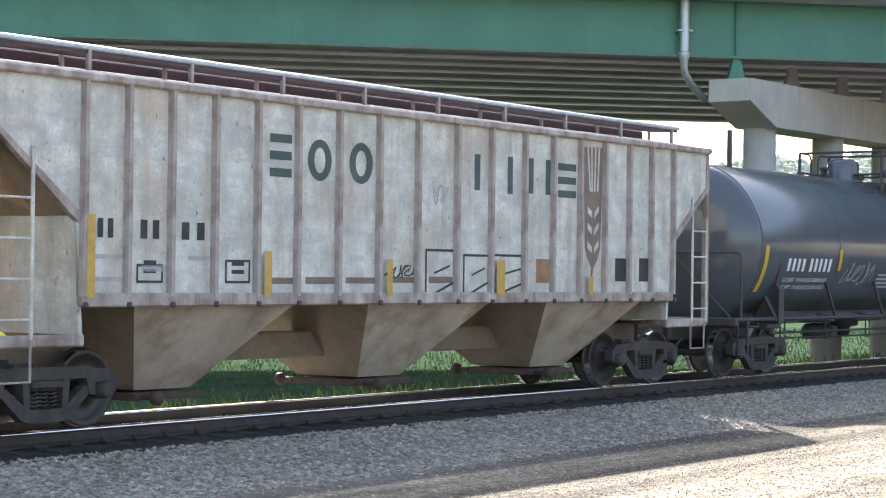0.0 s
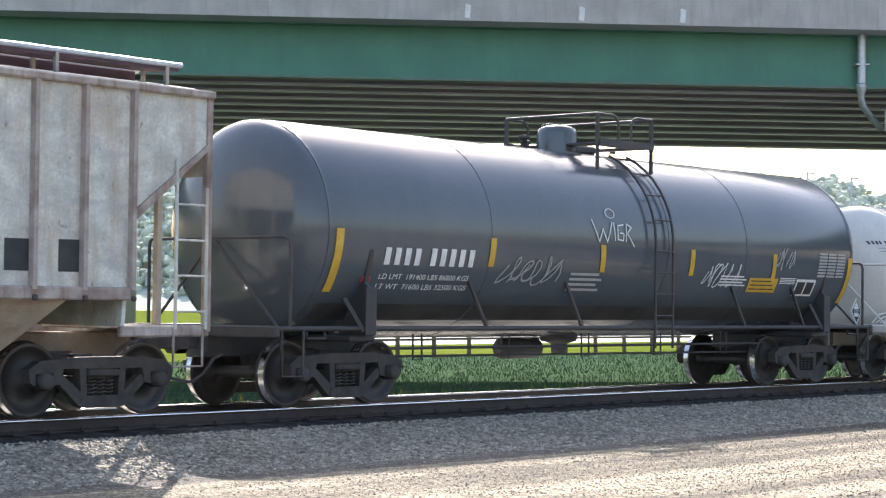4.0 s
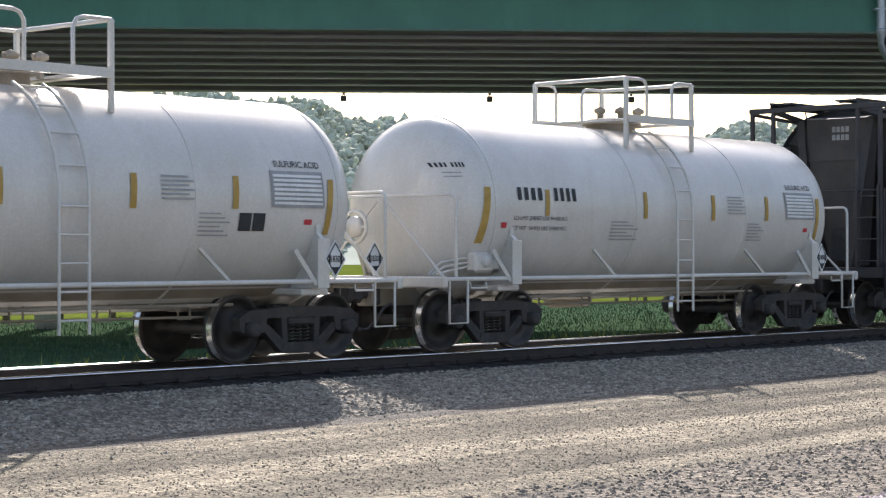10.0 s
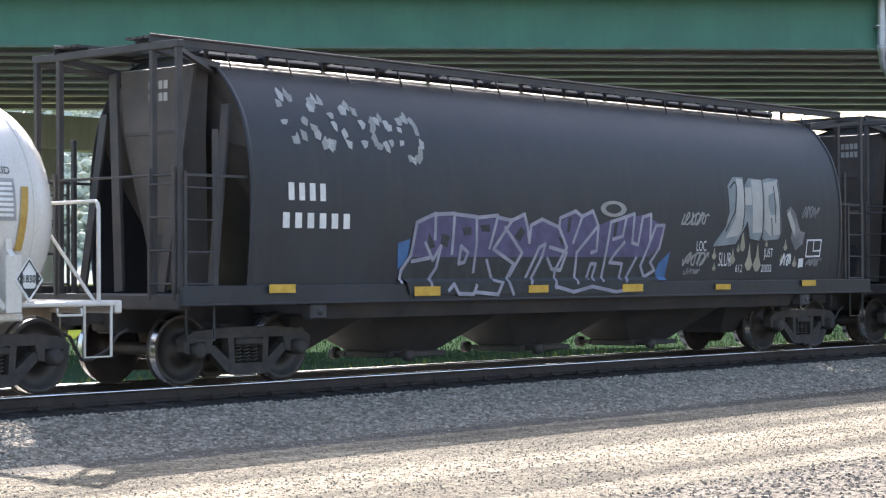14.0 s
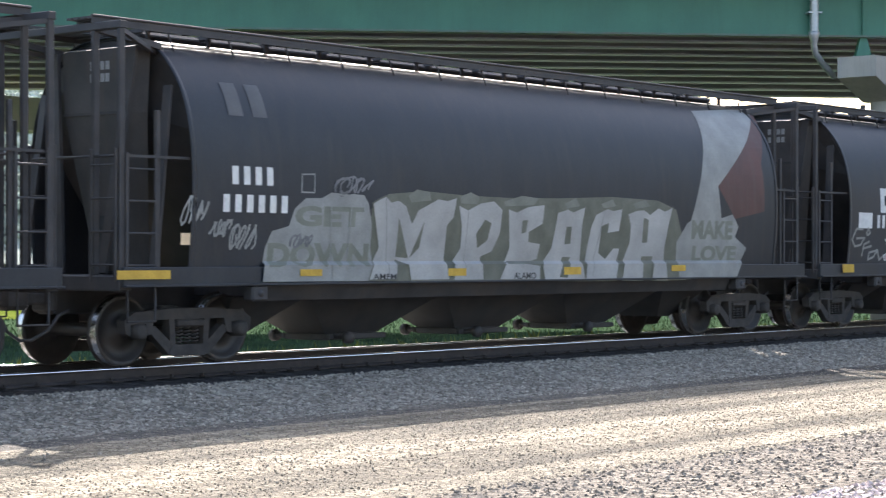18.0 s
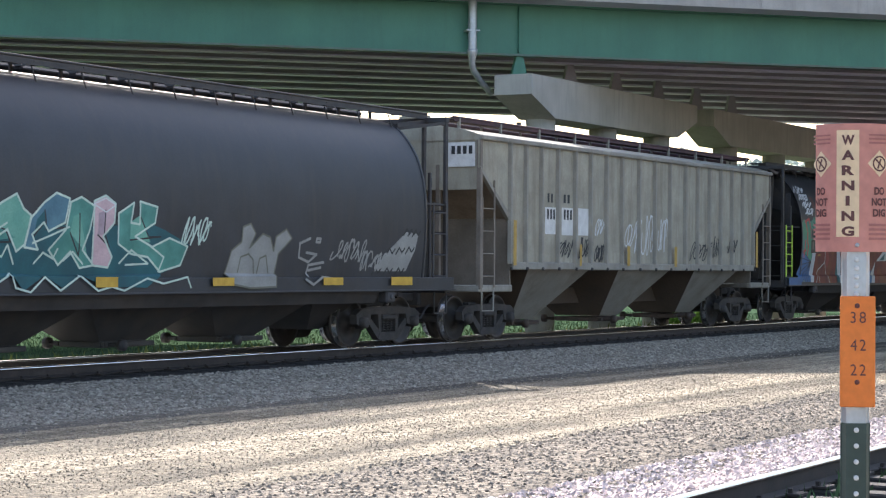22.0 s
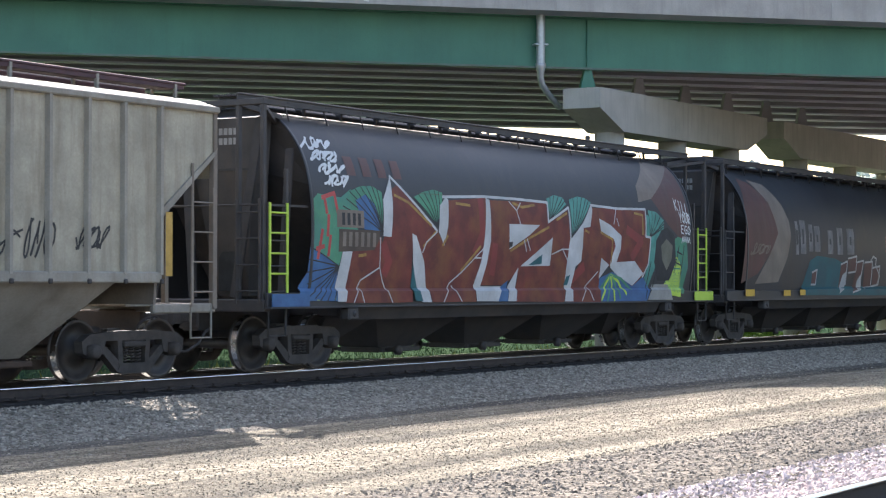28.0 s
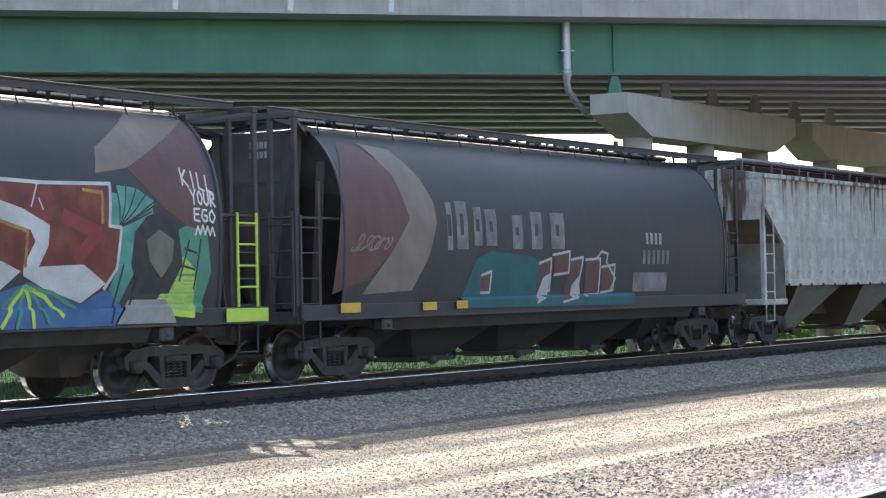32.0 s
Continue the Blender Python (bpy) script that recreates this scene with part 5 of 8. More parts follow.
def build_hill():
    rng = np.random.default_rng(11)
    spots = []
    for i in range(20000):
        az = radians(rng.uniform(14, 62))
        k = rng.uniform(0, 1)
        d = 430 + 160 * k
        ridge = 590 * math.tan(radians(ridge_angle(math.degrees(az)))) + 3 + 1.6 * math.sin(az * 47 + 1) + 1.6 * math.sin(az * 113)
        z = -2 + ridge * (k ** 0.7) + rng.uniform(-1, 2.2)
        spots.append((d * math.cos(az), -20 + d * math.sin(az), z, rng.uniform(0.7, 1.7)))
    clump_cloud("wooded_hill", "wooded hill on the horizon, paled for haze", spots, M_hazeleaf, 5, "woods")
    slope = Shape()
    up = lambda d, h: h * ridge_angle(math.degrees(d)) / 2.7
    n = 60
    vs = []
    for i in range(n + 1):
        az = radians(14 + 48 * i / n)
        for d, z in ((420, -1.2), (500, 14), (590, 24), (700, 26)):
            vs.append((d * math.cos(az), -20 + d * math.sin(az), z if z < 0 else up(az, z)))
    slope.add(vs, [(4 * i + j, 4 * i + j + 1, 4 * i + 4 + j + 1, 4 * i + 4 + j) for i in range(n) for j in range(3)], True)
    piece("hillside", slope, M_hazeleaf, "distant green hillside, paled for haze", "hill", kind="structure")


build_hill()

M_bush = surf("bush_leaves", (0.06, 0.13, 0.02), (0.16, 0.26, 0.05), 2, 0.9, spec=0.1, island=0.4)


def build_bush(x, y, s, seed):
    rng = np.random.default_rng(seed)
    spots = []
    for i in range(150):
        a, r, h = rng.uniform(0, 6.283), s * math.sqrt(rng.uniform(0, 1)), rng.uniform(0, 1)
        spots.append((r * math.cos(a) * (1 - 0.5 * h), r * math.sin(a) * (1 - 0.5 * h), s * 0.95 * h, s * rng.uniform(0.05, 0.12)))
    bush = thing("bush", "sunlit leafy green bush behind the track", "bush", "bushes behind the track", at=pose(x, y, verge_z(y) - 0.02))
    st = Shape()
    for k in range(5):
        st.rod((0, 0, -0.05), (s * 0.4 * math.cos(k * 1.3), s * 0.4 * math.sin(k * 1.3), s * 0.7), 0.02, 6, 0.008)
    part("stems", st, M_fence, bush)
    c = clump_cloud("foliage", "", spots, M_bush, seed, "")
    c.parent = bush
    for key in ("label", "category"):
        if key in c:
            del c[key]


for i, (x, y, s) in enumerate(((73.0, 10.5, 1.3), (80.0, 12.0, 1.2))):
    build_bush(x, y, s, 20 + i)


def build_pole():
    p = Shape().rod((0, 0, -1), (0, 0, 7.4), 0.13, 12, 0.10).box((0, 0, -0.75), (0.5, 0.5, 0.2), 0.03)
    pole = piece("steel_pole", p, M_frame, "dark slender steel pole beyond the bridge", "pole")
    pole.matrix_basis = pose(70.5, 16.7, 0)


build_pole()

for px, py, pz in ((129.5, 55.8, 11.6), (129.9, 55.0, 10.9), (131.1, 53.0, 11.2)):
    lamp = Shape().rod((0, 0, -1.2), (0, 0, pz), 0.11, 8, 0.07).box((0.5, 0, pz), (1.2, 0.2, 0.12), 0.03)
    pole = piece("light_pole", lamp, M_galv, "pale slender light pole far behind the yard", "light pole")
    pole.matrix_basis = pose(px, py, 0)


# ---- lettering, graffiti and fittings of the cars ----
def flat(y):
    return lambda off: (lambda x, z: (x, -y - off, z))


def on_round(off):
    def f(x, z):
        if z < 1.31:
            return (x, -1.60 - off, z)
        s = (cyl_y(z + 0.02) - cyl_y(z - 0.02)) / 0.04
        k = (0.6 * off + 0.0025 + 0.006 * max(0.0, z - 3.3)) / math.hypot(1.0, s)
        return (x, -cyl_y(z) - k, z - s * k)
    return f


def on_tank(r, zc, half, head):
    def g(off):
        def f(x, z):
            k = min(1.0, max(0.0, abs(x) - half) / head)
            rr = r * math.sqrt(1 - k * k) + 0.006 + off
            return (x, -math.sqrt(max(0.01, rr ** 2 - (z - zc) ** 2)), z)
        return f
    return g


def paint(car, name, polys, material, surface, off=0.004, label="", step=0.05):
    return part(name, wrap(polys, surface(off), step), material, car, label)


def marks(car, corners, material, surface, n, off=0.006, gap=0.46, name="stencilled_mark"):
    """A run of n characters as plain bars between two corners."""
    (x0, z0), (x1, z1) = corners
    w = (x1 - x0) / n
    polys = [rect(x0 + i * w + w * gap / 2, x0 + (i + 1) * w - w * gap / 2, z0, z1) for i in range(n)]
    for p in polys:
        paint(car, name, [p], material, surface, off)


def pairs(seq):
    return [(seq[i], seq[i + 1]) for i in range(0, len(seq), 2)]


def inset(poly, k):
    cx, cz = sum(p[0] for p in poly) / len(poly), sum(p[1] for p in poly) / len(poly)
    return [(cx + (x - cx) * k, cz + (z - cz) * k) for x, z in poly]


def loop(poly):
    return poly + poly[:1]


def scrawl(car, corners, material, surface, seed, n=5, w=0.025, off=0.012, name="scrawled_tag"):
    """An unreadable hand-sprayed tag inside two corners, as looping strokes."""
    (x0, z0), (x1, z1) = corners
    rng = np.random.default_rng(seed)
    polys = []
    for k in range(n):
        cx = x0 + (k + 0.5) * (x1 - x0) / n
        a0, tw = rng.uniform(0, 6.28), rng.uniform(4.5, 8.0)
        rx, rz = abs(x1 - x0) / n * rng.uniform(0.5, 0.85), abs(z1 - z0) * rng.uniform(0.28, 0.5)
        ph = rng.uniform(0, 6.28)
        pts = [(cx + rx * math.cos(a0 + tw * t / 13) + rx * 0.35 * math.sin(2 * tw * t / 13 + ph), (z0 + z1) / 2 + rz * math.sin(a0 + 0.6 + tw * t / 13 * 1.3)) for t in range(14)]
        polys += stroke(pts, w)
    return paint(car, name, polys, material, surface, off)


def reflectors(car, seq, material, surface, off=0.012):
    for (x0, z0), (x1, z1) in pairs(seq):
        part("reflector", wrap([rect(x0, x1, z0, z1)], surface(off), 0.1), material, car, "yellow reflective strip")


M_purple = surf("purple_spray", (0.055, 0.05, 0.11), (0.10, 0.085, 0.18), 4.5, 0.6)
M_lav = surf("lavender_spray", (0.21, 0.21, 0.26), (0.33, 0.33, 0.38), 3.5, 0.6)
M_faint = surf("ghost_lettering", (0.085, 0.085, 0.088), (0.12, 0.12, 0.122), 3, 0.7)
M_dimbar = surf("worn_pale_bar", (0.12, 0.12, 0.125), (0.22, 0.22, 0.225), 4, 0.7)
M_bluespray = surf("blue_spray", (0.03, 0.09, 0.22), (0.05, 0.15, 0.32), 2.5, 0.6)
M_silver = surf("silver_spray", (0.31, 0.31, 0.30), (0.42, 0.42, 0.405), 1.6, 0.5, stain=(0.24, 0.245, 0.24))
M_whitespray = surf("white_spray", (0.55, 0.57, 0.58), (0.68, 0.7, 0.7), 2.5, 0.6)
M_dimspray = surf("dim_white_spray", (0.22, 0.225, 0.215), (0.31, 0.315, 0.3), 2.5, 0.6)
M_olive = surf("olive_shadow_spray", (0.10, 0.105, 0.08), (0.16, 0.165, 0.13), 2.5, 0.6)
M_teal = surf("teal_spray", (0.045, 0.2, 0.17), (0.09, 0.31, 0.26), 3.5, 0.6)
M_mint = surf("mint_spray", (0.11, 0.33, 0.26), (0.18, 0.42, 0.33), 2.5, 0.6)
M_steelblue = surf("steel_blue_spray", (0.05, 0.14, 0.20), (0.09, 0.22, 0.28), 3.5, 0.6)
M_mintwhite = surf("pale_mint_spray", (0.42, 0.55, 0.48), (0.55, 0.68, 0.6), 3.5, 0.6)
M_mauve = surf("mauve_spray", (0.32, 0.24, 0.28), (0.44, 0.34, 0.38), 5, 0.6)
M_pink = surf("pink_spray", (0.50, 0.35, 0.38), (0.62, 0.45, 0.47), 3.5, 0.6)
M_red = surf("dark_red_spray", (0.10, 0.02, 0.017), (0.19, 0.042, 0.032), 2.6, 0.65, stain=(0.17, 0.085, 0.025), stain_amt=0.75)
M_greenspray = surf("green_spray", (0.045, 0.2, 0.12), (0.08, 0.29, 0.17), 2.2, 0.6, stain=(0.05, 0.14, 0.22))
M_lime = surf("lime_spray", (0.38, 0.55, 0.05), (0.5, 0.68, 0.1), 3, 0.6)
M_beige = surf("faded_beige_stripe", (0.14, 0.115, 0.095), (0.225, 0.19, 0.155), 1.5, 0.6, stain=(0.15, 0.11, 0.09), stain_amt=0.7, streak=True)
M_maroon = surf("faded_maroon_paint", (0.075, 0.034, 0.03), (0.12, 0.055, 0.048), 1.5, 0.6, stain=(0.10, 0.075, 0.065), streak=True)
M_tealflat = surf("deep_teal_spray", (0.006, 0.075, 0.095), (0.014, 0.115, 0.135), 2.2, 0.6)
M_gold = surf("gold_highlight_spray", (0.22, 0.12, 0.03), (0.40, 0.25, 0.06), 7, 0.6)
M_greyblue = surf("grey_blue_spray", (0.15, 0.18, 0.19), (0.23, 0.26, 0.27), 2.5, 0.6)
M_drip = surf("cream_drip_spray", (0.24, 0.23, 0.17), (0.36, 0.34, 0.26), 3, 0.6)
M_olivepale = surf("pale_olive_spray", (0.15, 0.16, 0.13), (0.21, 0.22, 0.185), 3, 0.6)
M_chalk = surf("chalky_white_spray", (0.40, 0.42, 0.43), (0.54, 0.56, 0.57), 2.0, 0.7, stain=(0.36, 0.33, 0.31))
M_deepred = surf("deep_red_spray", (0.17, 0.025, 0.025), (0.24, 0.04, 0.035), 2.5, 0.6)
M_brightred = surf("bright_red_spray", (0.36, 0.05, 0.05), (0.46, 0.08, 0.07), 2.5, 0.6)
M_browndark = surf("dark_brown_panel", (0.06, 0.045, 0.035), (0.09, 0.07, 0.055), 3, 0.7)
M_dimwhite = surf("dull_white_spray", (0.32, 0.33, 0.33), (0.44, 0.45, 0.45), 2.5, 0.7)
M_placard = surf("placard_white", (0.7, 0.7, 0.68), (0.8, 0.8, 0.78), 6, 0.5)
M_redbox = surf("red_decal", (0.5, 0.03, 0.04), (0.6, 0.05, 0.06), 6, 0.5)
M_greenmark = surf("dull_green_letter_paint", (0.04, 0.065, 0.06), (0.07, 0.10, 0.09), 3, 0.7)
M_brownmark = surf("brown_emblem_paint", (0.14, 0.10, 0.08), (0.2, 0.15, 0.12), 3, 0.7)
M_rustpatch = surf("rust_patch", (0.22, 0.12, 0.06), (0.36, 0.22, 0.12), 3, 0.8)


def ring(x0, x1, z0, z1, k=0.55, kz=0.68):
    cx, cz, a, b = (x0 + x1) / 2, (z0 + z1) / 2, abs(x1 - x0) / 2, abs(z1 - z0) / 2
    out = []
    for i in range(24):
        t, u = 2 * math.pi * i / 24, 2 * math.pi * (i + 1) / 24
        out.append([(cx + a * math.cos(t), cz + b * math.sin(t)), (cx + a * math.cos(u), cz + b * math.sin(u)), (cx + a * k * math.cos(u), cz + b * kz * math.sin(u)), (cx + a * k * math.cos(t), cz + b * kz * math.sin(t))])
    return out


def drop_shape(x, z1, z0, w):
    """A hanging drip of paint, from z1 down to z0."""
    return [(x, z1), (x + w * 0.4, (z0 + z1) / 2), (x + w, z0 + w * 0.9), (x + w * 0.5, z0 + w * 0.2), (x, z0), (x - w * 0.5, z0 + w * 0.2), (x - w, z0 + w * 0.9), (x - w * 0.4, (z0 + z1) / 2)]


def fan(car, root, tips, fill, off):
    """A leaf-like sprayed fan with dark veins from its root."""
    paint(car, "leaf_fan", [[root] + tips], fill, on_round, off, "sprayed leaf fan")
    for q in tips + [((a[0] + b[0]) / 2, (a[1] + b[1]) / 2) for a, b in zip(tips, tips[1:])]:
        paint(car, "fan_line", stroke([root, ((root[0] + q[0]) / 2 + 0.03, (root[1] + q[1]) / 2), q], 0.022), M_ink, on_round, off + 0.0015)


def dress_white_hopper():
    car, F = pale_hopper, flat(1.55)
    L = [(-3.57, 3.59), (-3.14, 3.05), (-2.82, 3.57), (-2.33, 3.03), (-1.96, 3.58), (-1.45, 3.03), (0.83, 3.58), (1.23, 3.06), (1.83, 3.59), (1.94, 3.04), (2.37, 3.60), (3.01, 3.07), (3.21, 3.57), (3.74, 3.05)]
    q = pairs(L)
    for i, ((x0, z0), (x1, z1)) in enumerate(q):
        w, h = x1 - x0, z0 - z1
        if i in (1, 2):
            polys = ring(x0, x1, z0, z1, 0.46, 0.62)
        elif i == 0:
            polys = [rect(x0, x1, z0 - h * k, z0 - h * k - 0.11) for k in (0.0, 0.4, 0.8)]
        elif i in (3, 4):
            polys = [rect((x0 + x1) / 2 - 0.07, (x0 + x1) / 2 + 0.07, z0, z1)]
        elif i == 5:
            polys = [rect(x0, x0 + 0.15, z0, z1), rect(x1 - 0.15, x1, z0, z1)]
        else:
            polys = [rect(x0, x1, z0 - h * k, z0 - h * k - 0.11) for k in (0.0, 0.4, 0.8)]
        paint(car, "emblem_shape", polys, M_greenmark, F, 0.004, "faded dark green painted shape")
    # the wheat ear: brown, with bare slits between awns and grains
    ear = [(3.98, 3.86), (4.53, 3.88), (4.52, 3.14), (4.49, 2.28), (4.40, 2.10), (4.29, 1.97), (4.24, 1.74), (4.19, 1.74), (4.22, 1.97), (4.11, 2.11), (4.02, 2.27), (3.98, 3.12)]
    paint(car, "wheat_ear", [ear], M_brownmark, F, 0.004, "brown painted ear of wheat")
    for x0, x1 in ((4.08, 4.17), (4.20, 4.22), (4.32, 4.30), (4.43, 4.39)):
        paint(car, "awn_slit", [[(x0 - 0.025, 3.89), (x0 + 0.025, 3.89), (x1 + 0.02, 3.17), (x1 - 0.02, 3.17)]], M_offwhite, F, 0.006)
    for z in (2.94, 2.68, 2.39):
        paint(car, "grain_slit", [[(4.09, z), (4.22, z - 0.08), (4.24, z - 0.19), (4.10, z - 0.11)]], M_offwhite, F, 0.006)
        paint(car, "grain_slit", [[(4.43, z + 0.02), (4.43, z - 0.08), (4.29, z - 0.20), (4.30, z - 0.10)]], M_offwhite, F, 0.006)
    M = pairs([(-6.57, 2.44), (-6.25, 2.22), (-5.89, 2.44), (-5.49, 2.22), (-5.22, 2.43), (-4.69, 2.22), (-4.36, 1.98), (-3.93, 1.72), (-5.89, 1.91), (-5.48, 1.72), (4.96, 2.13), (5.37, 1.76), (5.73, 2.14), (6.14, 1.76), (2.62, 2.09), (3.07, 1.73)])
    marks(car, M[0], M_ink, F, 2)
    marks(car, M[1], M_ink, F, 2)
    marks(car, M[2], M_ink, F, 2, gap=0.5)
    for m in (M[3], M[4]):
        (x0, z0), (x1, z1) = m
        paint(car, "stencil_frame", stroke([(x0, z0), (x1, z0), (x1, z1), (x0, z1), (x0, z0)], 0.03) + [rect(x0 + 0.1, x1 - 0.1, z1 + 0.1 + k * 0.1, z1 + 0.15 + k * 0.1) for k in range(2)], M_ink, F)
    for m, k in zip(M[5:], (M_ink, M_ink, M_rustpatch)):
        paint(car, "patch", [rect(m[0][0], m[1][0], m[0][1], m[1][1])], k, F)
    for k in range(5):
        paint(car, "small_stencil", [rect(-6.6 + 0.78 * (k % 3), -6.1 + 0.78 * (k % 3), 1.98 - 0.14 * (k // 3) - 0.12 * (k % 2), 2.03 - 0.14 * (k // 3) - 0.12 * (k % 2))], M_greyt, F)
    reflectors(car, [(-6.77, 2.48), (-6.64, 1.54), (-3.73, 2.11), (-3.59, 1.55), (-1.20, 2.04), (-1.08, 1.54), (1.45, 2.06), (1.66, 1.55), (4.04, 1.84), (4.17, 1.55)], M_ochre, F, 0.082)
    for (x0, z0), (x1, z1) in pairs([(-3.55, 1.78), (-3.02, 1.70), (-2.84, 1.79), (-2.23, 1.70), (-2.01, 1.79), (-1.37, 1.71), (-1.08, 1.80), (-0.41, 1.72), (-0.14, 1.81), (0.43, 1.72)]):
        paint(car, "sill_dash", [rect(x0, x1, z0, z1)], M_brownmark, F)
    T = pairs([(-0.21, 2.18), (0.50, 1.54), (0.71, 2.12), (1.38, 1.55), (1.45, 2.13), (2.37, 1.55), (-1.08, 1.97), (-0.48, 1.78), (0.00, 3.15), (0.28, 2.76)])
    for k, m in enumerate(T[:3]):
        (x0, z0), (x1, z1) = m
        paint(car, "box_tag", stroke([(x0, z1), (x0, z0), (x1, z0), (x1, z1 + 0.2), (x0 + 0.1, z1)], 0.035) + stroke([(x0 + 0.2, (z0 + z1) / 2), (x1 - 0.15, (z0 + z1) / 2 + 0.1)], 0.03), M_ink, F, 0.006, "black marker tag")
    scrawl(car, T[3], M_ink, F, 4, 4, 0.018, 0.006)
    scrawl(car, T[4], M_greyt, F, 5, 2, 0.03, 0.006)
    # the rusty end triangle and battered corner
    for e in (-1,):
        paint(car, "rust_field", [[(-8.05, 3.38), (-8.05, 2.75), (-7.2, 2.5)]], M_rustpatch, flat(1.2), 0.0)


dress_white_hopper()


def dress_grey_hopper():
    car, F = grey_hopper, flat(1.55)
    M = pairs([(-5.26, 2.74), (-4.74, 2.18), (-4.48, 2.75), (-3.91, 2.17), (-3.68, 2.76), (-3.11, 2.18), (-5.19, 3.03), (-4.87, 2.84), (-4.44, 3.03), (-4.06, 2.85), (-5.21, 2.70), (-4.78, 2.49), (-4.42, 2.71), (-3.97, 2.50), (-8.86, 4.01), (-8.39, 3.53)])
    for m in M[:3]:
        paint(car, "white_panel", [rect(m[0][0], m[1][0], m[0][1], m[1][1])], M_white, F, 0.004, "white painted panel")
    for m in M[3:5]:
        marks(car, m, M_ink, F, 2)
    for m in M[5:7]:
        marks(car, m, M_ink, F, 3, 0.009)
    reflectors(car, [(-6.82, 2.43), (-6.68, 1.52), (-3.75, 1.98), (-3.64, 1.52), (-1.28, 1.98), (-1.13, 1.53), (1.43, 2.00), (1.59, 1.52), (6.85, 2.46), (7.00, 1.53)], M_ochre, F, 0.082)
    for k, m in enumerate(pairs([(-4.58, 2.10), (-3.97, 1.67), (-3.62, 2.16), (-2.97, 1.66), (-2.81, 2.00), (-2.39, 1.60), (2.50, 2.15), (3.86, 1.66), (4.07, 2.29), (4.56, 1.76), (5.07, 2.25), (5.65, 1.88), (-2.82, 2.59), (-2.34, 2.15), (-1.20, 2.64), (-0.42, 1.80), (-0.25, 2.77), (0.48, 1.72), (0.65, 2.71), (1.13, 1.82)])):
        scrawl(car, m, M_ink if k < 6 else M_whitespray, F, 40 + k, 4 if k < 6 else 3, 0.032 if k < 6 else 0.03, 0.006)
    pan = Shape().slab([(-1.46, 3.45), (-0.85, 3.45), (-0.85, 3.93), (-1.46, 3.93)], "x", -8.13, -8.135)
    part("white_panel", pan, M_white, car)
    for i in range(4):
        b = Shape().slab([(-1.40 + i * 0.13, 3.7), (-1.32 + i * 0.13, 3.7), (-1.32 + i * 0.13, 3.86), (-1.40 + i * 0.13, 3.86)], "x", -8.137, -8.14)
        part("stencilled_mark", b, M_ink, car)


dress_grey_hopper()


def dress_round(car, refl, marks_seq=()):
    reflectors(car, refl, M_yellow, on_round, 0.019)
    # end panel marks, skirt ribs, brake wheel
    for i in range(2):
        for k in range(4):
            b = Shape().slab([(-0.3 + k * 0.1, 3.85 - i * 0.16), (-0.225 + k * 0.1, 3.85 - i * 0.16), (-0.225 + k * 0.1, 3.96 - i * 0.16), (-0.3 + k * 0.1, 3.96 - i * 0.16)], "x", -7.585, -7.59)
            part("stencilled_mark", b, M_greyt, car)
    part("brake_wheel", Shape().lathe([(8.5, 0.24), (8.5, 0.28), (8.54, 0.28), (8.54, 0.24), (8.5, 0.24)], "x", 20, (0, 0.7, 2.6)).box((8.52, 0.7, 2.6), (0.03, 0.5, 0.04)).box((8.52, 0.7, 2.6), (0.03, 0.04, 0.5)), M_frame, car, "dark hand brake wheel")
    for x in (-6.1, 6.1):
        part("jacking_pad", Shape().box((x, -1.5, 0.93), (0.3, 0.2, 0.22), 0.03).lathe([(-1.615, 0.0), (-1.615, 0.05), (-1.55, 0.05)], "y", 10, (x, 0, 0.93)), M_frame, car)


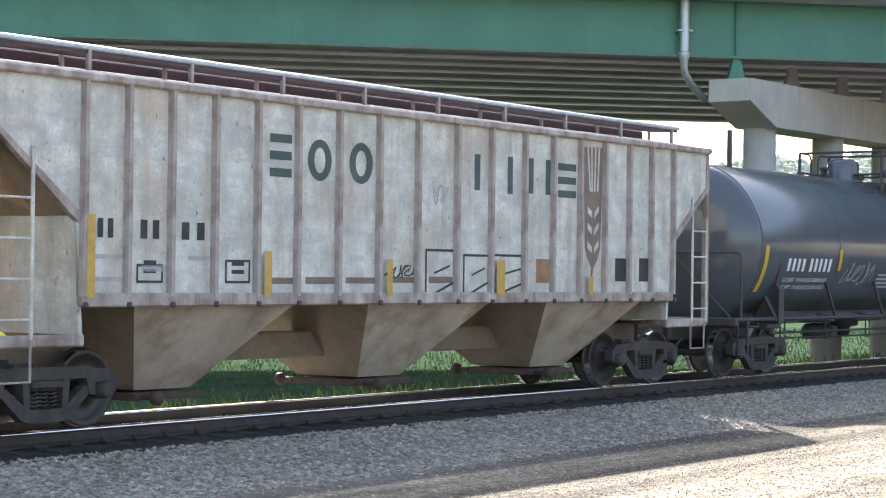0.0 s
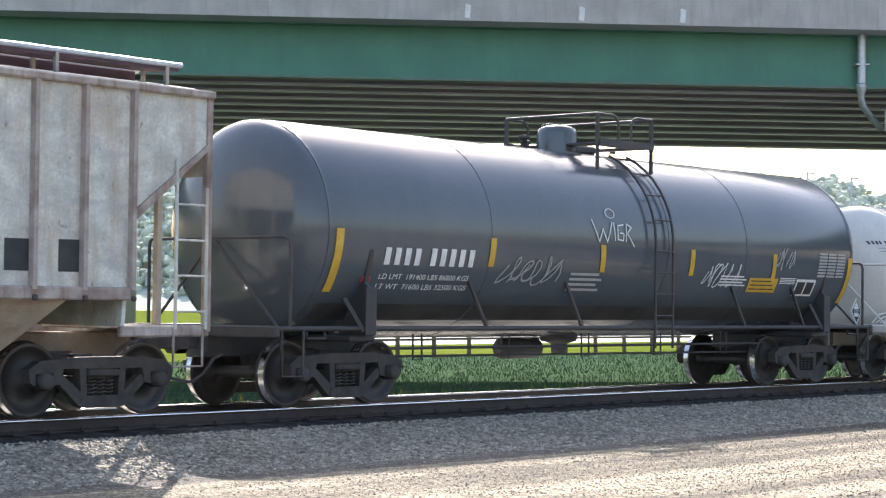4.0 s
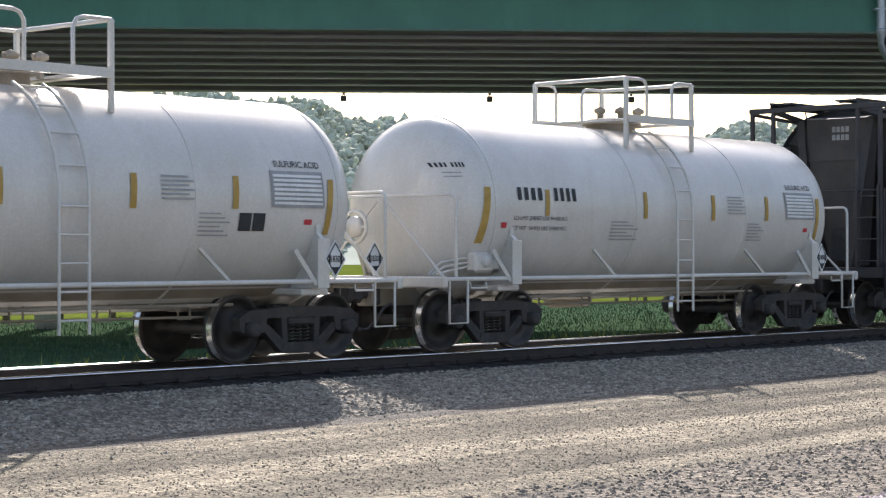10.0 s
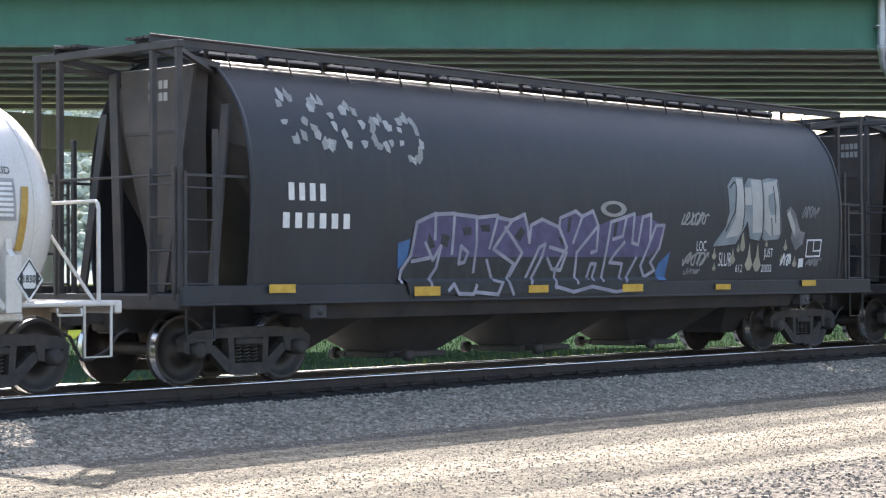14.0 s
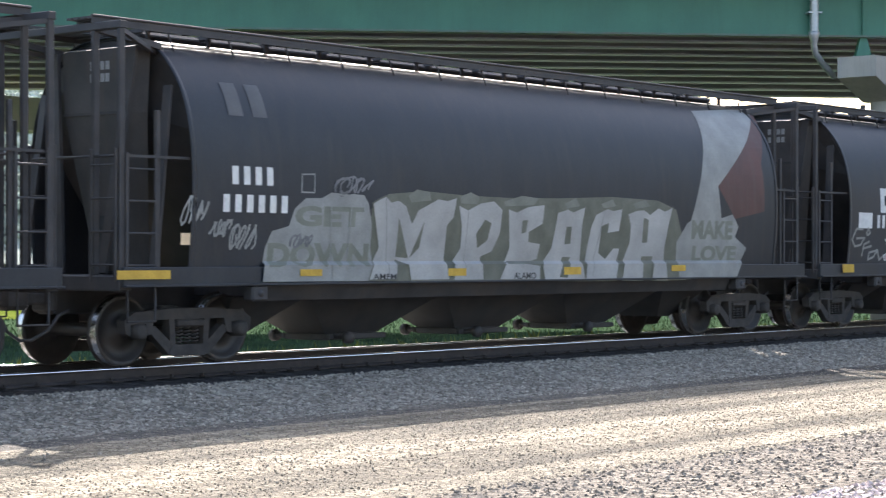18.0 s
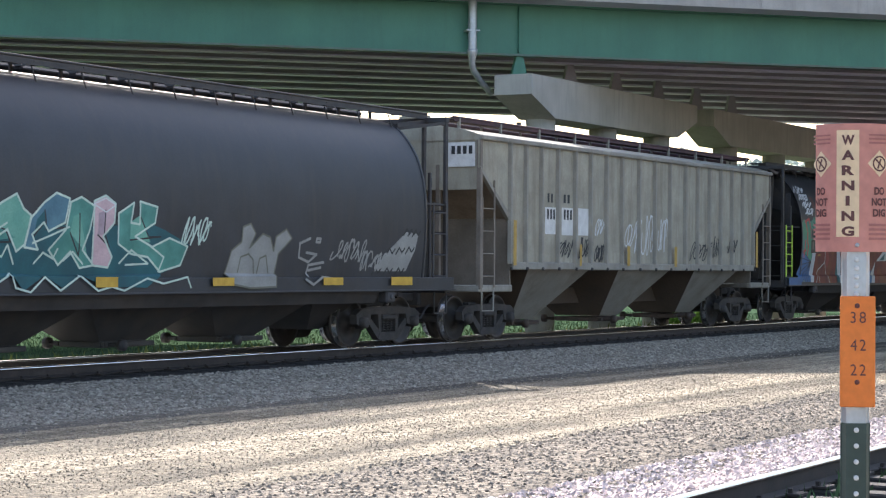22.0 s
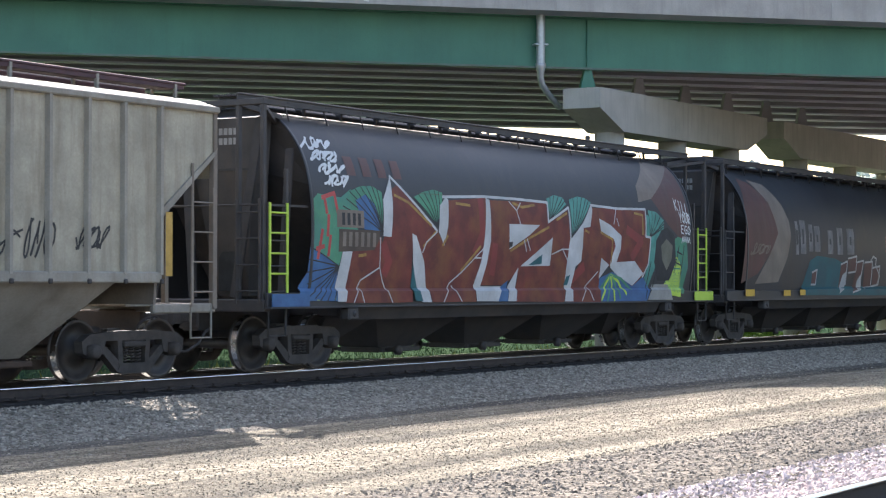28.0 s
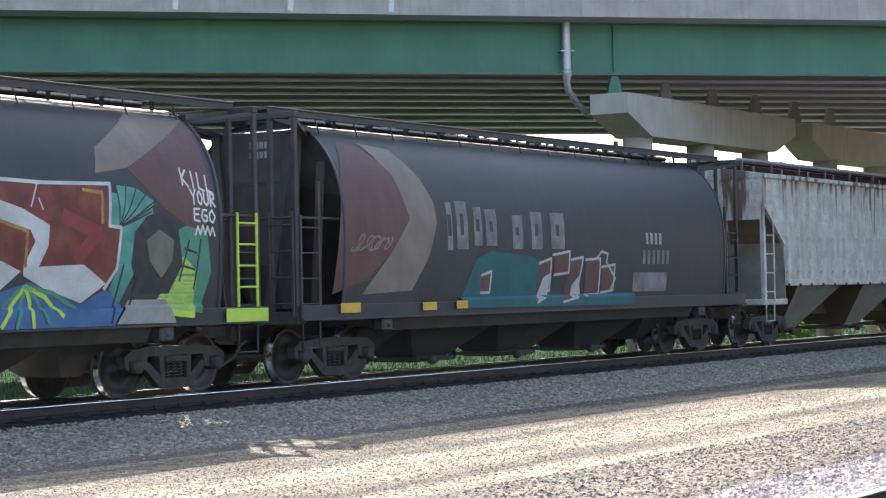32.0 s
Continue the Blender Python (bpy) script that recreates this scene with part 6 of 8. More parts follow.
def dress_five():
    car = cyl5
    dress_round(car, [(-7.03, 1.29), (-6.56, 1.18), (-4.27, 1.24), (-3.73, 1.11), (-1.76, 1.24), (-1.29, 1.13), (0.58, 1.24), (1.13, 1.12)] + [(3.20, 1.22), (3.65, 1.13), (5.94, 1.27), (6.41, 1.17)])
    paint(car, "halo", ring(*[f(p[i] for p in [(0.02, 2.39), (0.17, 2.52), (0.59, 2.54), (0.70, 2.40), (0.55, 2.29), (0.16, 2.29)]) for i in (0, 1) for f in (min, max)], 0.6, 0.6), M_dimspray, on_round, 0.012)
    # fat sprayed lettering: violet above, black below, pale outlines
    paint(car, "graffiti_shadow", [[(-4.34, 1.70), (1.42, 1.72), (1.59, 1.30), (0.98, 1.09), (-4.34, 1.13), (-4.49, 1.49)]], M_ink, on_round, 0.004, "black lower half of the graffiti")
    paint(car, "graffiti_fill", [[(-4.29, 1.65), (-4.21, 2.15), (-3.82, 2.23), (-2.94, 2.21), (-2.29, 2.21), (-1.85, 2.27), (-1.72, 2.13), (-1.43, 2.21), (-1.04, 2.12), (-0.79, 2.32), (-0.19, 2.34), (-0.04, 2.15), (0.29, 2.24), (1.20, 2.34), (1.72, 2.16), (1.58, 1.82), (1.34, 1.67)]], M_purple, on_round, 0.006, "violet upper half of the graffiti")
    for p in ([(-3.95, 2.00), (-3.80, 1.79), (-3.99, 1.75)], [(-3.68, 1.98), (-3.51, 1.95), (-3.55, 1.79), (-3.71, 1.82)], [(-3.25, 2.07), (-3.04, 2.08), (-3.04, 1.97), (-3.20, 1.96)], [(-2.86, 2.11), (-2.65, 2.13), (-2.62, 2.02), (-2.81, 2.02)], [(-2.07, 1.96), (-1.92, 2.11), (-1.82, 2.03), (-1.94, 1.88)], [(-1.04, 1.97), (-0.84, 1.93), (-0.92, 1.81)], [(-0.79, 2.26), (-0.71, 2.27), (-0.75, 2.04), (-0.82, 2.04)], [(0.40, 2.24), (0.48, 2.24), (0.43, 1.99), (0.35, 1.99)]):
        paint(car, "graffiti_spot", [p], M_ink, on_round, 0.008)
    def draw_a(k, item):
        p = item
        paint(car, "letter_outline", stroke(p, 0.055), M_lav, on_round, 0.0125 + 0.0006 * (k % 3))
    for k, item in enumerate(([(-4.52, 1.30), (-4.49, 1.47), (-4.31, 1.67), (-4.21, 2.13), (-3.82, 2.26), (-3.82, 1.90)], [(-3.79, 2.25), (-3.42, 2.27), (-3.45, 1.70)], [(-4.02, 1.85), (-3.85, 1.61), (-3.69, 1.81), (-3.77, 1.50), (-3.92, 1.33), (-3.88, 1.18)], [(-4.28, 1.59), (-3.92, 1.64)], [(-3.42, 2.26), (-2.94, 2.23), (-2.92, 1.87), (-2.96, 1.44)], [(-3.29, 1.56), (-3.26, 1.81), (-3.10, 1.72), (-3.17, 1.58), (-3.29, 1.56)], [(-3.54, 1.18), (-3.43, 1.27), (-3.32, 1.13), (-3.00, 1.12), (-2.93, 1.25)], [(-2.92, 2.22), (-2.46, 2.26), (-2.63, 1.78)], [(-2.46, 2.23), (-2.14, 2.19), (-2.54, 1.77), (-2.06, 1.56), (-2.22, 1.32), (-2.10, 1.11)],), 0):
        draw_a(k, item)
    for k, item in enumerate(([(-2.68, 1.61), (-2.53, 1.32), (-2.34, 1.29), (-2.46, 1.11), (-2.96, 1.15)], [(-2.14, 2.19), (-1.85, 2.29), (-1.77, 2.09), (-1.72, 1.87), (-1.69, 2.13), (-1.43, 2.22)], [(-2.29, 2.09), (-1.88, 1.72), (-2.14, 1.38)], [(-1.43, 2.22), (-1.02, 2.11), (-0.81, 1.81), (-1.07, 1.46), (-1.09, 1.19)], [(-1.76, 1.35), (-1.48, 1.80), (-1.34, 1.85), (-1.40, 1.67), (-1.68, 1.27)], [(-1.23, 1.81), (-0.81, 1.73), (-0.94, 1.46), (-1.15, 1.48), (-1.27, 1.64)], [(-1.02, 2.11), (-0.99, 2.25), (-0.61, 2.36), (-0.45, 2.28), (-0.66, 1.88)], [(-0.45, 2.28), (-0.18, 2.37), (-0.04, 2.15), (-0.56, 1.73), (-0.58, 1.38), (-0.55, 1.26)],), 9):
        draw_a(k, item)
    for k, item in enumerate(([(-0.04, 2.15), (-0.06, 1.76), (-0.20, 1.73)], [(-0.28, 1.33), (-0.19, 1.56), (-0.06, 1.56), (-0.15, 1.31)], [(0.29, 2.21), (0.70, 2.30), (0.60, 1.99), (0.35, 1.94)], [(0.29, 2.21), (0.09, 1.29)], [(0.66, 1.90), (0.40, 1.70), (0.29, 1.58), (0.62, 1.56), (0.56, 1.32)], [(0.70, 2.30), (0.91, 2.35), (0.86, 1.89), (1.02, 1.86), (1.13, 2.30), (1.36, 2.35), (1.34, 1.91)], [(0.99, 1.66), (0.70, 1.28)], [(1.50, 2.17), (1.73, 2.18), (1.61, 1.82), (1.38, 1.58), (1.51, 1.46), (1.23, 1.35), (1.12, 1.53), (1.50, 2.17)], [(-1.11, 1.22), (-0.66, 1.13), (-0.19, 1.21), (0.42, 1.12), (1.01, 1.18)],), 17):
        draw_a(k, item)
    for p in ([(-4.58, 1.84), (-4.33, 1.90), (-4.37, 1.62), (-4.56, 1.47)], [(1.61, 1.56), (1.92, 1.76), (1.80, 1.29), (1.48, 1.30)]):
        paint(car, "blue_fade", [p], M_bluespray, on_round, 0.003)
    # the dripping silver piece
    paint(car, "silver_base", [[(3.62, 2.88), (3.82, 3.03), (4.14, 3.04), (4.15, 2.90), (4.31, 3.03), (4.72, 3.01), (4.96, 3.05), (5.25, 3.04), (5.26, 2.49), (5.28, 2.11), (5.18, 1.99), (4.72, 1.96), (4.63, 2.05), (4.55, 1.94), (4.24, 1.98), (4.17, 2.26), (4.07, 2.12), (3.94, 1.99), (3.82, 1.88), (3.44, 1.86), (3.14, 1.83), (3.23, 1.94), (3.52, 2.18), (3.64, 2.44)]], M_greyblue, on_round, 0.006, "grey-blue base of a dripping graffiti piece")
    for p in ([(3.91, 3.01), (4.11, 3.00), (4.09, 2.46), (4.04, 2.15), (3.90, 2.04), (3.52, 1.99), (3.81, 2.32), (3.88, 2.65)], [(4.13, 2.86), (4.35, 2.87), (4.34, 2.57), (4.11, 2.56)], [(4.37, 3.00), (4.71, 3.01), (4.65, 2.10), (4.35, 2.09)], [(4.76, 2.96), (5.22, 3.02), (5.25, 2.08), (4.90, 2.04), (4.72, 2.17)]):
        paint(car, "silver_face", [p], M_silver, on_round, 0.0095, "pale silver graffiti letter face")
    paint(car, "piece_eye", [[(4.87, 2.74), (5.05, 2.80), (5.15, 2.56), (5.07, 2.40), (4.94, 2.41), (4.86, 2.55)]], M_greyblue, on_round, 0.0115)
    for p in ([(4.14, 3.03), (4.10, 2.46), (4.03, 2.15)], [(4.72, 3.01), (4.66, 2.05)], [(3.70, 2.85), (3.84, 2.95), (3.89, 2.91), (3.81, 2.45), (3.52, 2.11)], [(5.21, 2.98), (5.25, 2.09)], [(5.07, 2.90), (5.08, 2.28)], [(4.95, 2.35), (4.97, 2.06)], [(3.14, 1.83), (3.44, 1.85), (3.83, 1.88), (4.07, 2.12), (4.18, 2.26), (4.25, 1.98), (4.55, 1.94), (4.65, 2.05)]):
        paint(car, "piece_line", stroke(p, 0.03), M_ink, on_round, 0.0125)
    for (x, z1), (x2, z0) in ([(3.20, 1.84), (3.27, 1.63)], [(3.22, 1.59), (3.28, 1.44)], [(3.76, 1.84), (3.85, 1.55)], [(3.92, 1.92), (3.98, 1.75)], [(4.05, 2.26), (4.13, 1.77)], [(4.27, 1.92), (4.39, 1.44)], [(4.53, 1.93), (4.66, 1.42)], [(4.80, 2.01), (4.85, 1.85)], [(5.42, 2.00), (5.49, 1.79)], [(5.75, 1.72), (5.83, 1.50)], [(5.31, 1.72), (5.37, 1.58)]):
        paint(car, "paint_drip", [drop_shape(x, z1, z0, abs(x2 - x))], M_drip, on_round, 0.011, "cream drip of spray paint")
    paint(car, "faded_figure", [[(5.45, 2.49), (5.59, 2.57), (5.75, 2.44), (5.90, 2.14), (6.06, 2.12), (6.00, 1.91), (5.76, 1.80), (5.59, 2.01), (5.65, 2.22), (5.54, 2.36)]], M_dimbar, on_round, 0.005)
    paint(car, "faded_figure", [[(5.46, 2.43), (5.56, 2.50), (5.73, 2.23), (5.73, 2.05), (5.59, 2.19)]], M_silver, on_round, 0.008)
    paint(car, "sprayed_frame", stroke([(6.15, 1.98), (6.63, 1.99), (6.59, 1.70), (6.12, 1.69), (6.15, 1.98)], 0.03) + stroke([(6.37, 1.97), (6.36, 1.79), (6.60, 1.80)], 0.025), M_whitespray, on_round, 0.009)
    paint(car, "pale_sticker", [[(5.89, 1.65), (6.04, 1.66), (6.04, 1.51), (5.88, 1.49)]], M_white, on_round, 0.009)
    for word, (a, b) in (("SLUR", [(3.34, 1.52), (3.72, 1.75)]), ("612", [(3.87, 1.42), (4.08, 1.55)]), ("JUST", [(4.73, 1.63), (5.02, 1.83)]), ("2003", [(4.67, 1.42), (5.00, 1.55)]), ("LOC", [(2.67, 1.77), (2.95, 1.94)])):
        paint(car, "sprayed_word", shift(letters(word, b[1] - a[1], b[0] - a[0], 0.0), a[0], a[1]), M_whitespray, on_round, 0.0135, "small white sprayed word")
    scrawl(car, [(5.30, 1.52), (5.61, 1.75)], M_whitespray, on_round, 66, 3, 0.03, 0.0135)
    for k, m in enumerate(([(2.26, 2.18), (2.98, 2.42)], [(2.31, 1.52), (3.00, 1.76)], [(2.36, 1.39), (2.78, 1.48)], [(6.01, 2.36), (6.51, 2.60)], [(6.15, 1.52), (6.61, 1.67)])):
        scrawl(car, m, M_dimspray if k < 2 else M_dimbar, on_round, 68 + k, 5, 0.03)
    M = pairs([(-6.72, 2.61), (-5.95, 2.38), (-6.83, 2.22), (-5.49, 2.02), (-6.69, 3.73), (-3.92, 3.24), (-8.40, 3.95), (-8.30, 3.67)])
    marks(car, M[0], M_white, on_round, 4)
    marks(car, M[1], M_white, on_round, 6)
    (x0, z0), (x1, z1) = M[2]
    rng = np.random.default_rng(3)
    w = (x1 - x0) / 5
    for i in range(5):
        cx, cz, h = x0 + (i + 0.5) * w, (z0 + z1) / 2 - 0.05 * i, abs(z1 - z0) * (0.62 if i in (0, 1, 2, 4) else 0.4)
        for k in range(13):
            t = k * 0.48 + rng.uniform(-0.2, 0.2)
            px, pz = cx + w * 0.36 * math.cos(t), cz + h * math.sin(t)
            if rng.uniform() < 0.72:
                q = [(px + rng.uniform(0.03, 0.1) * math.cos(u), pz + rng.uniform(0.03, 0.13) * math.sin(u)) for u in (0.3, 1.4, 2.6, 3.9, 5.2)]
                paint(car, "paint_flake", [q], M_silver if rng.uniform() < 0.4 else M_dimspray, on_round, 0.004, "flake of old pale lettering")


dress_five()


def dress_six():
    car = cyl6
    dress_round(car, [(-8.60, 1.24), (-7.72, 1.13), (-5.37, 1.24), (-4.94, 1.15), (-2.23, 1.24), (-1.81, 1.13), (0.66, 1.25), (1.12, 1.13), (3.77, 1.27), (4.21, 1.17)])
    paint(car, "graffiti_shadow", [[(-3.92, 2.08), (-3.56, 2.30), (-2.75, 2.36), (-1.83, 2.32), (-0.72, 2.31), (0.45, 2.33), (2.01, 2.39), (3.35, 2.36), (3.92, 2.22), (4.20, 1.66), (4.25, 1.01), (-3.92, 1.07)]], M_olive, on_round, 0.004, "olive shadow behind the letters")
    paint(car, "graffiti_cloud", [[(-6.07, 1.08), (-6.00, 1.53), (-5.89, 1.75), (-5.57, 1.82), (-5.47, 2.06), (-5.26, 2.20), (-4.94, 2.21), (-4.75, 2.29), (-4.55, 2.24), (-4.32, 2.28), (-4.08, 2.27), (-3.98, 2.15), (-3.90, 1.85), (-3.91, 1.53), (-3.83, 1.30), (-3.88, 1.07)]], M_dimspray, on_round, 0.006, "grey graffiti cloud")
    paint(car, "graffiti_cloud", [[(4.03, 1.02), (3.97, 1.66), (4.29, 2.00), (4.79, 2.14), (5.36, 2.09), (5.77, 2.17), (5.98, 1.95), (5.88, 1.77), (6.30, 1.57), (5.93, 1.06)]], M_dimspray, on_round, 0.006, "grey graffiti cloud")
    for p in ([(-3.13, 2.28), (-2.94, 2.38), (-2.65, 2.35), (-2.62, 2.23), (-3.06, 2.19)], [(-1.96, 2.30), (-1.70, 2.37), (-1.49, 2.31), (-1.53, 2.20), (-1.93, 2.20)], [(-0.89, 2.25), (-0.44, 2.35), (-0.00, 2.32), (-0.14, 2.21), (-0.86, 2.18)], [(0.68, 2.25), (0.98, 2.35), (1.09, 2.22), (0.73, 2.18)], [(1.69, 2.27), (2.01, 2.35), (2.11, 2.24), (1.76, 2.20)], [(2.61, 2.29), (2.97, 2.37), (3.12, 2.26), (2.68, 2.21)]):
        paint(car, "cloud_lobe", [p], M_olivepale, on_round, 0.006)
    def draw_b(k, item):
        p = item
        paint(car, "graffiti_letter", [p], M_silver, on_round, 0.011 + 0.001 * (k % 2), "large silver graffiti letter")
        paint(car, "letter_outline", stroke(loop(p), 0.022), M_olive, on_round, 0.0132)
    for k, item in enumerate(([(-3.90, 2.16), (-3.77, 2.22), (-3.62, 2.27), (-3.50, 2.19), (-3.34, 2.22), (-3.17, 2.14), (-3.04, 1.90), (-2.91, 2.09), (-2.67, 2.18), (-2.46, 2.26), (-2.25, 2.24), (-2.02, 2.29), (-2.09, 1.99), (-2.24, 1.86), (-2.26, 1.41), (-2.19, 1.07), (-3.07, 1.07), (-3.12, 1.29), (-3.35, 1.36), (-3.37, 1.09), (-3.98, 1.08), (-3.85, 1.36), (-3.74, 1.54), (-3.82, 1.84)], [(-1.99, 2.18), (-1.76, 2.11), (-1.47, 2.22), (-1.14, 2.26), (-0.92, 2.13), (-0.96, 1.76), (-1.14, 1.48), (-1.40, 1.41), (-1.38, 1.06), (-2.09, 1.06), (-2.07, 1.36), (-1.91, 1.54), (-1.91, 1.88)],), 0):
        draw_b(k, item)
    for k, item in enumerate(([(-0.79, 2.15), (-0.57, 2.10), (-0.29, 2.19), (0.15, 2.23), (0.11, 1.92), (-0.23, 1.79), (-0.23, 1.65), (0.08, 1.62), (0.02, 1.37), (-0.26, 1.31), (0.04, 1.28), (0.04, 1.05), (-1.00, 1.06), (-0.83, 1.32), (-0.72, 1.55), (-0.76, 1.87)], [(0.49, 2.11), (0.76, 2.17), (0.91, 2.13), (1.25, 2.22), (1.17, 1.91), (1.17, 1.35), (1.26, 1.03), (0.16, 1.04), (0.10, 1.28), (0.36, 1.55), (0.44, 1.89)],), 2):
        draw_b(k, item)
    for k, item in enumerate(([(1.54, 2.10), (1.86, 2.20), (2.02, 2.17), (2.30, 2.21), (2.22, 1.83), (1.88, 1.79), (1.90, 1.95), (1.72, 1.90), (1.67, 1.48), (1.87, 1.39), (2.08, 1.56), (2.27, 1.56), (2.12, 1.03), (1.26, 1.03), (1.32, 1.55), (1.41, 1.90)], [(2.45, 2.12), (2.68, 2.18), (2.93, 2.20), (3.11, 2.13), (3.36, 2.24), (3.57, 2.19), (3.81, 2.26), (3.70, 1.95), (3.61, 1.56), (3.66, 1.01), (3.18, 1.02), (3.25, 1.41), (2.94, 1.41), (2.90, 1.02), (2.29, 1.03), (2.37, 1.35), (2.53, 1.65), (2.54, 1.93)],), 4):
        draw_b(k, item)
    for p in ([(-3.36, 1.41), (-3.33, 1.97), (-3.08, 1.39)], [(-3.06, 1.39), (-2.76, 1.93), (-2.85, 1.54)], [(-1.55, 1.75), (-1.35, 1.97), (-1.19, 1.92), (-1.27, 1.66), (-1.50, 1.54)], [(0.74, 1.89), (0.88, 1.89), (0.87, 1.62), (0.71, 1.61)], [(0.68, 1.41), (0.89, 1.41), (0.76, 1.08), (0.55, 1.09)], [(2.92, 2.07), (3.08, 2.03), (3.06, 1.65), (2.91, 1.65)], [(-0.42, 1.97), (-0.28, 1.98), (-0.32, 1.79), (-0.43, 1.77)]):
        paint(car, "letter_counter", [p], M_olive, on_round, 0.0137)
    for p in ([(-3.62, 2.24), (-3.54, 1.13)], [(-1.75, 2.08), (-1.82, 1.12)], [(1.78, 2.16), (1.45, 1.10)], [(-4.34, 2.16), (-4.40, 1.10)], [(-4.76, 2.26), (-4.71, 1.10)]):
        paint(car, "paint_streak", stroke(p, 0.02), M_dimspray, on_round, 0.0145)
    for word, (a, b) in (("GET", [(-5.46, 1.82), (-4.08, 2.10)]), ("DOWN", [(-5.95, 1.27), (-3.94, 1.60)]), ("MAKE", [(4.43, 1.72), (5.78, 2.05)]), ("LOVE", [(4.49, 1.33), (5.95, 1.61)])):
        paint(car, "graffiti_word", shift(letters(word, b[1] - a[1], b[0] - a[0], 0.045), a[0], a[1]), M_olivepale, on_round, 0.009)
    for word, (a, b) in (("AMFM", [(-3.89, 1.09), (-3.39, 1.17)]), ("ALAMO", [(-0.64, 1.07), (-0.08, 1.17)])):
        paint(car, "sprayed_word", shift(letters(word, b[1] - a[1], b[0] - a[0], 0.01), a[0], a[1]), M_ink, on_round, 0.0165, "small black sprayed word")
    for k, m in enumerate(([(-7.48, 1.81), (-7.05, 2.18)], [(-7.00, 1.67), (-6.68, 1.89)], [(-6.64, 1.44), (-6.20, 1.90)], [(-5.54, 1.53), (-5.12, 1.72)], [(-4.67, 2.27), (-3.92, 2.53)])):
        scrawl(car, m, M_dimspray if k < 3 else M_dimbar, on_round, 170 + k, 4, 0.028)
    paint(car, "stencil_frame", stroke([(-5.33, 2.52), (-5.08, 2.53), (-5.09, 2.28), (-5.34, 2.28), (-5.33, 2.52)], 0.02), M_dimspray, on_round, 0.006)
    paint(car, "grey_patch", [[(5.30, 4.01), (7.60, 4.18), (5.29, 2.66), (5.40, 2.04), (4.36, 1.95)]], M_dimspray, on_round, 0.003, "pale grey painted patch")
    paint(car, "maroon_patch", [[(7.60, 4.18), (6.88, 3.12), (6.88, 2.24), (5.85, 2.09), (5.29, 2.66)]], M_maroon, on_round, 0.003, "faded maroon painted patch")
    M = pairs([(-6.69, 2.59), (-5.84, 2.35), (-6.85, 2.22), (-5.56, 1.99), (-6.69, 3.69), (-5.80, 3.25), (-7.51, 1.71), (-7.34, 1.56), (-3.49, 1.22), (-3.37, 1.09)])
    marks(car, M[0], M_white, on_round, 4)
    marks(car, M[1], M_white, on_round, 6)
    marks(car, M[2], M_faint, on_round, 2, gap=0.4)
    paint(car, "pale_sticker", [rect(M[3][0][0], M[3][1][0], M[3][0][1], M[3][1][1])], M_cream, on_round)


dress_six()


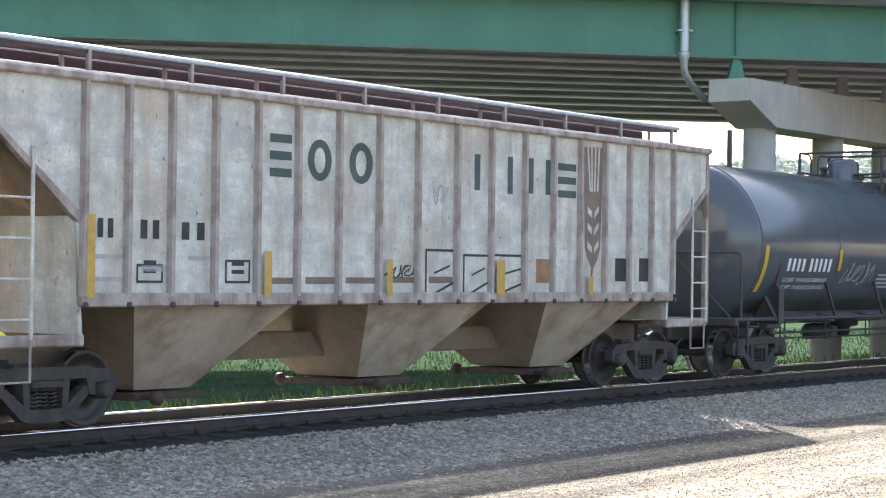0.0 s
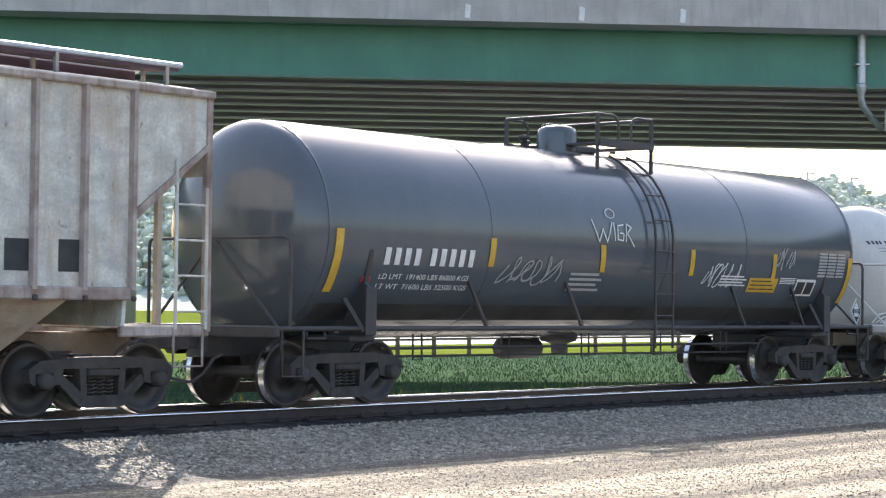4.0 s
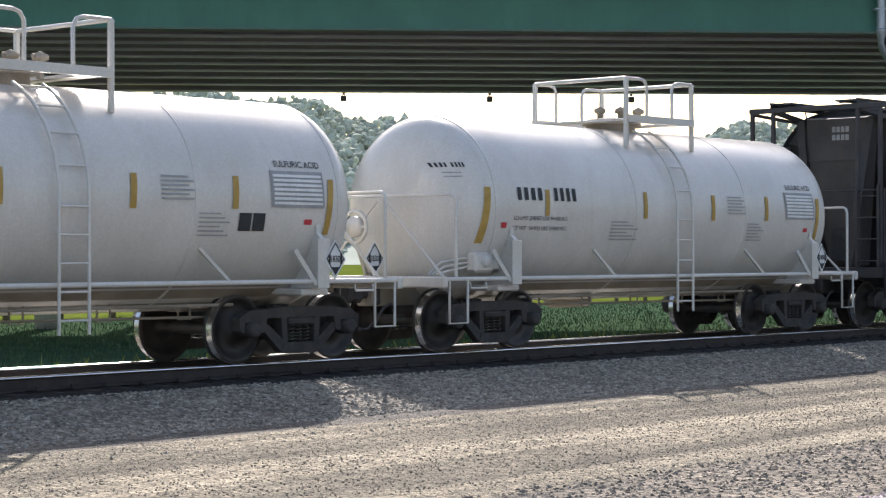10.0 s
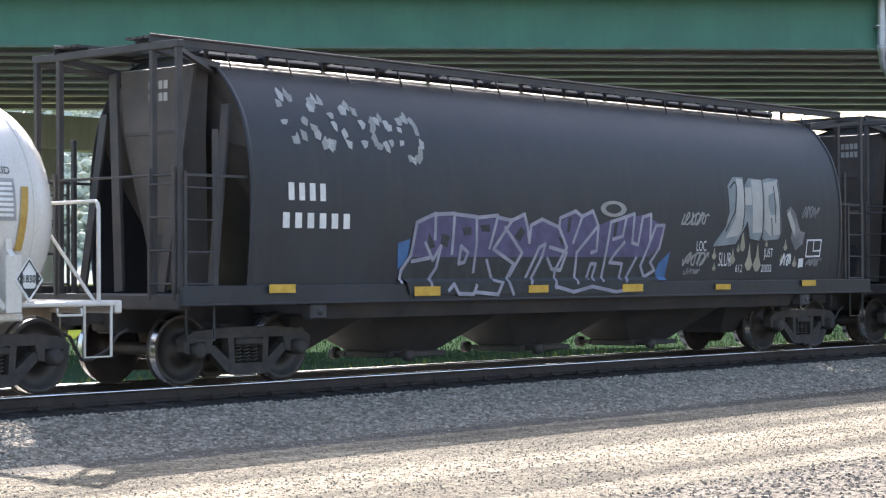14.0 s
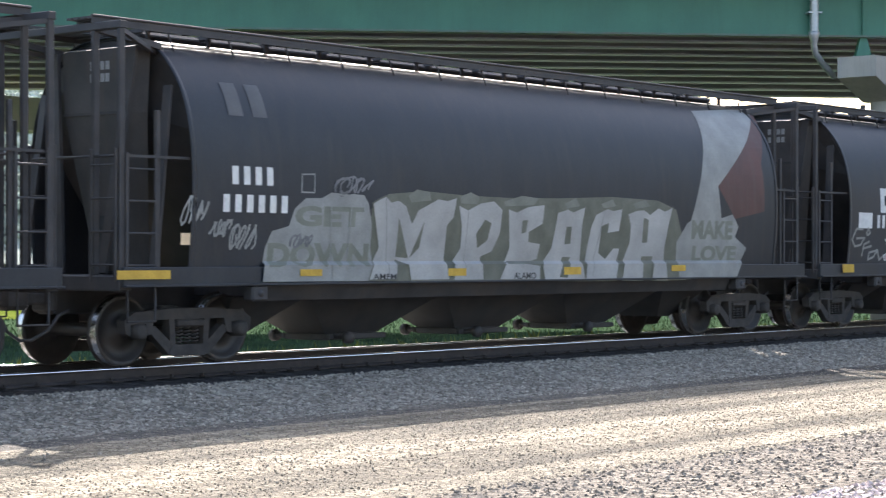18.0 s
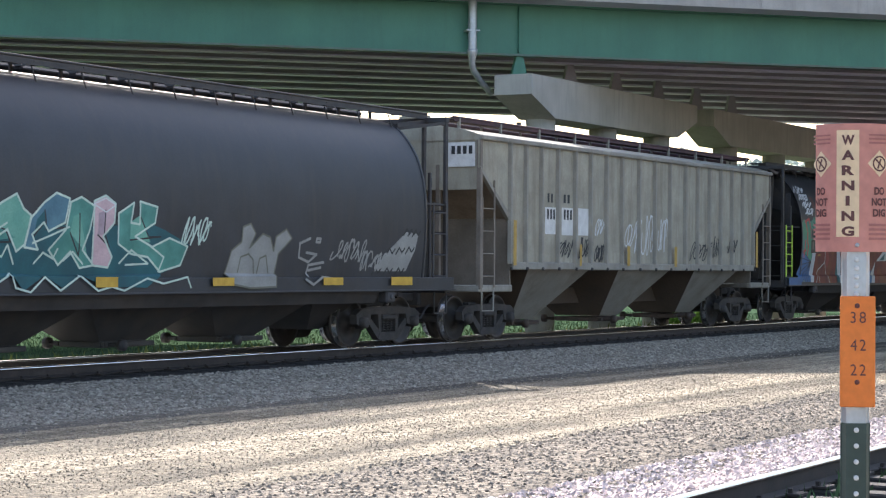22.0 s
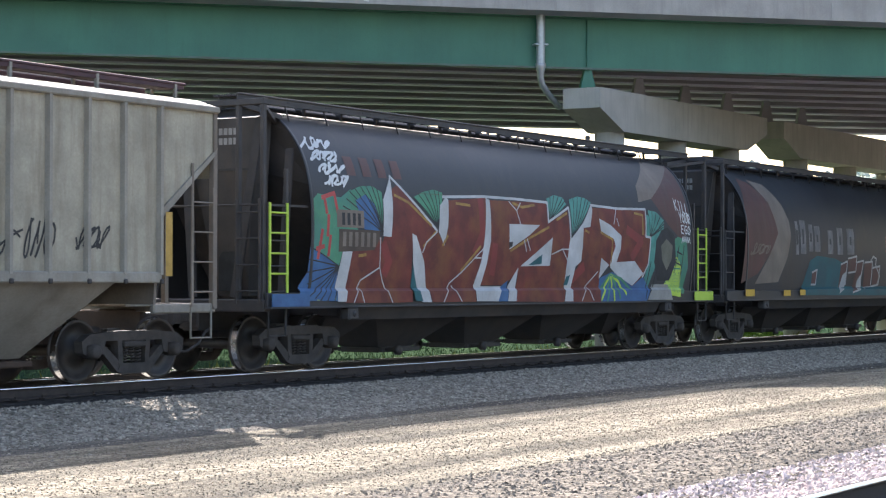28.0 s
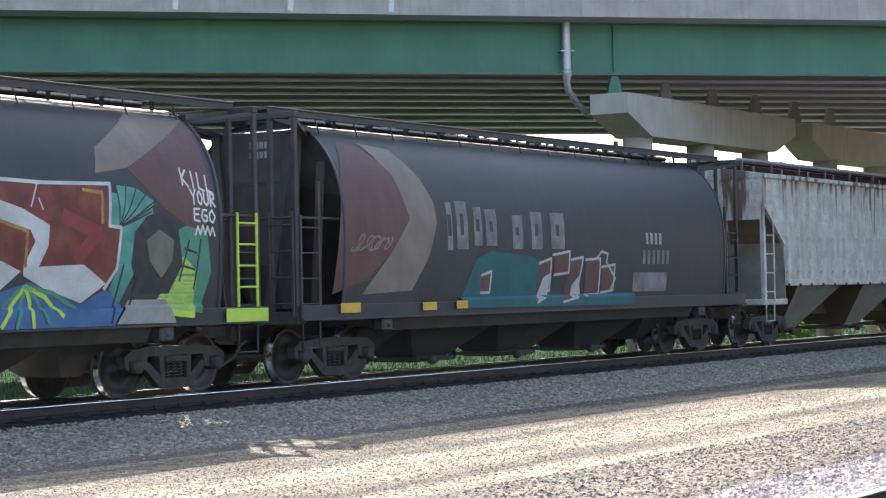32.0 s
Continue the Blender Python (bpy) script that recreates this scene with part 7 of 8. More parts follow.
def dress_seven():
    car = cyl7
    dress_round(car, [(-7.64, 1.27), (-7.18, 1.11), (-5.11, 1.29), (-4.72, 1.15), (-2.14, 1.29), (-1.64, 1.14), (0.68, 1.28), (1.25, 1.15), (3.84, 1.28), (4.46, 1.15), (6.07, 1.29), (6.81, 1.14)])
    paint(car, "graffiti_shadow", [[(-5.29, 1.56), (-4.93, 1.76), (-4.78, 2.05), (-3.83, 1.92), (-3.49, 1.93), (-1.91, 2.02), (-0.97, 2.11), (-0.53, 2.00), (0.09, 1.79), (-0.06, 1.49), (-0.55, 1.34), (-0.95, 1.13), (-1.90, 1.15), (-2.44, 1.31), (-2.79, 1.11), (-3.23, 1.31), (-3.65, 1.10), (-3.90, 1.34), (-4.47, 1.10), (-4.95, 1.29)]], M_tealflat, on_round, 0.005, "deep teal base of the graffiti")
    def draw_c(k, item):
        (p, m) = item
        paint(car, "graffiti_letter", [p], m, on_round, 0.0085 + 0.0008 * k, "mint and teal wildstyle graffiti letter")
        q = inset(p, 0.6)
        h = len(q) // 2
        paint(car, "letter_shade", [[q[0], q[1], q[h], q[-1]]], (M_teal, M_tealflat, M_mint, M_mint, M_mauve)[k], on_round, 0.0135)
        paint(car, "shade_line", stroke([q[1], inset(q, 0.3)[h], q[h + 1], q[-1]], 0.025), M_ink, on_round, 0.0145)
        paint(car, "letter_outline", stroke(loop(p), 0.032), M_mintwhite, on_round, 0.0155)
    for k, item in enumerate((([(-4.78, 2.14), (-4.49, 2.07), (-4.10, 2.31), (-3.82, 2.43), (-3.68, 2.23), (-3.52, 2.14), (-3.63, 1.74), (-3.79, 1.64), (-3.99, 1.94), (-4.23, 1.82), (-4.43, 1.54), (-4.79, 1.61)], M_mint), ([(-3.52, 2.11), (-3.26, 2.33), (-3.00, 2.47), (-2.72, 2.40), (-2.81, 2.06), (-3.15, 1.93), (-3.26, 2.05), (-3.49, 1.88), (-3.35, 1.67), (-3.63, 1.70)], M_steelblue), ([(-2.70, 2.35), (-2.47, 2.43), (-2.18, 2.31), (-2.27, 1.97), (-2.41, 1.68), (-2.14, 1.46), (-2.44, 1.42), (-2.67, 1.65), (-2.91, 1.46), (-3.13, 1.67), (-2.79, 1.96)], M_teal),), 0):
        draw_c(k, item)
    for k, item in enumerate((([(-1.64, 2.22), (-1.28, 2.39), (-1.35, 2.09), (-1.14, 2.07), (-1.14, 2.41), (-0.73, 2.34), (-0.78, 2.10), (-1.24, 1.89), (-0.82, 1.74), (-0.41, 1.88), (0.05, 1.76), (-0.10, 1.47), (-0.59, 1.37), (-0.91, 1.59), (-1.30, 1.63), (-1.62, 1.78)], M_teal), ([(-2.19, 2.38), (-1.93, 2.47), (-1.71, 2.36), (-1.73, 2.08), (-1.97, 1.88), (-1.74, 1.58), (-1.82, 1.43), (-2.18, 1.46), (-2.19, 1.87)], M_pink),), 3):
        draw_c(k, item)
    for p in ([(-5.25, 1.56), (-4.76, 1.41), (-4.92, 1.29), (-4.41, 1.10), (-3.90, 1.34), (-3.82, 1.14), (-3.52, 1.08), (-3.23, 1.29), (-2.90, 1.10), (-2.48, 1.31), (-2.08, 1.09), (-1.78, 1.15), (-1.49, 1.09)], [(-1.49, 1.09), (-0.95, 1.27), (-0.56, 1.19), (0.03, 1.29), (0.12, 1.13)], [(-4.41, 1.43), (-4.31, 1.60), (-4.07, 1.57), (-3.97, 1.73), (-3.83, 1.47)], [(-3.42, 1.48), (-3.24, 1.63), (-3.03, 1.55), (-2.94, 1.69)], [(-2.38, 1.48), (-2.62, 1.65), (-2.81, 1.52)], [(-1.57, 1.49), (-1.31, 1.69), (-0.89, 1.49), (-1.42, 1.47)], [(-4.68, 1.74), (-4.31, 1.88), (-4.00, 2.03)], [(-3.47, 1.76), (-3.14, 1.86), (-2.72, 2.00)], [(-0.94, 1.79), (-0.52, 1.59), (-0.63, 1.37)]):
        paint(car, "outline_squiggle", stroke(p, 0.03), M_mintwhite, on_round, 0.0163)
    for p in ([(-5.82, 1.76), (-5.56, 1.83), (-5.21, 1.76), (-5.38, 1.65), (-5.72, 1.67)], [(-5.84, 1.44), (-5.55, 1.55), (-5.21, 1.49), (-5.09, 1.37), (-5.79, 1.35)], [(-5.18, 1.73), (-4.88, 1.80), (-4.81, 1.55), (-5.06, 1.54)], [(-5.78, 1.20), (-5.54, 1.27), (-5.35, 1.20), (-5.65, 1.11)], [(-2.20, 2.34), (-1.93, 2.43), (-1.71, 2.34), (-1.92, 2.23)]):
        paint(car, "pink_bubble", [p], M_mauve, on_round, 0.0075)
        paint(car, "bubble_outline", stroke(loop(p), 0.022), M_whitespray, on_round, 0.0165)
    for p in ([(-6.80, 1.96), (-7.05, 1.97), (-7.21, 1.76), (-7.09, 1.62), (-6.85, 1.65), (-6.70, 1.79), (-7.03, 1.78)], [(-6.63, 1.89), (-6.55, 1.98), (-6.48, 1.89), (-6.59, 1.84), (-6.63, 1.89)], [(-6.49, 1.72), (-6.71, 1.66), (-6.76, 1.44)], [(-6.72, 1.58), (-6.39, 1.63)], [(-6.09, 1.55), (-6.46, 1.50), (-6.49, 1.36), (-6.27, 1.41), (-6.12, 1.55), (-6.00, 1.36), (-5.78, 1.46)], [(3.45, 1.94), (3.14, 1.85), (3.13, 1.62), (3.43, 1.54), (3.67, 1.67), (3.35, 1.70)], [(3.65, 1.94), (3.77, 1.94), (3.75, 1.88), (3.63, 1.88), (3.65, 1.94)], [(3.91, 1.54), (3.44, 1.49), (3.38, 1.31)], [(3.45, 1.40), (3.83, 1.45)], [(3.32, 1.25), (3.55, 1.16), (3.84, 1.29), (4.23, 1.25)]):
        paint(car, "sprayed_tag", stroke(p, 0.045), M_dimspray, on_round, 0.008)
    GT = [(1.07, 1.34), (1.21, 1.71), (1.47, 1.85), (1.49, 2.09), (1.70, 2.15), (1.85, 1.99), (1.70, 1.76), (2.05, 1.99), (2.27, 1.94), (2.38, 1.71), (2.43, 1.95), (2.72, 2.08), (2.89, 1.93), (2.52, 1.67), (2.45, 1.34), (2.44, 1.13), (1.72, 1.11), (1.18, 1.18)]
    paint(car, "ghost_tag", [GT], M_dimspray, on_round, 0.006, "pale fat-fingered sprayed shape")
    for p in (loop(GT), [(1.42, 1.37), (1.47, 1.61), (1.68, 1.66), (1.82, 1.57), (1.86, 1.35)], [(1.95, 1.35), (2.00, 1.59), (2.17, 1.64), (2.27, 1.36)]):
        paint(car, "ghost_line", stroke(p, 0.03), M_olive, on_round, 0.009)
    FT = [(5.52, 1.39), (5.97, 1.74), (6.60, 2.11), (7.04, 2.08), (6.94, 1.78), (6.66, 1.39)]
    paint(car, "striped_tag", [FT], M_dimspray, on_round, 0.006, "striped feather-like sprayed shape")
    for a, b in zip(FT[:3], FT[:2:-1]):
        for t0 in (0.1, 0.45, 0.8):
            px, pz = a[0] + (b[0] - a[0]) * t0, a[1] + (b[1] - a[1]) * t0
            paint(car, "feather_stripe", stroke([(px - 0.14, pz - 0.06), (px - 0.03, pz + 0.06), (px + 0.07, pz - 0.03), (px + 0.16, pz + 0.05)], 0.035), M_ink, on_round, 0.009)
    M = pairs([(-6.05, 2.79), (-4.80, 2.30), (-6.97, 2.29), (-6.40, 1.98), (-6.24, 2.25), (-4.96, 1.99), (-5.93, 2.64), (-5.05, 2.44)])
    for m in M[:2]:
        paint(car, "white_panel", [rect(m[0][0], m[1][0], m[0][1], m[1][1])], M_white, on_round, 0.004, "white painted panel")
    marks(car, M[2], M_white, on_round, 6)
    marks(car, M[3], M_ink, on_round, 4, 0.01)
    for k, m in enumerate(pairs([(-0.10, 2.25), (0.62, 1.75), (4.2, 1.95), (5.2, 1.55), (5.1, 1.75), (5.9, 1.40)])):
        scrawl(car, m, M_mintwhite if k == 0 else M_dimspray, on_round, 80 + k, 5, 0.032)


dress_seven()


def dress_nine():
    car = cyl9
    dress_round(car, [])
    G = on_round
    # background colours
    def draw_d(item):
        (p, m) = item
        paint(car, "colour_field", [p], m, G, 0.004, "sprayed background colour")
    for item in (([(-7.32, 2.75), (-7.13, 2.88), (-6.48, 2.84), (-6.17, 2.99), (-6.10, 2.39), (-5.96, 2.29), (-6.45, 1.95), (-6.57, 1.59), (-7.29, 1.77), (-7.39, 1.52), (-7.34, 2.19)], M_greenspray), ([(-7.61, 1.40), (-7.40, 1.61), (-6.55, 1.76), (-6.50, 1.14), (-7.67, 1.15)], M_bluespray), ([(-7.36, 1.59), (-6.91, 1.69), (-6.60, 1.61), (-7.10, 1.34)], M_lime), ([(-7.07, 1.32), (-6.61, 1.27), (-6.64, 1.15), (-7.17, 1.15)], M_lime), ([(2.85, 1.55), (3.39, 1.68), (4.36, 1.38), (4.85, 1.58), (5.19, 1.33), (4.98, 1.07), (2.68, 1.07)], M_bluespray), ([(4.94, 2.91), (5.81, 2.80), (5.82, 2.48), (5.48, 1.90), (5.10, 1.33), (4.91, 1.56), (5.09, 1.90), (5.11, 2.42), (4.87, 2.41)], M_teal),):
        draw_d(item)
    for item in (([(6.16, 2.35), (6.53, 2.47), (6.99, 2.39), (7.09, 1.80), (6.85, 1.21), (5.87, 1.31), (6.16, 1.79)], M_greenspray), ([(6.09, 1.91), (6.49, 2.03), (6.78, 1.80), (6.69, 1.14), (5.72, 1.22), (6.00, 1.50)], M_lime),):
        draw_d(item)
    fan(car, [(-5.30, 2.32)][0], [(-6.44, 2.70), (-6.21, 2.95), (-5.87, 3.05), (-5.52, 3.07), (-5.23, 2.97)], M_greenspray, 0.0052)
    fan(car, [(-5.28, 2.30)][0], [(-5.82, 2.32), (-6.07, 2.80), (-5.74, 2.92), (-5.50, 2.75)], M_bluespray, 0.0068)
    fan(car, [(-3.51, 2.44)][0], [(-4.25, 2.93), (-3.89, 3.04), (-3.53, 3.09), (-3.25, 3.04)], M_greenspray, 0.0052)
    fan(car, [(0.56, 2.63)][0], [(0.59, 3.08), (0.95, 3.17), (1.30, 3.13), (1.40, 2.99)], M_teal, 0.0052)
    fan(car, [(1.51, 2.30)][0], [(1.53, 3.10), (1.94, 3.18), (2.29, 3.15), (2.49, 3.07)], M_teal, 0.0052)
    fan(car, [(5.11, 2.42)][0], [(5.09, 3.01), (5.51, 2.98), (5.86, 2.80), (5.79, 2.66)], M_teal, 0.0068)
    fan(car, [(-6.53, 1.71)][0], [(-7.36, 2.02), (-7.40, 1.61), (-7.36, 1.23), (-7.07, 1.15), (-6.67, 1.15)], M_bluespray, 0.0068)
    # red letter faces
    def draw_e(k, item):
        p = item
        paint(car, "graffiti_face", [p], M_red, G, 0.0105 + 0.0008 * (k % 2), "dark red face of a giant graffiti letter")
    for k, item in enumerate(([(-6.17, 1.96), (-5.52, 1.99), (-5.32, 2.23), (-5.23, 1.88), (-5.25, 1.53), (-4.93, 1.10), (-6.37, 1.11), (-6.31, 1.44)], [(-4.91, 3.04), (-4.73, 3.12), (-3.54, 2.38), (-3.26, 2.09), (-3.13, 2.91), (-1.76, 3.01), (-1.75, 2.31), (-1.97, 1.83), (-2.19, 1.42), (-2.16, 1.10), (-3.66, 1.10), (-3.84, 1.42), (-4.12, 1.88), (-4.30, 2.25), (-4.33, 1.78), (-4.32, 1.11), (-4.96, 1.10), (-5.23, 1.53), (-5.32, 2.06), (-5.23, 2.22), (-5.00, 2.24)], [(-1.71, 2.97), (0.55, 3.00), (0.56, 2.63), (1.41, 2.93), (1.48, 2.07), (1.34, 1.55), (1.24, 1.07), (-0.68, 1.09), (-0.56, 1.62), (-1.14, 1.40), (-2.05, 1.40), (-1.83, 1.83), (-1.70, 2.31)],), 0):
        draw_e(k, item)
    for k, item in enumerate(([(2.45, 2.97), (4.94, 3.02), (4.90, 2.41), (5.11, 2.40), (5.04, 1.78), (4.76, 1.56), (4.36, 1.38), (3.38, 1.75), (2.82, 1.87), (2.81, 1.06), (1.32, 1.07), (1.61, 1.42), (1.85, 1.78), (1.75, 1.88), (2.03, 2.55)],), 3):
        draw_e(k, item)
    # white sides
    def draw_f(k, item):
        p = item
        paint(car, "graffiti_side", [p], M_chalk, G, 0.0128 + 0.0006 * (k % 2), "chalky white side of a giant graffiti letter")
    for k, item in enumerate(([(-6.45, 1.95), (-6.17, 1.96), (-6.29, 1.40), (-6.34, 1.13), (-6.59, 1.13), (-6.60, 1.40)], [(-5.23, 2.85), (-4.91, 3.26), (-4.93, 2.91), (-4.96, 2.55), (-5.01, 2.22), (-5.26, 2.23)], [(-4.35, 2.30), (-4.22, 2.26), (-3.93, 1.81), (-3.83, 1.42), (-3.69, 1.10), (-4.01, 1.11), (-4.16, 1.40), (-4.29, 1.80)], [(-3.41, 2.81), (-3.17, 2.98), (-3.10, 2.92), (-3.16, 2.47), (-3.29, 2.10), (-3.48, 2.35)], [(-1.76, 3.01), (-1.63, 2.97), (-1.65, 2.22), (-1.77, 1.78), (-1.94, 1.38), (-1.19, 1.38), (-1.34, 1.10), (-2.14, 1.11), (-2.19, 1.41), (-1.97, 1.83), (-1.87, 2.31)], [(-0.93, 1.39), (-0.58, 1.74), (-0.68, 1.10), (-1.00, 1.10)],), 0):
        draw_f(k, item)
    for k, item in enumerate(([(-0.96, 2.55), (0.24, 2.56), (-0.20, 2.35), (-0.96, 2.07)], [(0.74, 2.33), (0.66, 1.78), (-0.50, 1.76)], [(2.45, 3.03), (2.50, 2.94), (2.34, 2.58), (2.05, 2.55), (1.96, 1.87), (1.74, 1.78), (1.61, 1.39), (1.61, 1.08), (1.26, 1.08), (1.32, 1.39), (1.35, 1.76), (1.45, 2.28), (2.05, 2.66)], [(2.75, 2.76), (3.25, 2.64), (3.74, 2.43), (3.71, 2.15), (3.54, 1.88), (4.39, 1.91), (4.84, 1.65), (4.36, 1.39), (3.63, 1.60), (3.26, 1.76), (3.26, 1.90), (3.47, 2.21), (3.38, 2.36), (2.81, 2.50)], [(2.84, 1.96), (3.21, 1.82), (2.79, 1.53)],), 6):
        draw_f(k, item)
    for p in ([(-4.91, 3.26), (-3.54, 2.36)], [(-3.28, 2.97), (-1.81, 3.03), (-0.66, 3.03), (0.60, 3.01)], [(0.60, 3.01), (0.58, 2.63), (1.46, 2.94), (1.50, 2.17), (1.36, 1.70)], [(2.45, 3.02), (3.66, 2.99), (4.97, 3.02), (4.90, 2.44), (5.14, 2.42), (5.05, 1.85), (4.81, 1.58)]):
        paint(car, "white_edge", stroke(p, 0.05), M_chalk, G, 0.0142)
    for p, m in (([(-1.36, 1.10), (-1.19, 1.38), (-0.95, 1.49), (-1.00, 1.10)], M_bluespray), ([(-4.29, 1.75), (-4.12, 1.39), (-3.98, 1.12), (-4.23, 1.13), (-4.31, 1.39)], M_tealflat), ([(-0.97, 2.21), (-0.82, 2.22), (-0.85, 2.13), (-0.96, 2.09)], M_ink), ([(0.34, 2.00), (0.32, 1.81), (-0.20, 1.78)], M_tealflat), ([(1.38, 1.57), (1.54, 1.61), (1.44, 1.40), (1.28, 1.40)], M_tealflat)):
        paint(car, "letter_gap", [p], m, G, 0.0136)
    # worn gold and brick highlights, cracks
    for p in ([(-4.86, 2.94), (-4.45, 2.83), (-3.73, 2.45)], [(-3.58, 2.34), (-3.98, 2.08)], [(-3.34, 2.11), (-3.18, 2.28)], [(-2.84, 2.87), (-2.37, 2.85)], [(-0.90, 2.05), (-0.16, 2.31), (0.59, 2.53)], [(-0.77, 2.95), (-0.42, 2.88), (0.06, 2.94)], [(2.80, 2.48), (3.33, 2.34), (3.29, 1.88)], [(4.42, 2.92), (4.79, 2.89), (4.76, 2.48)], [(0.93, 2.68), (1.35, 2.82)], [(-5.97, 1.89), (-5.77, 1.91)], [(2.13, 2.50), (2.28, 2.46)], [(-2.02, 2.11), (-2.67, 1.67)]):
        paint(car, "gold_edge", stroke(p, 0.05), M_gold, G, 0.0146)
    for p in ([(-1.96, 2.96), (-1.96, 2.31), (-2.19, 2.01)], [(-5.23, 2.06), (-5.06, 1.80), (-5.16, 1.62)], [(4.04, 2.55), (4.68, 2.34), (4.27, 2.00)], [(1.67, 1.55), (2.06, 1.76)], [(-1.49, 2.12), (-1.55, 1.64)]):
        paint(car, "red_bloom", stroke(p, 0.2), M_deepred, G, 0.0122)
    for p in ([(-5.35, 2.20), (-5.33, 1.70), (-5.23, 1.49), (-4.96, 1.11)], [(-5.33, 1.70), (-5.89, 1.48), (-6.12, 1.12)], [(-5.93, 1.35), (-5.82, 1.12)], [(-3.54, 2.34), (-3.89, 2.15), (-4.00, 1.97)], [(-1.90, 2.08), (-2.66, 1.63), (-3.04, 1.44), (-3.29, 1.10)], [(-2.96, 1.39), (-2.67, 1.11)], [(-2.18, 1.90), (-1.98, 1.90)], [(-0.91, 2.97), (-0.65, 2.81), (-0.53, 2.56)], [(-0.47, 2.96), (-0.65, 2.81)], [(-0.39, 2.26), (-0.30, 2.04)], [(-0.28, 2.28), (-0.15, 2.07)], [(0.71, 2.00), (1.15, 2.11), (1.46, 2.11)], [(1.15, 2.11), (1.42, 1.86)], [(2.72, 1.68), (2.23, 1.39), (1.99, 1.09)], [(2.26, 1.36), (2.50, 1.10)], [(3.56, 2.98), (3.41, 2.67)], [(3.56, 2.78), (3.63, 2.63)]):
        paint(car, "crack_line", stroke(p, 0.026), M_chalk, G, 0.0154)
    # leaves, strokes and the oval motif
    (rx, rz), = [(3.31, 1.62)]
    for k, (x, z) in enumerate([(2.91, 1.34), (2.85, 1.10), (3.12, 1.08), (3.43, 1.09), (3.71, 1.14), (3.98, 1.22), (4.24, 1.33)]):
        paint(car, "leaf_stroke", stroke([(rx, rz), ((rx + x) / 2 + 0.03, (rz + z) / 2 + 0.06), (x, z)], 0.06), M_lime if k % 2 else M_greenspray, G, 0.0146)
    paint(car, "oval_motif", [[(5.41, 2.36), (5.68, 2.59), (5.99, 2.66), (6.33, 2.51), (6.44, 1.91), (6.16, 1.50), (5.55, 1.50), (5.34, 1.90)]], M_ink, G, 0.009)
    paint(car, "oval_motif", [[(5.66, 2.25), (5.93, 2.41), (6.25, 2.26), (6.21, 1.96), (5.99, 1.72), (5.73, 1.95)]], M_olive, G, 0.0105)
    paint(car, "pale_block", [[(5.32, 1.42), (6.12, 1.42), (6.28, 1.08), (5.03, 1.09)]], M_dimspray, G, 0.0075)
    for p in ([(5.19, 1.90), (4.93, 1.11)], [(5.50, 1.79), (5.34, 1.33)], [(6.58, 2.26), (6.38, 1.68)], [(6.84, 2.27), (6.71, 1.56)], [(6.48, 2.14), (6.75, 2.08)], [(6.39, 1.91), (6.71, 1.84)]):
        paint(car, "dark_stroke", stroke(p, 0.035), M_ink, G, 0.0086)
    for p in ([(-7.02, 2.82), (-6.67, 2.90), (-6.61, 2.61)], [(-6.95, 2.78), (-6.91, 2.58)], [(-6.86, 2.53), (-6.89, 2.21)], [(-7.04, 2.29), (-7.14, 1.84)], [(-6.81, 2.20), (-6.85, 1.89)], [(-7.18, 1.99), (-6.99, 2.03)]):
        paint(car, "red_drip", stroke(p, 0.07), M_brightred, G, 0.0086)
    paint(car, "beige_stripe", [[(6.01, 4.11), (7.2, 4.07), (5.39, 3.26), (4.72, 3.16), (4.84, 3.52)]], M_beige, G, 0.003, "faded beige stripe")
    paint(car, "maroon_stripe", [[(7.2, 4.07), (7.14, 3.39), (7.19, 2.81), (6.83, 2.34), (6.04, 2.72), (5.39, 3.26)]], M_maroon, G, 0.003, "faded maroon stripe")
    for i in range(4):
        z = 3.70 - i * 0.2
        scrawl(car, ((-7.22 + i * 0.12, z + 0.11), (-6.4 + i * 0.06, z - 0.09)), M_whitespray, G, 120 + i, 4, 0.04, 0.012)
    hand = {"K": (((0.1, 0), (0.05, 1)), ((0.85, 1), (0.1, 0.45), (0.95, 0))), "I": (((0.5, 0), (0.45, 1)),), "L": (((0.15, 1), (0.1, 0.08), (0.9, 0.0)),),
            "Y": (((0.0, 1), (0.45, 0.5), (0.95, 1.05)), ((0.45, 0.5), (0.5, -0.05))), "O": (((0.5, 1), (0.1, 0.7), (0.15, 0.15), (0.6, 0), (0.95, 0.5), (0.5, 1)),),
            "U": (((0.1, 1), (0.1, 0.2), (0.5, 0), (0.9, 0.25), (0.9, 1)),), "R": (((0.1, 0), (0.1, 1), (0.8, 0.85), (0.75, 0.55), (0.1, 0.45), (0.95, 0)),),
            "E": (((0.95, 1), (0.15, 0.95), (0.1, 0.05), (0.95, 0)), ((0.1, 0.5), (0.8, 0.55))), "G": (((0.9, 0.95), (0.3, 0.95), (0.05, 0.4), (0.5, 0), (0.95, 0.15), (0.9, 0.5), (0.5, 0.5)),)}
    for word, ax, az, w, h, drop in (("KILL", 6.50, 3.06, 0.70, 0.24, -0.10), ("YOUR", 6.66, 2.80, 0.56, 0.20, -0.04), ("EGO", 6.68, 2.55, 0.52, 0.18, -0.03)):
        for i, ch in enumerate(word):
            d = w / len(word)
            for line in hand[ch]:
                pts = [(ax + d * (i + 0.08 + 0.84 * u), az + drop * (i + u) / len(word) + h * v) for u, v in line]
                paint(car, "graffiti_word", stroke(pts, 0.032), M_whitespray, G, 0.012, "white sprayed lettering")
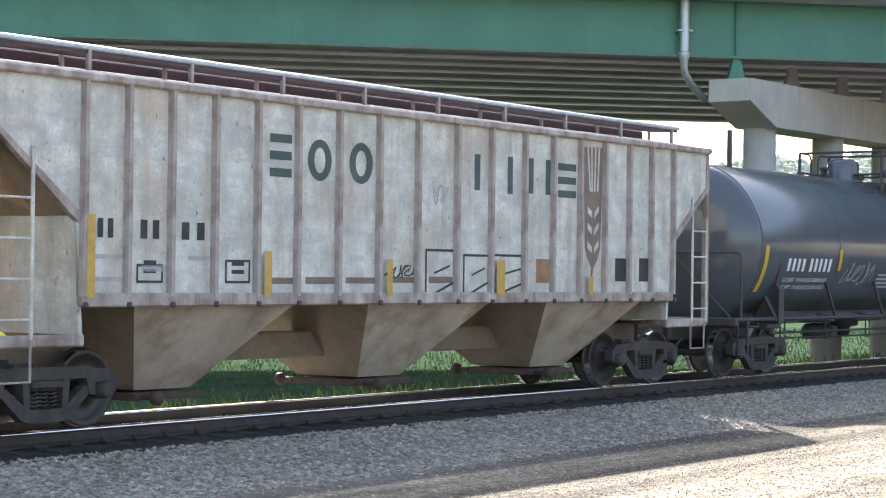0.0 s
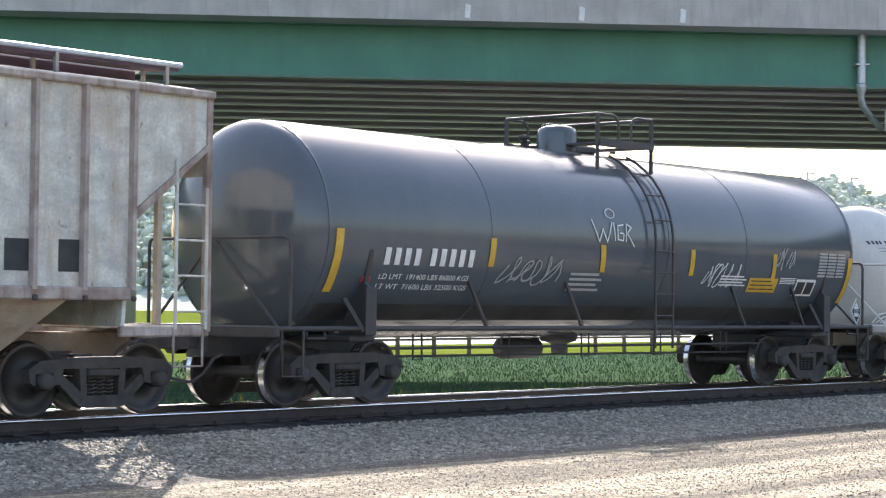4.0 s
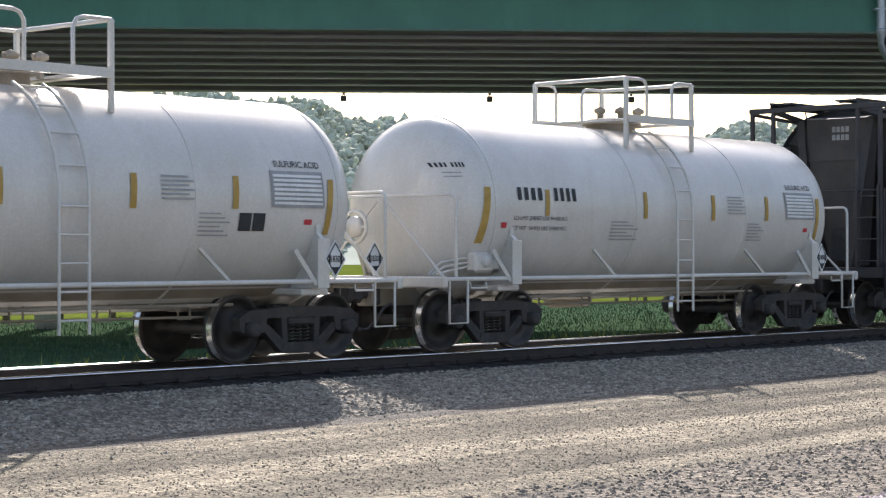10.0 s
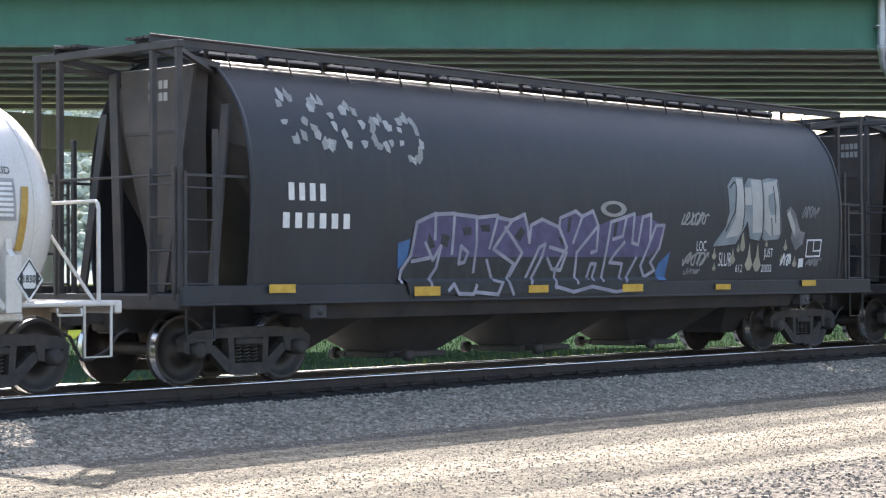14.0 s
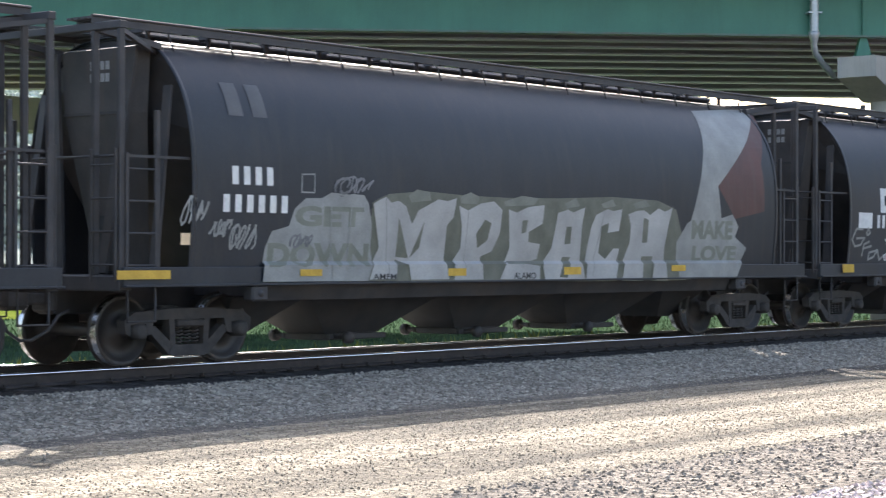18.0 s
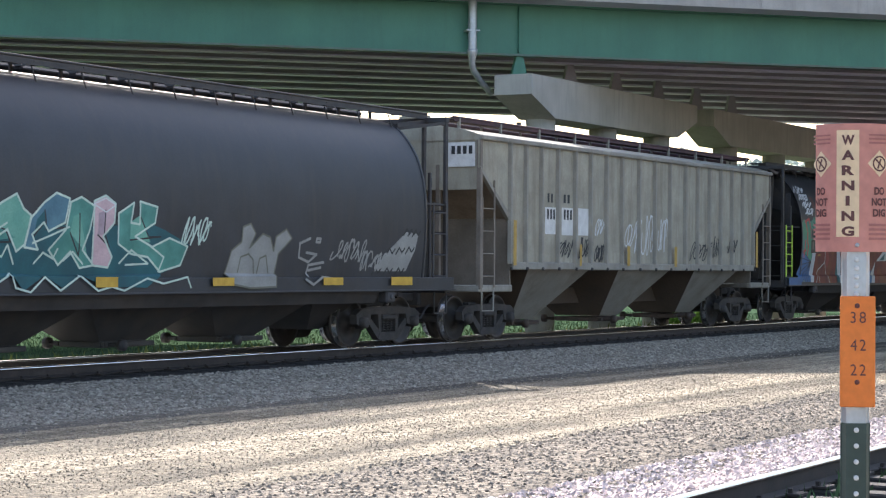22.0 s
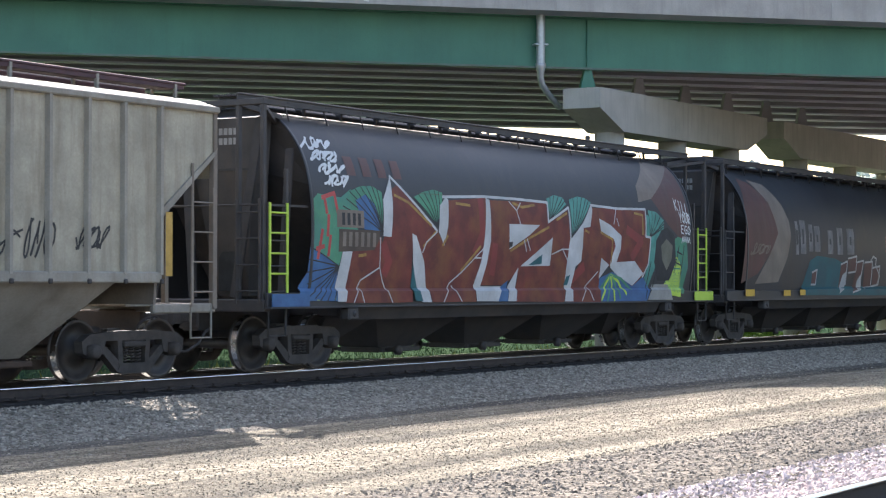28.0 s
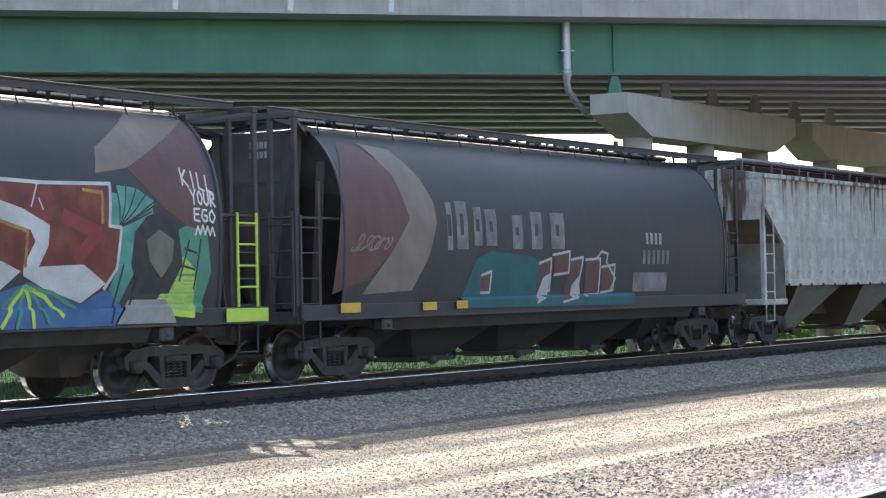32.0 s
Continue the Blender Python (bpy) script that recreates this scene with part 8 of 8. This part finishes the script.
    paint(car, "scrawled_tag", stroke([(6.72, 2.34), (6.78, 2.47), (6.83, 2.35), (6.89, 2.48), (6.94, 2.35), (7.0, 2.47), (7.05, 2.34), (7.11, 2.46), (7.16, 2.33)], 0.03), M_whitespray, G, 0.012)
    B = [(-6.63, 2.35), (-5.84, 2.64), (-6.57, 1.95), (-5.36, 2.32), (-6.52, 2.39), (-5.90, 2.59), (-6.50, 2.04), (-5.44, 2.28)]
    paint(car, "number_panel", [rect(B[0][0], B[1][0], B[0][1], B[1][1])], M_beige, G, 0.009)
    paint(car, "number_panel", [rect(B[2][0], B[3][0], B[2][1], B[3][1])], M_browndark, G, 0.009)
    marks(car, B[4:6], M_ink, G, 4, 0.0135)
    marks(car, B[6:8], M_beige, G, 6, 0.0135)
    marks(car, ((-6.29, 3.54), (-4.42, 3.22)), M_maroon, G, 4, 0.005, 0.45)
    for e in (-1, 1):
        part("lime_ladder", ladder_shape(e * (8.45 - 0.38), -1.5, 1.1, 2.7, 0.46, 5, 0.018), M_lime, car, "lime green painted ladder")
        part("lime_sill", Shape().box((e * 7.9, -1.62, 1.16), (1.0, 0.02, 0.2), 0.005), M_lime if e > 0 else M_bluespray, car)


dress_nine()


def dress_ten():
    car = cyl10
    dress_round(car, [(-7.47, 1.30), (-6.92, 1.14), (-5.07, 1.28), (-4.63, 1.14), (-3.99, 1.29), (-3.62, 1.15)])
    paint(car, "maroon_chevron", [[(-6.85, 3.97), (-6.35, 3.89), (-5.62, 3.48), (-5.40, 2.68), (-5.94, 2.15), (-6.67, 1.67), (-7.62, 1.44), (-7.46, 2.44), (-7.30, 3.21)]], M_maroon, on_round, 0.003, "faded maroon chevron")
    paint(car, "beige_chevron", [[(-6.24, 3.96), (-5.37, 3.88), (-4.88, 3.42), (-4.61, 3.00), (-4.56, 2.64), (-4.81, 2.08), (-5.33, 1.48), (-6.79, 1.43), (-5.94, 2.15), (-5.40, 2.68), (-5.68, 3.41)]], M_beige, on_round, 0.004, "faded beige chevron")
    paint(car, "teal_piece", [[(-3.85, 1.18), (-3.52, 1.67), (-3.27, 2.03), (-2.77, 2.16), (-1.49, 2.10), (-0.89, 1.99), (-1.11, 1.44), (-1.03, 1.15)]], M_tealflat, on_round, 0.006, "teal graffiti field")
    paint(car, "teal_piece", [[(-3.75, 1.38), (2.93, 1.37), (2.81, 1.12), (-3.85, 1.15)]], M_tealflat, on_round, 0.0055)
    for p in ([(-1.03, 1.95), (-0.57, 2.04), (-0.60, 1.44), (-1.13, 1.31)], [(-0.52, 2.11), (0.15, 2.18), (0.12, 1.77), (-0.45, 1.73)], [(0.20, 2.02), (0.69, 2.07), (0.46, 1.29), (-0.13, 1.21)], [(0.79, 2.02), (1.40, 2.05), (1.38, 1.35), (0.78, 1.33)], [(1.46, 1.88), (2.03, 1.93), (1.99, 1.42), (1.47, 1.37)], [(-3.09, 1.73), (-2.75, 1.80), (-2.79, 1.42), (-3.09, 1.42)]):
        paint(car, "graffiti_letter", [p], M_maroon, on_round, 0.008)
        paint(car, "letter_outline", stroke(loop(p)[:4], 0.05), M_dimwhite, on_round, 0.0095)
    paint(car, "letter_outline", stroke([(1.25, 2.05), (1.45, 2.19), (1.71, 2.14), (1.66, 1.98), (2.06, 1.65), (1.88, 1.42)], 0.05), M_dimwhite, on_round, 0.0105)
    for p in ([(-1.02, 1.44), (-0.87, 1.68), (-0.60, 1.77), (-0.67, 1.33), (-1.16, 1.18)], [(0.25, 1.52), (0.52, 1.70), (0.63, 1.31), (0.21, 1.25)]):
        paint(car, "letter_shine", [p], M_dimwhite, on_round, 0.0112)
    for m in ([(-4.23, 3.01), (-4.06, 2.17)], [(-3.92, 3.04), (-3.55, 2.19)], [(-3.34, 2.95), (-3.07, 2.26)], [(-2.94, 2.92), (-2.56, 2.26)], [(-2.00, 2.83), (-1.63, 2.21)], [(-1.31, 2.91), (-0.90, 2.21)], [(-0.57, 2.91), (-0.04, 2.22)]):
        a, b = m
        paint(car, "faded_bar", [rect(a[0], b[0], b[1], a[1])], M_dimbar, on_round, 0.004, "faded pale painted bar")
        paint(car, "bar_slot", [rect((a[0] + b[0]) / 2 - 0.07, (a[0] + b[0]) / 2 + 0.05, b[1] + 0.25, a[1] - 0.22)], M_slate, on_round, 0.0055)

    M = pairs([(3.37, 2.59), (4.18, 2.35), (3.21, 2.23), (4.53, 1.94), (2.85, 1.77), (4.41, 1.38), (-7.07, 2.43), (-5.93, 2.11)])
    marks(car, M[0], M_greyt, on_round, 4)
    marks(car, M[1], M_dimbar, on_round, 6)
    paint(car, "grey_panel", [rect(M[2][0][0], M[2][1][0], M[2][0][1], M[2][1][1])], M_dimbar, on_round)
    scrawl(car, M[3], M_beige, on_round, 151, 5, 0.03, 0.01)


dress_ten()


# ---- tank car fittings ----
def top_platform(car, r, zc, xl, xr, zt, m, tube):
    """Walkway and hoop railings round the manway."""
    a, top = 0.95, zc + r
    zp = top + 0.12
    for x in (xl, xr):
        e = 1 if x == xl else -1
        part("end_rail", Shape().pipe([(x, 0.95, zt), (x, -0.95, zt)], tube, 8), m, car, "top railing")
        for y in (-a, a):
            part("rail_post", Shape().box((x, y, (zt + zc + math.sqrt(r * r - a * a)) / 2), (tube * 2.2, tube * 2.2, zt - zc - math.sqrt(r * r - a * a)), 0.01), m, car)
            part("rail_hoop", Shape().pipe([(x, y, zt), (x + e * 0.42, y, zt), (x + e * 0.52, y, zt - 0.03), (x + e * 0.58, y, zt - 0.12), (x + e * 0.58, y, zp)], tube * 0.85, 8), m, car)
    for y in (-a, a):
        part("walkway", Shape().box(((xl + xr) / 2, y * 0.9, zp - 0.02), (xr - xl, 0.3, 0.035), 0.006).box(((xl + xr) / 2, y * 1.06, zp), (xr - xl, 0.02, 0.12)), m, car)
    for x in (xl + 0.15, xr - 0.15):
        part("walkway", Shape().box((x, 0, zp - 0.02), (0.3, 1.5, 0.035), 0.006), m, car)


def side_ladder(car, r, zc, x, w, m, z0):
    sh = Shape()
    arc = [radians(d) for d in (66, 58, 50, 42, 34, 26, 18, 10, 2)]
    path = [(-(r + 0.09) * math.cos(a), zc + (r + 0.09) * math.sin(a)) for a in arc] + [(-(r + 0.09), z0)]
    for s in (-1, 1):
        sh.pipe([(x + s * w / 2, y, z) for y, z in path], 0.022, 6)
    run = 0.0
    for (y0, za), (y1, zb) in zip(path, path[1:]):
        n = max(1, round(math.hypot(y1 - y0, zb - za) / 0.34)) if zb == z0 else 1
        for i in range(n):
            t = (i + 0.5) / n
            if zb != z0 and round(run) % 2:
                continue
            sh.rod((x - w / 2, y0 + (y1 - y0) * t, za + (zb - za) * t), (x + w / 2, y0 + (y1 - y0) * t, za + (zb - za) * t), 0.016, 6)
        run += 1
    part("ladder", sh, m, car, "side access ladder")


def rigging(car, x0, x1, m):
    part("brake_rod", Shape().rod((x0, -0.55, 0.66), (x1, -0.55, 0.62), 0.02, 6), m, car)
    part("air_line", Shape().rod((x0, -0.75, 0.78), (x1, -0.75, 0.78), 0.025, 6), m, car)
    for i in range(5):
        x = x0 + (i + 0.5) * (x1 - x0) / 5
        part("rod_hanger", Shape().pipe([(x - 0.1, -0.55, 0.98), (x - 0.1, -0.55, 0.6), (x + 0.1, -0.55, 0.6), (x + 0.1, -0.55, 0.98)], 0.016, 6), m, car)
    part("air_reservoir", Shape().lathe([(-0.55, 0.0), (-0.52, 0.12), (-0.45, 0.17), (0.45, 0.17), (0.52, 0.12), (0.55, 0.0)], "x", 16, ((x0 + x1) / 2 - 0.7, 0.3, 0.72)), m, car)


def dress_dark_tank():
    car, r, zc = dark_tank, 1.53, 2.45
    F = on_tank(r, zc, 7.05, 0.62)
    dome = part("manway_dome", Shape().lathe([(3.85, 0.34), (4.28, 0.34), (4.36, 0.31), (4.41, 0.2), (4.43, 0.0)], "z", 28, (-0.1, 0, 0)), M_tankg, car, "dark grey manway dome")
    part("dome_flange", Shape().lathe([(3.90, 0.36), (3.90, 0.44), (3.96, 0.44), (3.96, 0.36)], "z", 28, (-0.1, 0, 0), False), M_tankg, dome)
    top_platform(car, r, zc, -0.25, 1.27, 4.56, M_frame, 0.026)
    part("valve", Shape().lathe([(3.95, 0.06), (4.15, 0.06), (4.15, 0.1), (4.2, 0.1), (4.22, 0.0)], "z", 12, (-0.85, 0.1, 0)).rod((-0.95, 0.1, 4.1), (-0.7, 0.1, 4.1), 0.03, 8), M_frame, car)
    part("valve_box", Shape().box((0.55, 0.1, 4.06), (0.8, 0.3, 0.14), 0.03), M_frame, car)
    side_ladder(car, r, zc, 0.72, 0.5, M_frame, 0.75)
    rigging(car, -5.2, 5.2, M_frame)
    part("bottom_outlet", Shape().lathe([(0.62, 0.0), (0.62, 0.12), (0.8, 0.14), (0.84, 0.3), (0.95, 0.32)], "z", 16), M_frame, car)
    for (x0, z0), (x1, z1) in pairs([(-6.86, 2.44), (-6.87, 1.58), (-3.59, 2.41), (-3.59, 1.99), (-0.86, 2.39), (-0.8, 1.96), (1.69, 2.39), (1.72, 1.95), (4.31, 2.38), (4.35, 1.95), (7.0, 2.37), (7.02, 1.53)]):
        big = z0 - z1 > 0.6
        w = 0.075 if big else 0.065
        part("reflector", wrap([[(x0 - w, z0), (x0 + w, z0), (x1 + w, z1), (x1 - w, z1)]], F(0.006), 0.08), M_yellow, car, "bright yellow reflective strip")
    marks(car, ((-5.97, 2.21), (-5.13, 1.97)), M_white, F, 4)
    marks(car, ((-5.0, 2.22), (-3.95, 1.97)), M_white, F, 5)
    paint(car, "load_stencil", shift(letters("LD LMT  191400 LBS 86800 KGS", 0.075, 1.93), -5.94, 1.77), M_white, F, 0.006, "white load limit stencil")
    paint(car, "load_stencil", shift(letters("LT WT  71600 LBS 32500 KGS", 0.075, 1.95), -5.94, 1.63), M_white, F, 0.006)
    for k in range(4):
        paint(car, "small_stencil", [rect(-1.59, -0.75 - 0.1 * (k % 2), 1.66 + k * 0.08, 1.70 + k * 0.08)], M_greyt, F, 0.006)
        paint(car, "small_stencil", [rect(2.66, 3.5 - 0.1 * (k % 2), 1.80 + k * 0.05, 1.825 + k * 0.05)], M_white, F, 0.006)
        paint(car, "small_stencil", [rect(4.62, 5.15, 1.86 + k * 0.03, 1.875 + k * 0.03)], M_white, F, 0.006)
    lab = paint(car, "yellow_label", [rect(3.6, 4.55, 1.70, 1.95)], M_yellow, F, 0.006, "yellow notice label")
    for k in range(3):
        paint(lab, "label_bar", [rect(3.66, 4.48 - 0.08 * k, 1.745 + k * 0.07, 1.765 + k * 0.07)], M_ink, F, 0.012)
    sq = paint(car, "inspection_panel", [rect(5.2, 5.88, 1.65, 1.95)], M_white, F, 0.006)
    for k in range(2):
        paint(sq, "panel_square", [rect(5.24 + k * 0.32, 5.51 + k * 0.32, 1.68, 1.90)], M_ink, F, 0.012)
    for i in range(8):
        for j in range(3):
            paint(car, "table_cell", [rect(5.86 + j * 0.33, 6.15 + j * 0.33, 2.0 + i * 0.058, 2.038 + i * 0.058)], M_greyt, F, 0.006)
    for i, p in enumerate(([(0.0, 1.0), (0.16, 0.0), (0.26, 0.6), (0.36, 0.0), (0.5, 0.95)], [(0.54, 0.9), (0.56, 0.1)], [(0.78, 0.85), (0.64, 0.8), (0.62, 0.15), (0.76, 0.1), (0.78, 0.45), (0.68, 0.45)], [(0.83, 0.05), (0.86, 0.9), (0.98, 0.75), (0.87, 0.45), (1.04, -0.15)])):
        paint(car, "sprayed_tag", stroke([(-1.15 + 1.07 * x, 2.44 + 0.34 * z) for x, z in p], 0.022), M_whitespray, F, 0.01 + 0.001 * i, "thin white sprayed tag stroke")
    paint(car, "sprayed_loop", ring(-0.76, -0.5, 2.82, 2.98, 0.85, 0.85), M_whitespray, F, 0.01)
    scrawl(car, ((-3.25, 1.72), (-1.9, 2.18)), M_greyt, F, 202, 5, 0.022)
    scrawl(car, ((2.15, 1.75), (3.2, 2.2)), M_whitespray, F, 203, 5, 0.018)
    scrawl(car, ((4.4, 2.1), (5.0, 2.5)), M_greyt, F, 204, 4, 0.02)
    part("red_decal", wrap([rect(-6.28, -6.1, 1.72, 1.80)], F(0.006)), M_redbox, car)


dress_dark_tank()
# the lower part of the dark tank, darker and duller than its sides
part("belly_sheet", Shape().add([(x, -1.536 * math.cos(radians(a)), 2.45 - 1.536 * math.sin(radians(a))) for x in (-6.9, -2.3, 2.3, 6.9) for a in (42, 52, 66, 90, 114, 128, 138)], [(i * 7 + j, i * 7 + j + 1, (i + 1) * 7 + j + 1, (i + 1) * 7 + j) for i in range(3) for j in range(6)], True), M_bellydark, dark_tank, "dark matt underside")

VALVE_END = "painted brake valve block"


def dress_white_tank(car, second):
    r, zc = 1.42, 2.12
    F = on_tank(r, zc, 4.62, 0.75)
    top_platform(car, r, zc, -0.76, 1.12, 4.32, M_tankw, 0.032)
    part("manway", Shape().lathe([(3.45, 0.42), (3.62, 0.42), (3.62, 0.48), (3.68, 0.48), (3.72, 0.40), (3.76, 0.0)], "z", 28, (0.1, 0, 0)), M_tankdirt, car, "stained manway cover")
    for x, y in ((0.0, 0.15), (0.25, -0.1), (0.62, -0.2)):
        part("valve", Shape().lathe([(3.6, 0.05), (3.82, 0.05), (3.84, 0.1), (3.9, 0.1), (3.95, 0.0)], "z", 12, (x, y, 0)).rod((x - 0.12, y, 3.88), (x + 0.12, y, 3.88), 0.03, 8), M_tankdirt, car)
    side_ladder(car, r, zc, 0.12, 0.44, M_tankw, 0.5)
    rigging(car, -3.3, 3.3, M_tankdirt)
    for (x0, z0), (x1, z1) in pairs([(-4.77, 2.43), (-4.86, 1.6), (-3.4, 2.42), (-3.43, 2.02), (-0.86, 2.44), (-0.88, 2.01), (1.1, 2.43), (1.07, 2.0), (2.77, 2.44), (2.74, 2.02), (4.48, 2.44), (4.40, 1.7)]):
        w = 0.05
        part("reflector", wrap([[(x0 - w, z0), (x0 + w, z0), (x1 + w, z1), (x1 - w, z1)]], F(0.006), 0.08), M_ochre, car, "faded yellow reflective strip")
    marks(car, ((-4.16, 2.44), (-3.5, 2.25)), M_ink, F, 4)
    marks(car, ((-3.27, 2.45), (-2.67, 2.25)), M_ink, F, 4)
    paint(car, "load_stencil", shift(letters("LD LMT 208000 LBS 94400 KG", 0.06, 1.28), -4.22, 1.95), M_ink, F, 0.006, "black load limit stencil")
    paint(car, "load_stencil", shift(letters("LT WT  54900 LBS 25000 KG", 0.06, 1.28), -4.22, 1.80), M_ink, F, 0.006)
    paint(car, "red_decal", [rect(-4.5, -4.38, 1.83, 1.91)], M_redbox, F, 0.006)
    paint(car, "red_decal", [rect(3.98, 4.12, 1.83, 1.90)], M_redbox, F, 0.006)
    for k in range(6):
        paint(car, "small_stencil", [rect(-1.8, -1.05 - 0.15 * (k % 3), 1.66 + k * 0.055, 1.685 + k * 0.055)], M_greyt, F, 0.006)
        paint(car, "small_stencil", [rect(1.52, 2.05 - 0.08 * (k % 2), 2.12 + k * 0.055, 2.145 + k * 0.055)], M_greyt, F, 0.006)
        paint(car, "small_stencil", [rect(2.14, 2.66 - 0.08 * (k % 3), 1.67 + k * 0.055, 1.69 + k * 0.055)], M_greyt, F, 0.006)
    if not second:
        for k in range(2):
            paint(car, "inspection_panel", [rect(2.82 + k * 0.24, 3.03 + k * 0.24, 1.74, 1.97)], M_ink, F, 0.006)
    paint(car, "contents_stencil", shift(letters("SULFURIC ACID", 0.085, 0.83, 0.01), 3.48, 2.58), M_ink, F, 0.006, "black stencilled contents name")
    panel = paint(car, "data_table", [rect(3.38, 4.34, 2.05, 2.53)], M_greyt, F, 0.006, "grey stencilled data table")
    for i in range(7):
        paint(panel, "table_line", [rect(3.42, 4.3, 2.09 + i * 0.06, 2.125 + i * 0.06)], M_placard, F, 0.012)
    # the drooping head marks
    marks(car, ((-5.22, 2.72), (-5.11, 2.79)), M_ink, F, 4)
    marks(car, ((-5.09, 2.72), (-4.97, 2.79)), M_ink, F, 4)
    for k in range(2):
        paint(car, "small_stencil", [rect(-5.17, -5.03, 2.63 - k * 0.06, 2.65 - k * 0.06)], M_greyt, F, 0.006)
    # placards at the ends
    for e in (-1, 1):
        px, py = (-5.75, 1.5 if second else 0.85) if e < 0 else (4.45, 0.0)
        pl = part("placard", Shape().slab([(0.0, 1.11), (0.2, 1.37), (0.0, 1.63), (-0.2, 1.37)], "y", -1.52, -1.50), M_placard, car, "white diamond hazard placard", at=pose(px, py, 0))
        part("placard_border", wrap(stroke([(0, 1.17), (0.16, 1.38), (0, 1.59), (-0.16, 1.38), (0, 1.17)], 0.018), lambda x, z: (x, -1.524, z), 99), M_ink, pl)
        part("placard_band", wrap([rect(-0.13, -0.09, 1.31, 1.45), rect(0.09, 0.13, 1.31, 1.45), [(0, 1.18), (0.1, 1.27), (-0.1, 1.27)]], lambda x, z: (x, -1.524, z), 99), M_ink, pl)
        part("placard_number", wrap(shift(letters("1830", 0.09, 0.17, 0.02), -0.085, 1.335), lambda x, z: (x, -1.526, z), 99), M_ink, pl)
    # brake gear on the end platform
    vb = Shape().box((-4.75, -1.2, 1.32), (0.42, 0.2, 0.3), 0.04).box((-4.45, -1.2, 1.28), (0.25, 0.16, 0.16), 0.04).lathe([(-1.36, 0.0), (-1.36, 0.09), (-1.28, 0.1)], "y", 14, (-4.75, 0, 1.34))
    part("brake_valve", vb, M_tankw if second else M_frame, car, VALVE_END)
    for i in range(3):
        part("air_pipe", Shape().pipe([(-5.6, -1.1 + i * 0.08, 1.15), (-5.35, -1.12 + i * 0.08, 1.2 + 0.06 * i), (-5.05, -1.14, 1.24 + 0.07 * i), (-4.9, -1.15, 1.28 + 0.04 * i)], 0.018, 6), M_tankw, car)
    part("brake_wheel", Shape().lathe([(-5.86, 0.22), (-5.86, 0.26), (-5.82, 0.26), (-5.82, 0.22), (-5.86, 0.22)], "x", 20, (0, 0.3, 1.85)).lathe([(-5.9, 0.0), (-5.88, 0.15), (-5.8, 0.16), (-5.78, 0.0)], "x", 16, (0, 0.3, 1.85)).box((-5.84, 0.3, 1.85), (0.03, 0.5, 0.035)), M_tankw, car, "white hand brake wheel")
    part("belly_sheet", Shape().add([(x, -(r + 0.004) * math.cos(radians(a)), zc - (r + 0.004) * math.sin(radians(a))) for x in (-4.0, -1.3, 1.3, 4.0) for a in (48, 58, 70, 90, 110, 122, 132)], [(i * 7 + j, i * 7 + j + 1, (i + 1) * 7 + j + 1, (i + 1) * 7 + j) for i in range(3) for j in range(6)], True), M_tankdirt, car, "acid-stained underside")


dress_white_tank(white_tank_a, False)
dress_white_tank(white_tank_b, True)


def motions():
    """The train rolls by at a steady pace, its wheels turning with it."""
    whole = list(range(33))
    for car, X in MOVING_CARS:
        walk(car, [(float(t), pose(X + ROLLED[t], 0, 0)) for t in whole])
    turn = math.degrees(1 / WHEEL_R)
    for w, x in MOVING_WHEELS:
        walk(w, [(k / 10, pose(x, 0, WHEEL_R, 0, rolled(k / 10) * turn, 0)) for k in range(321)])


motions()
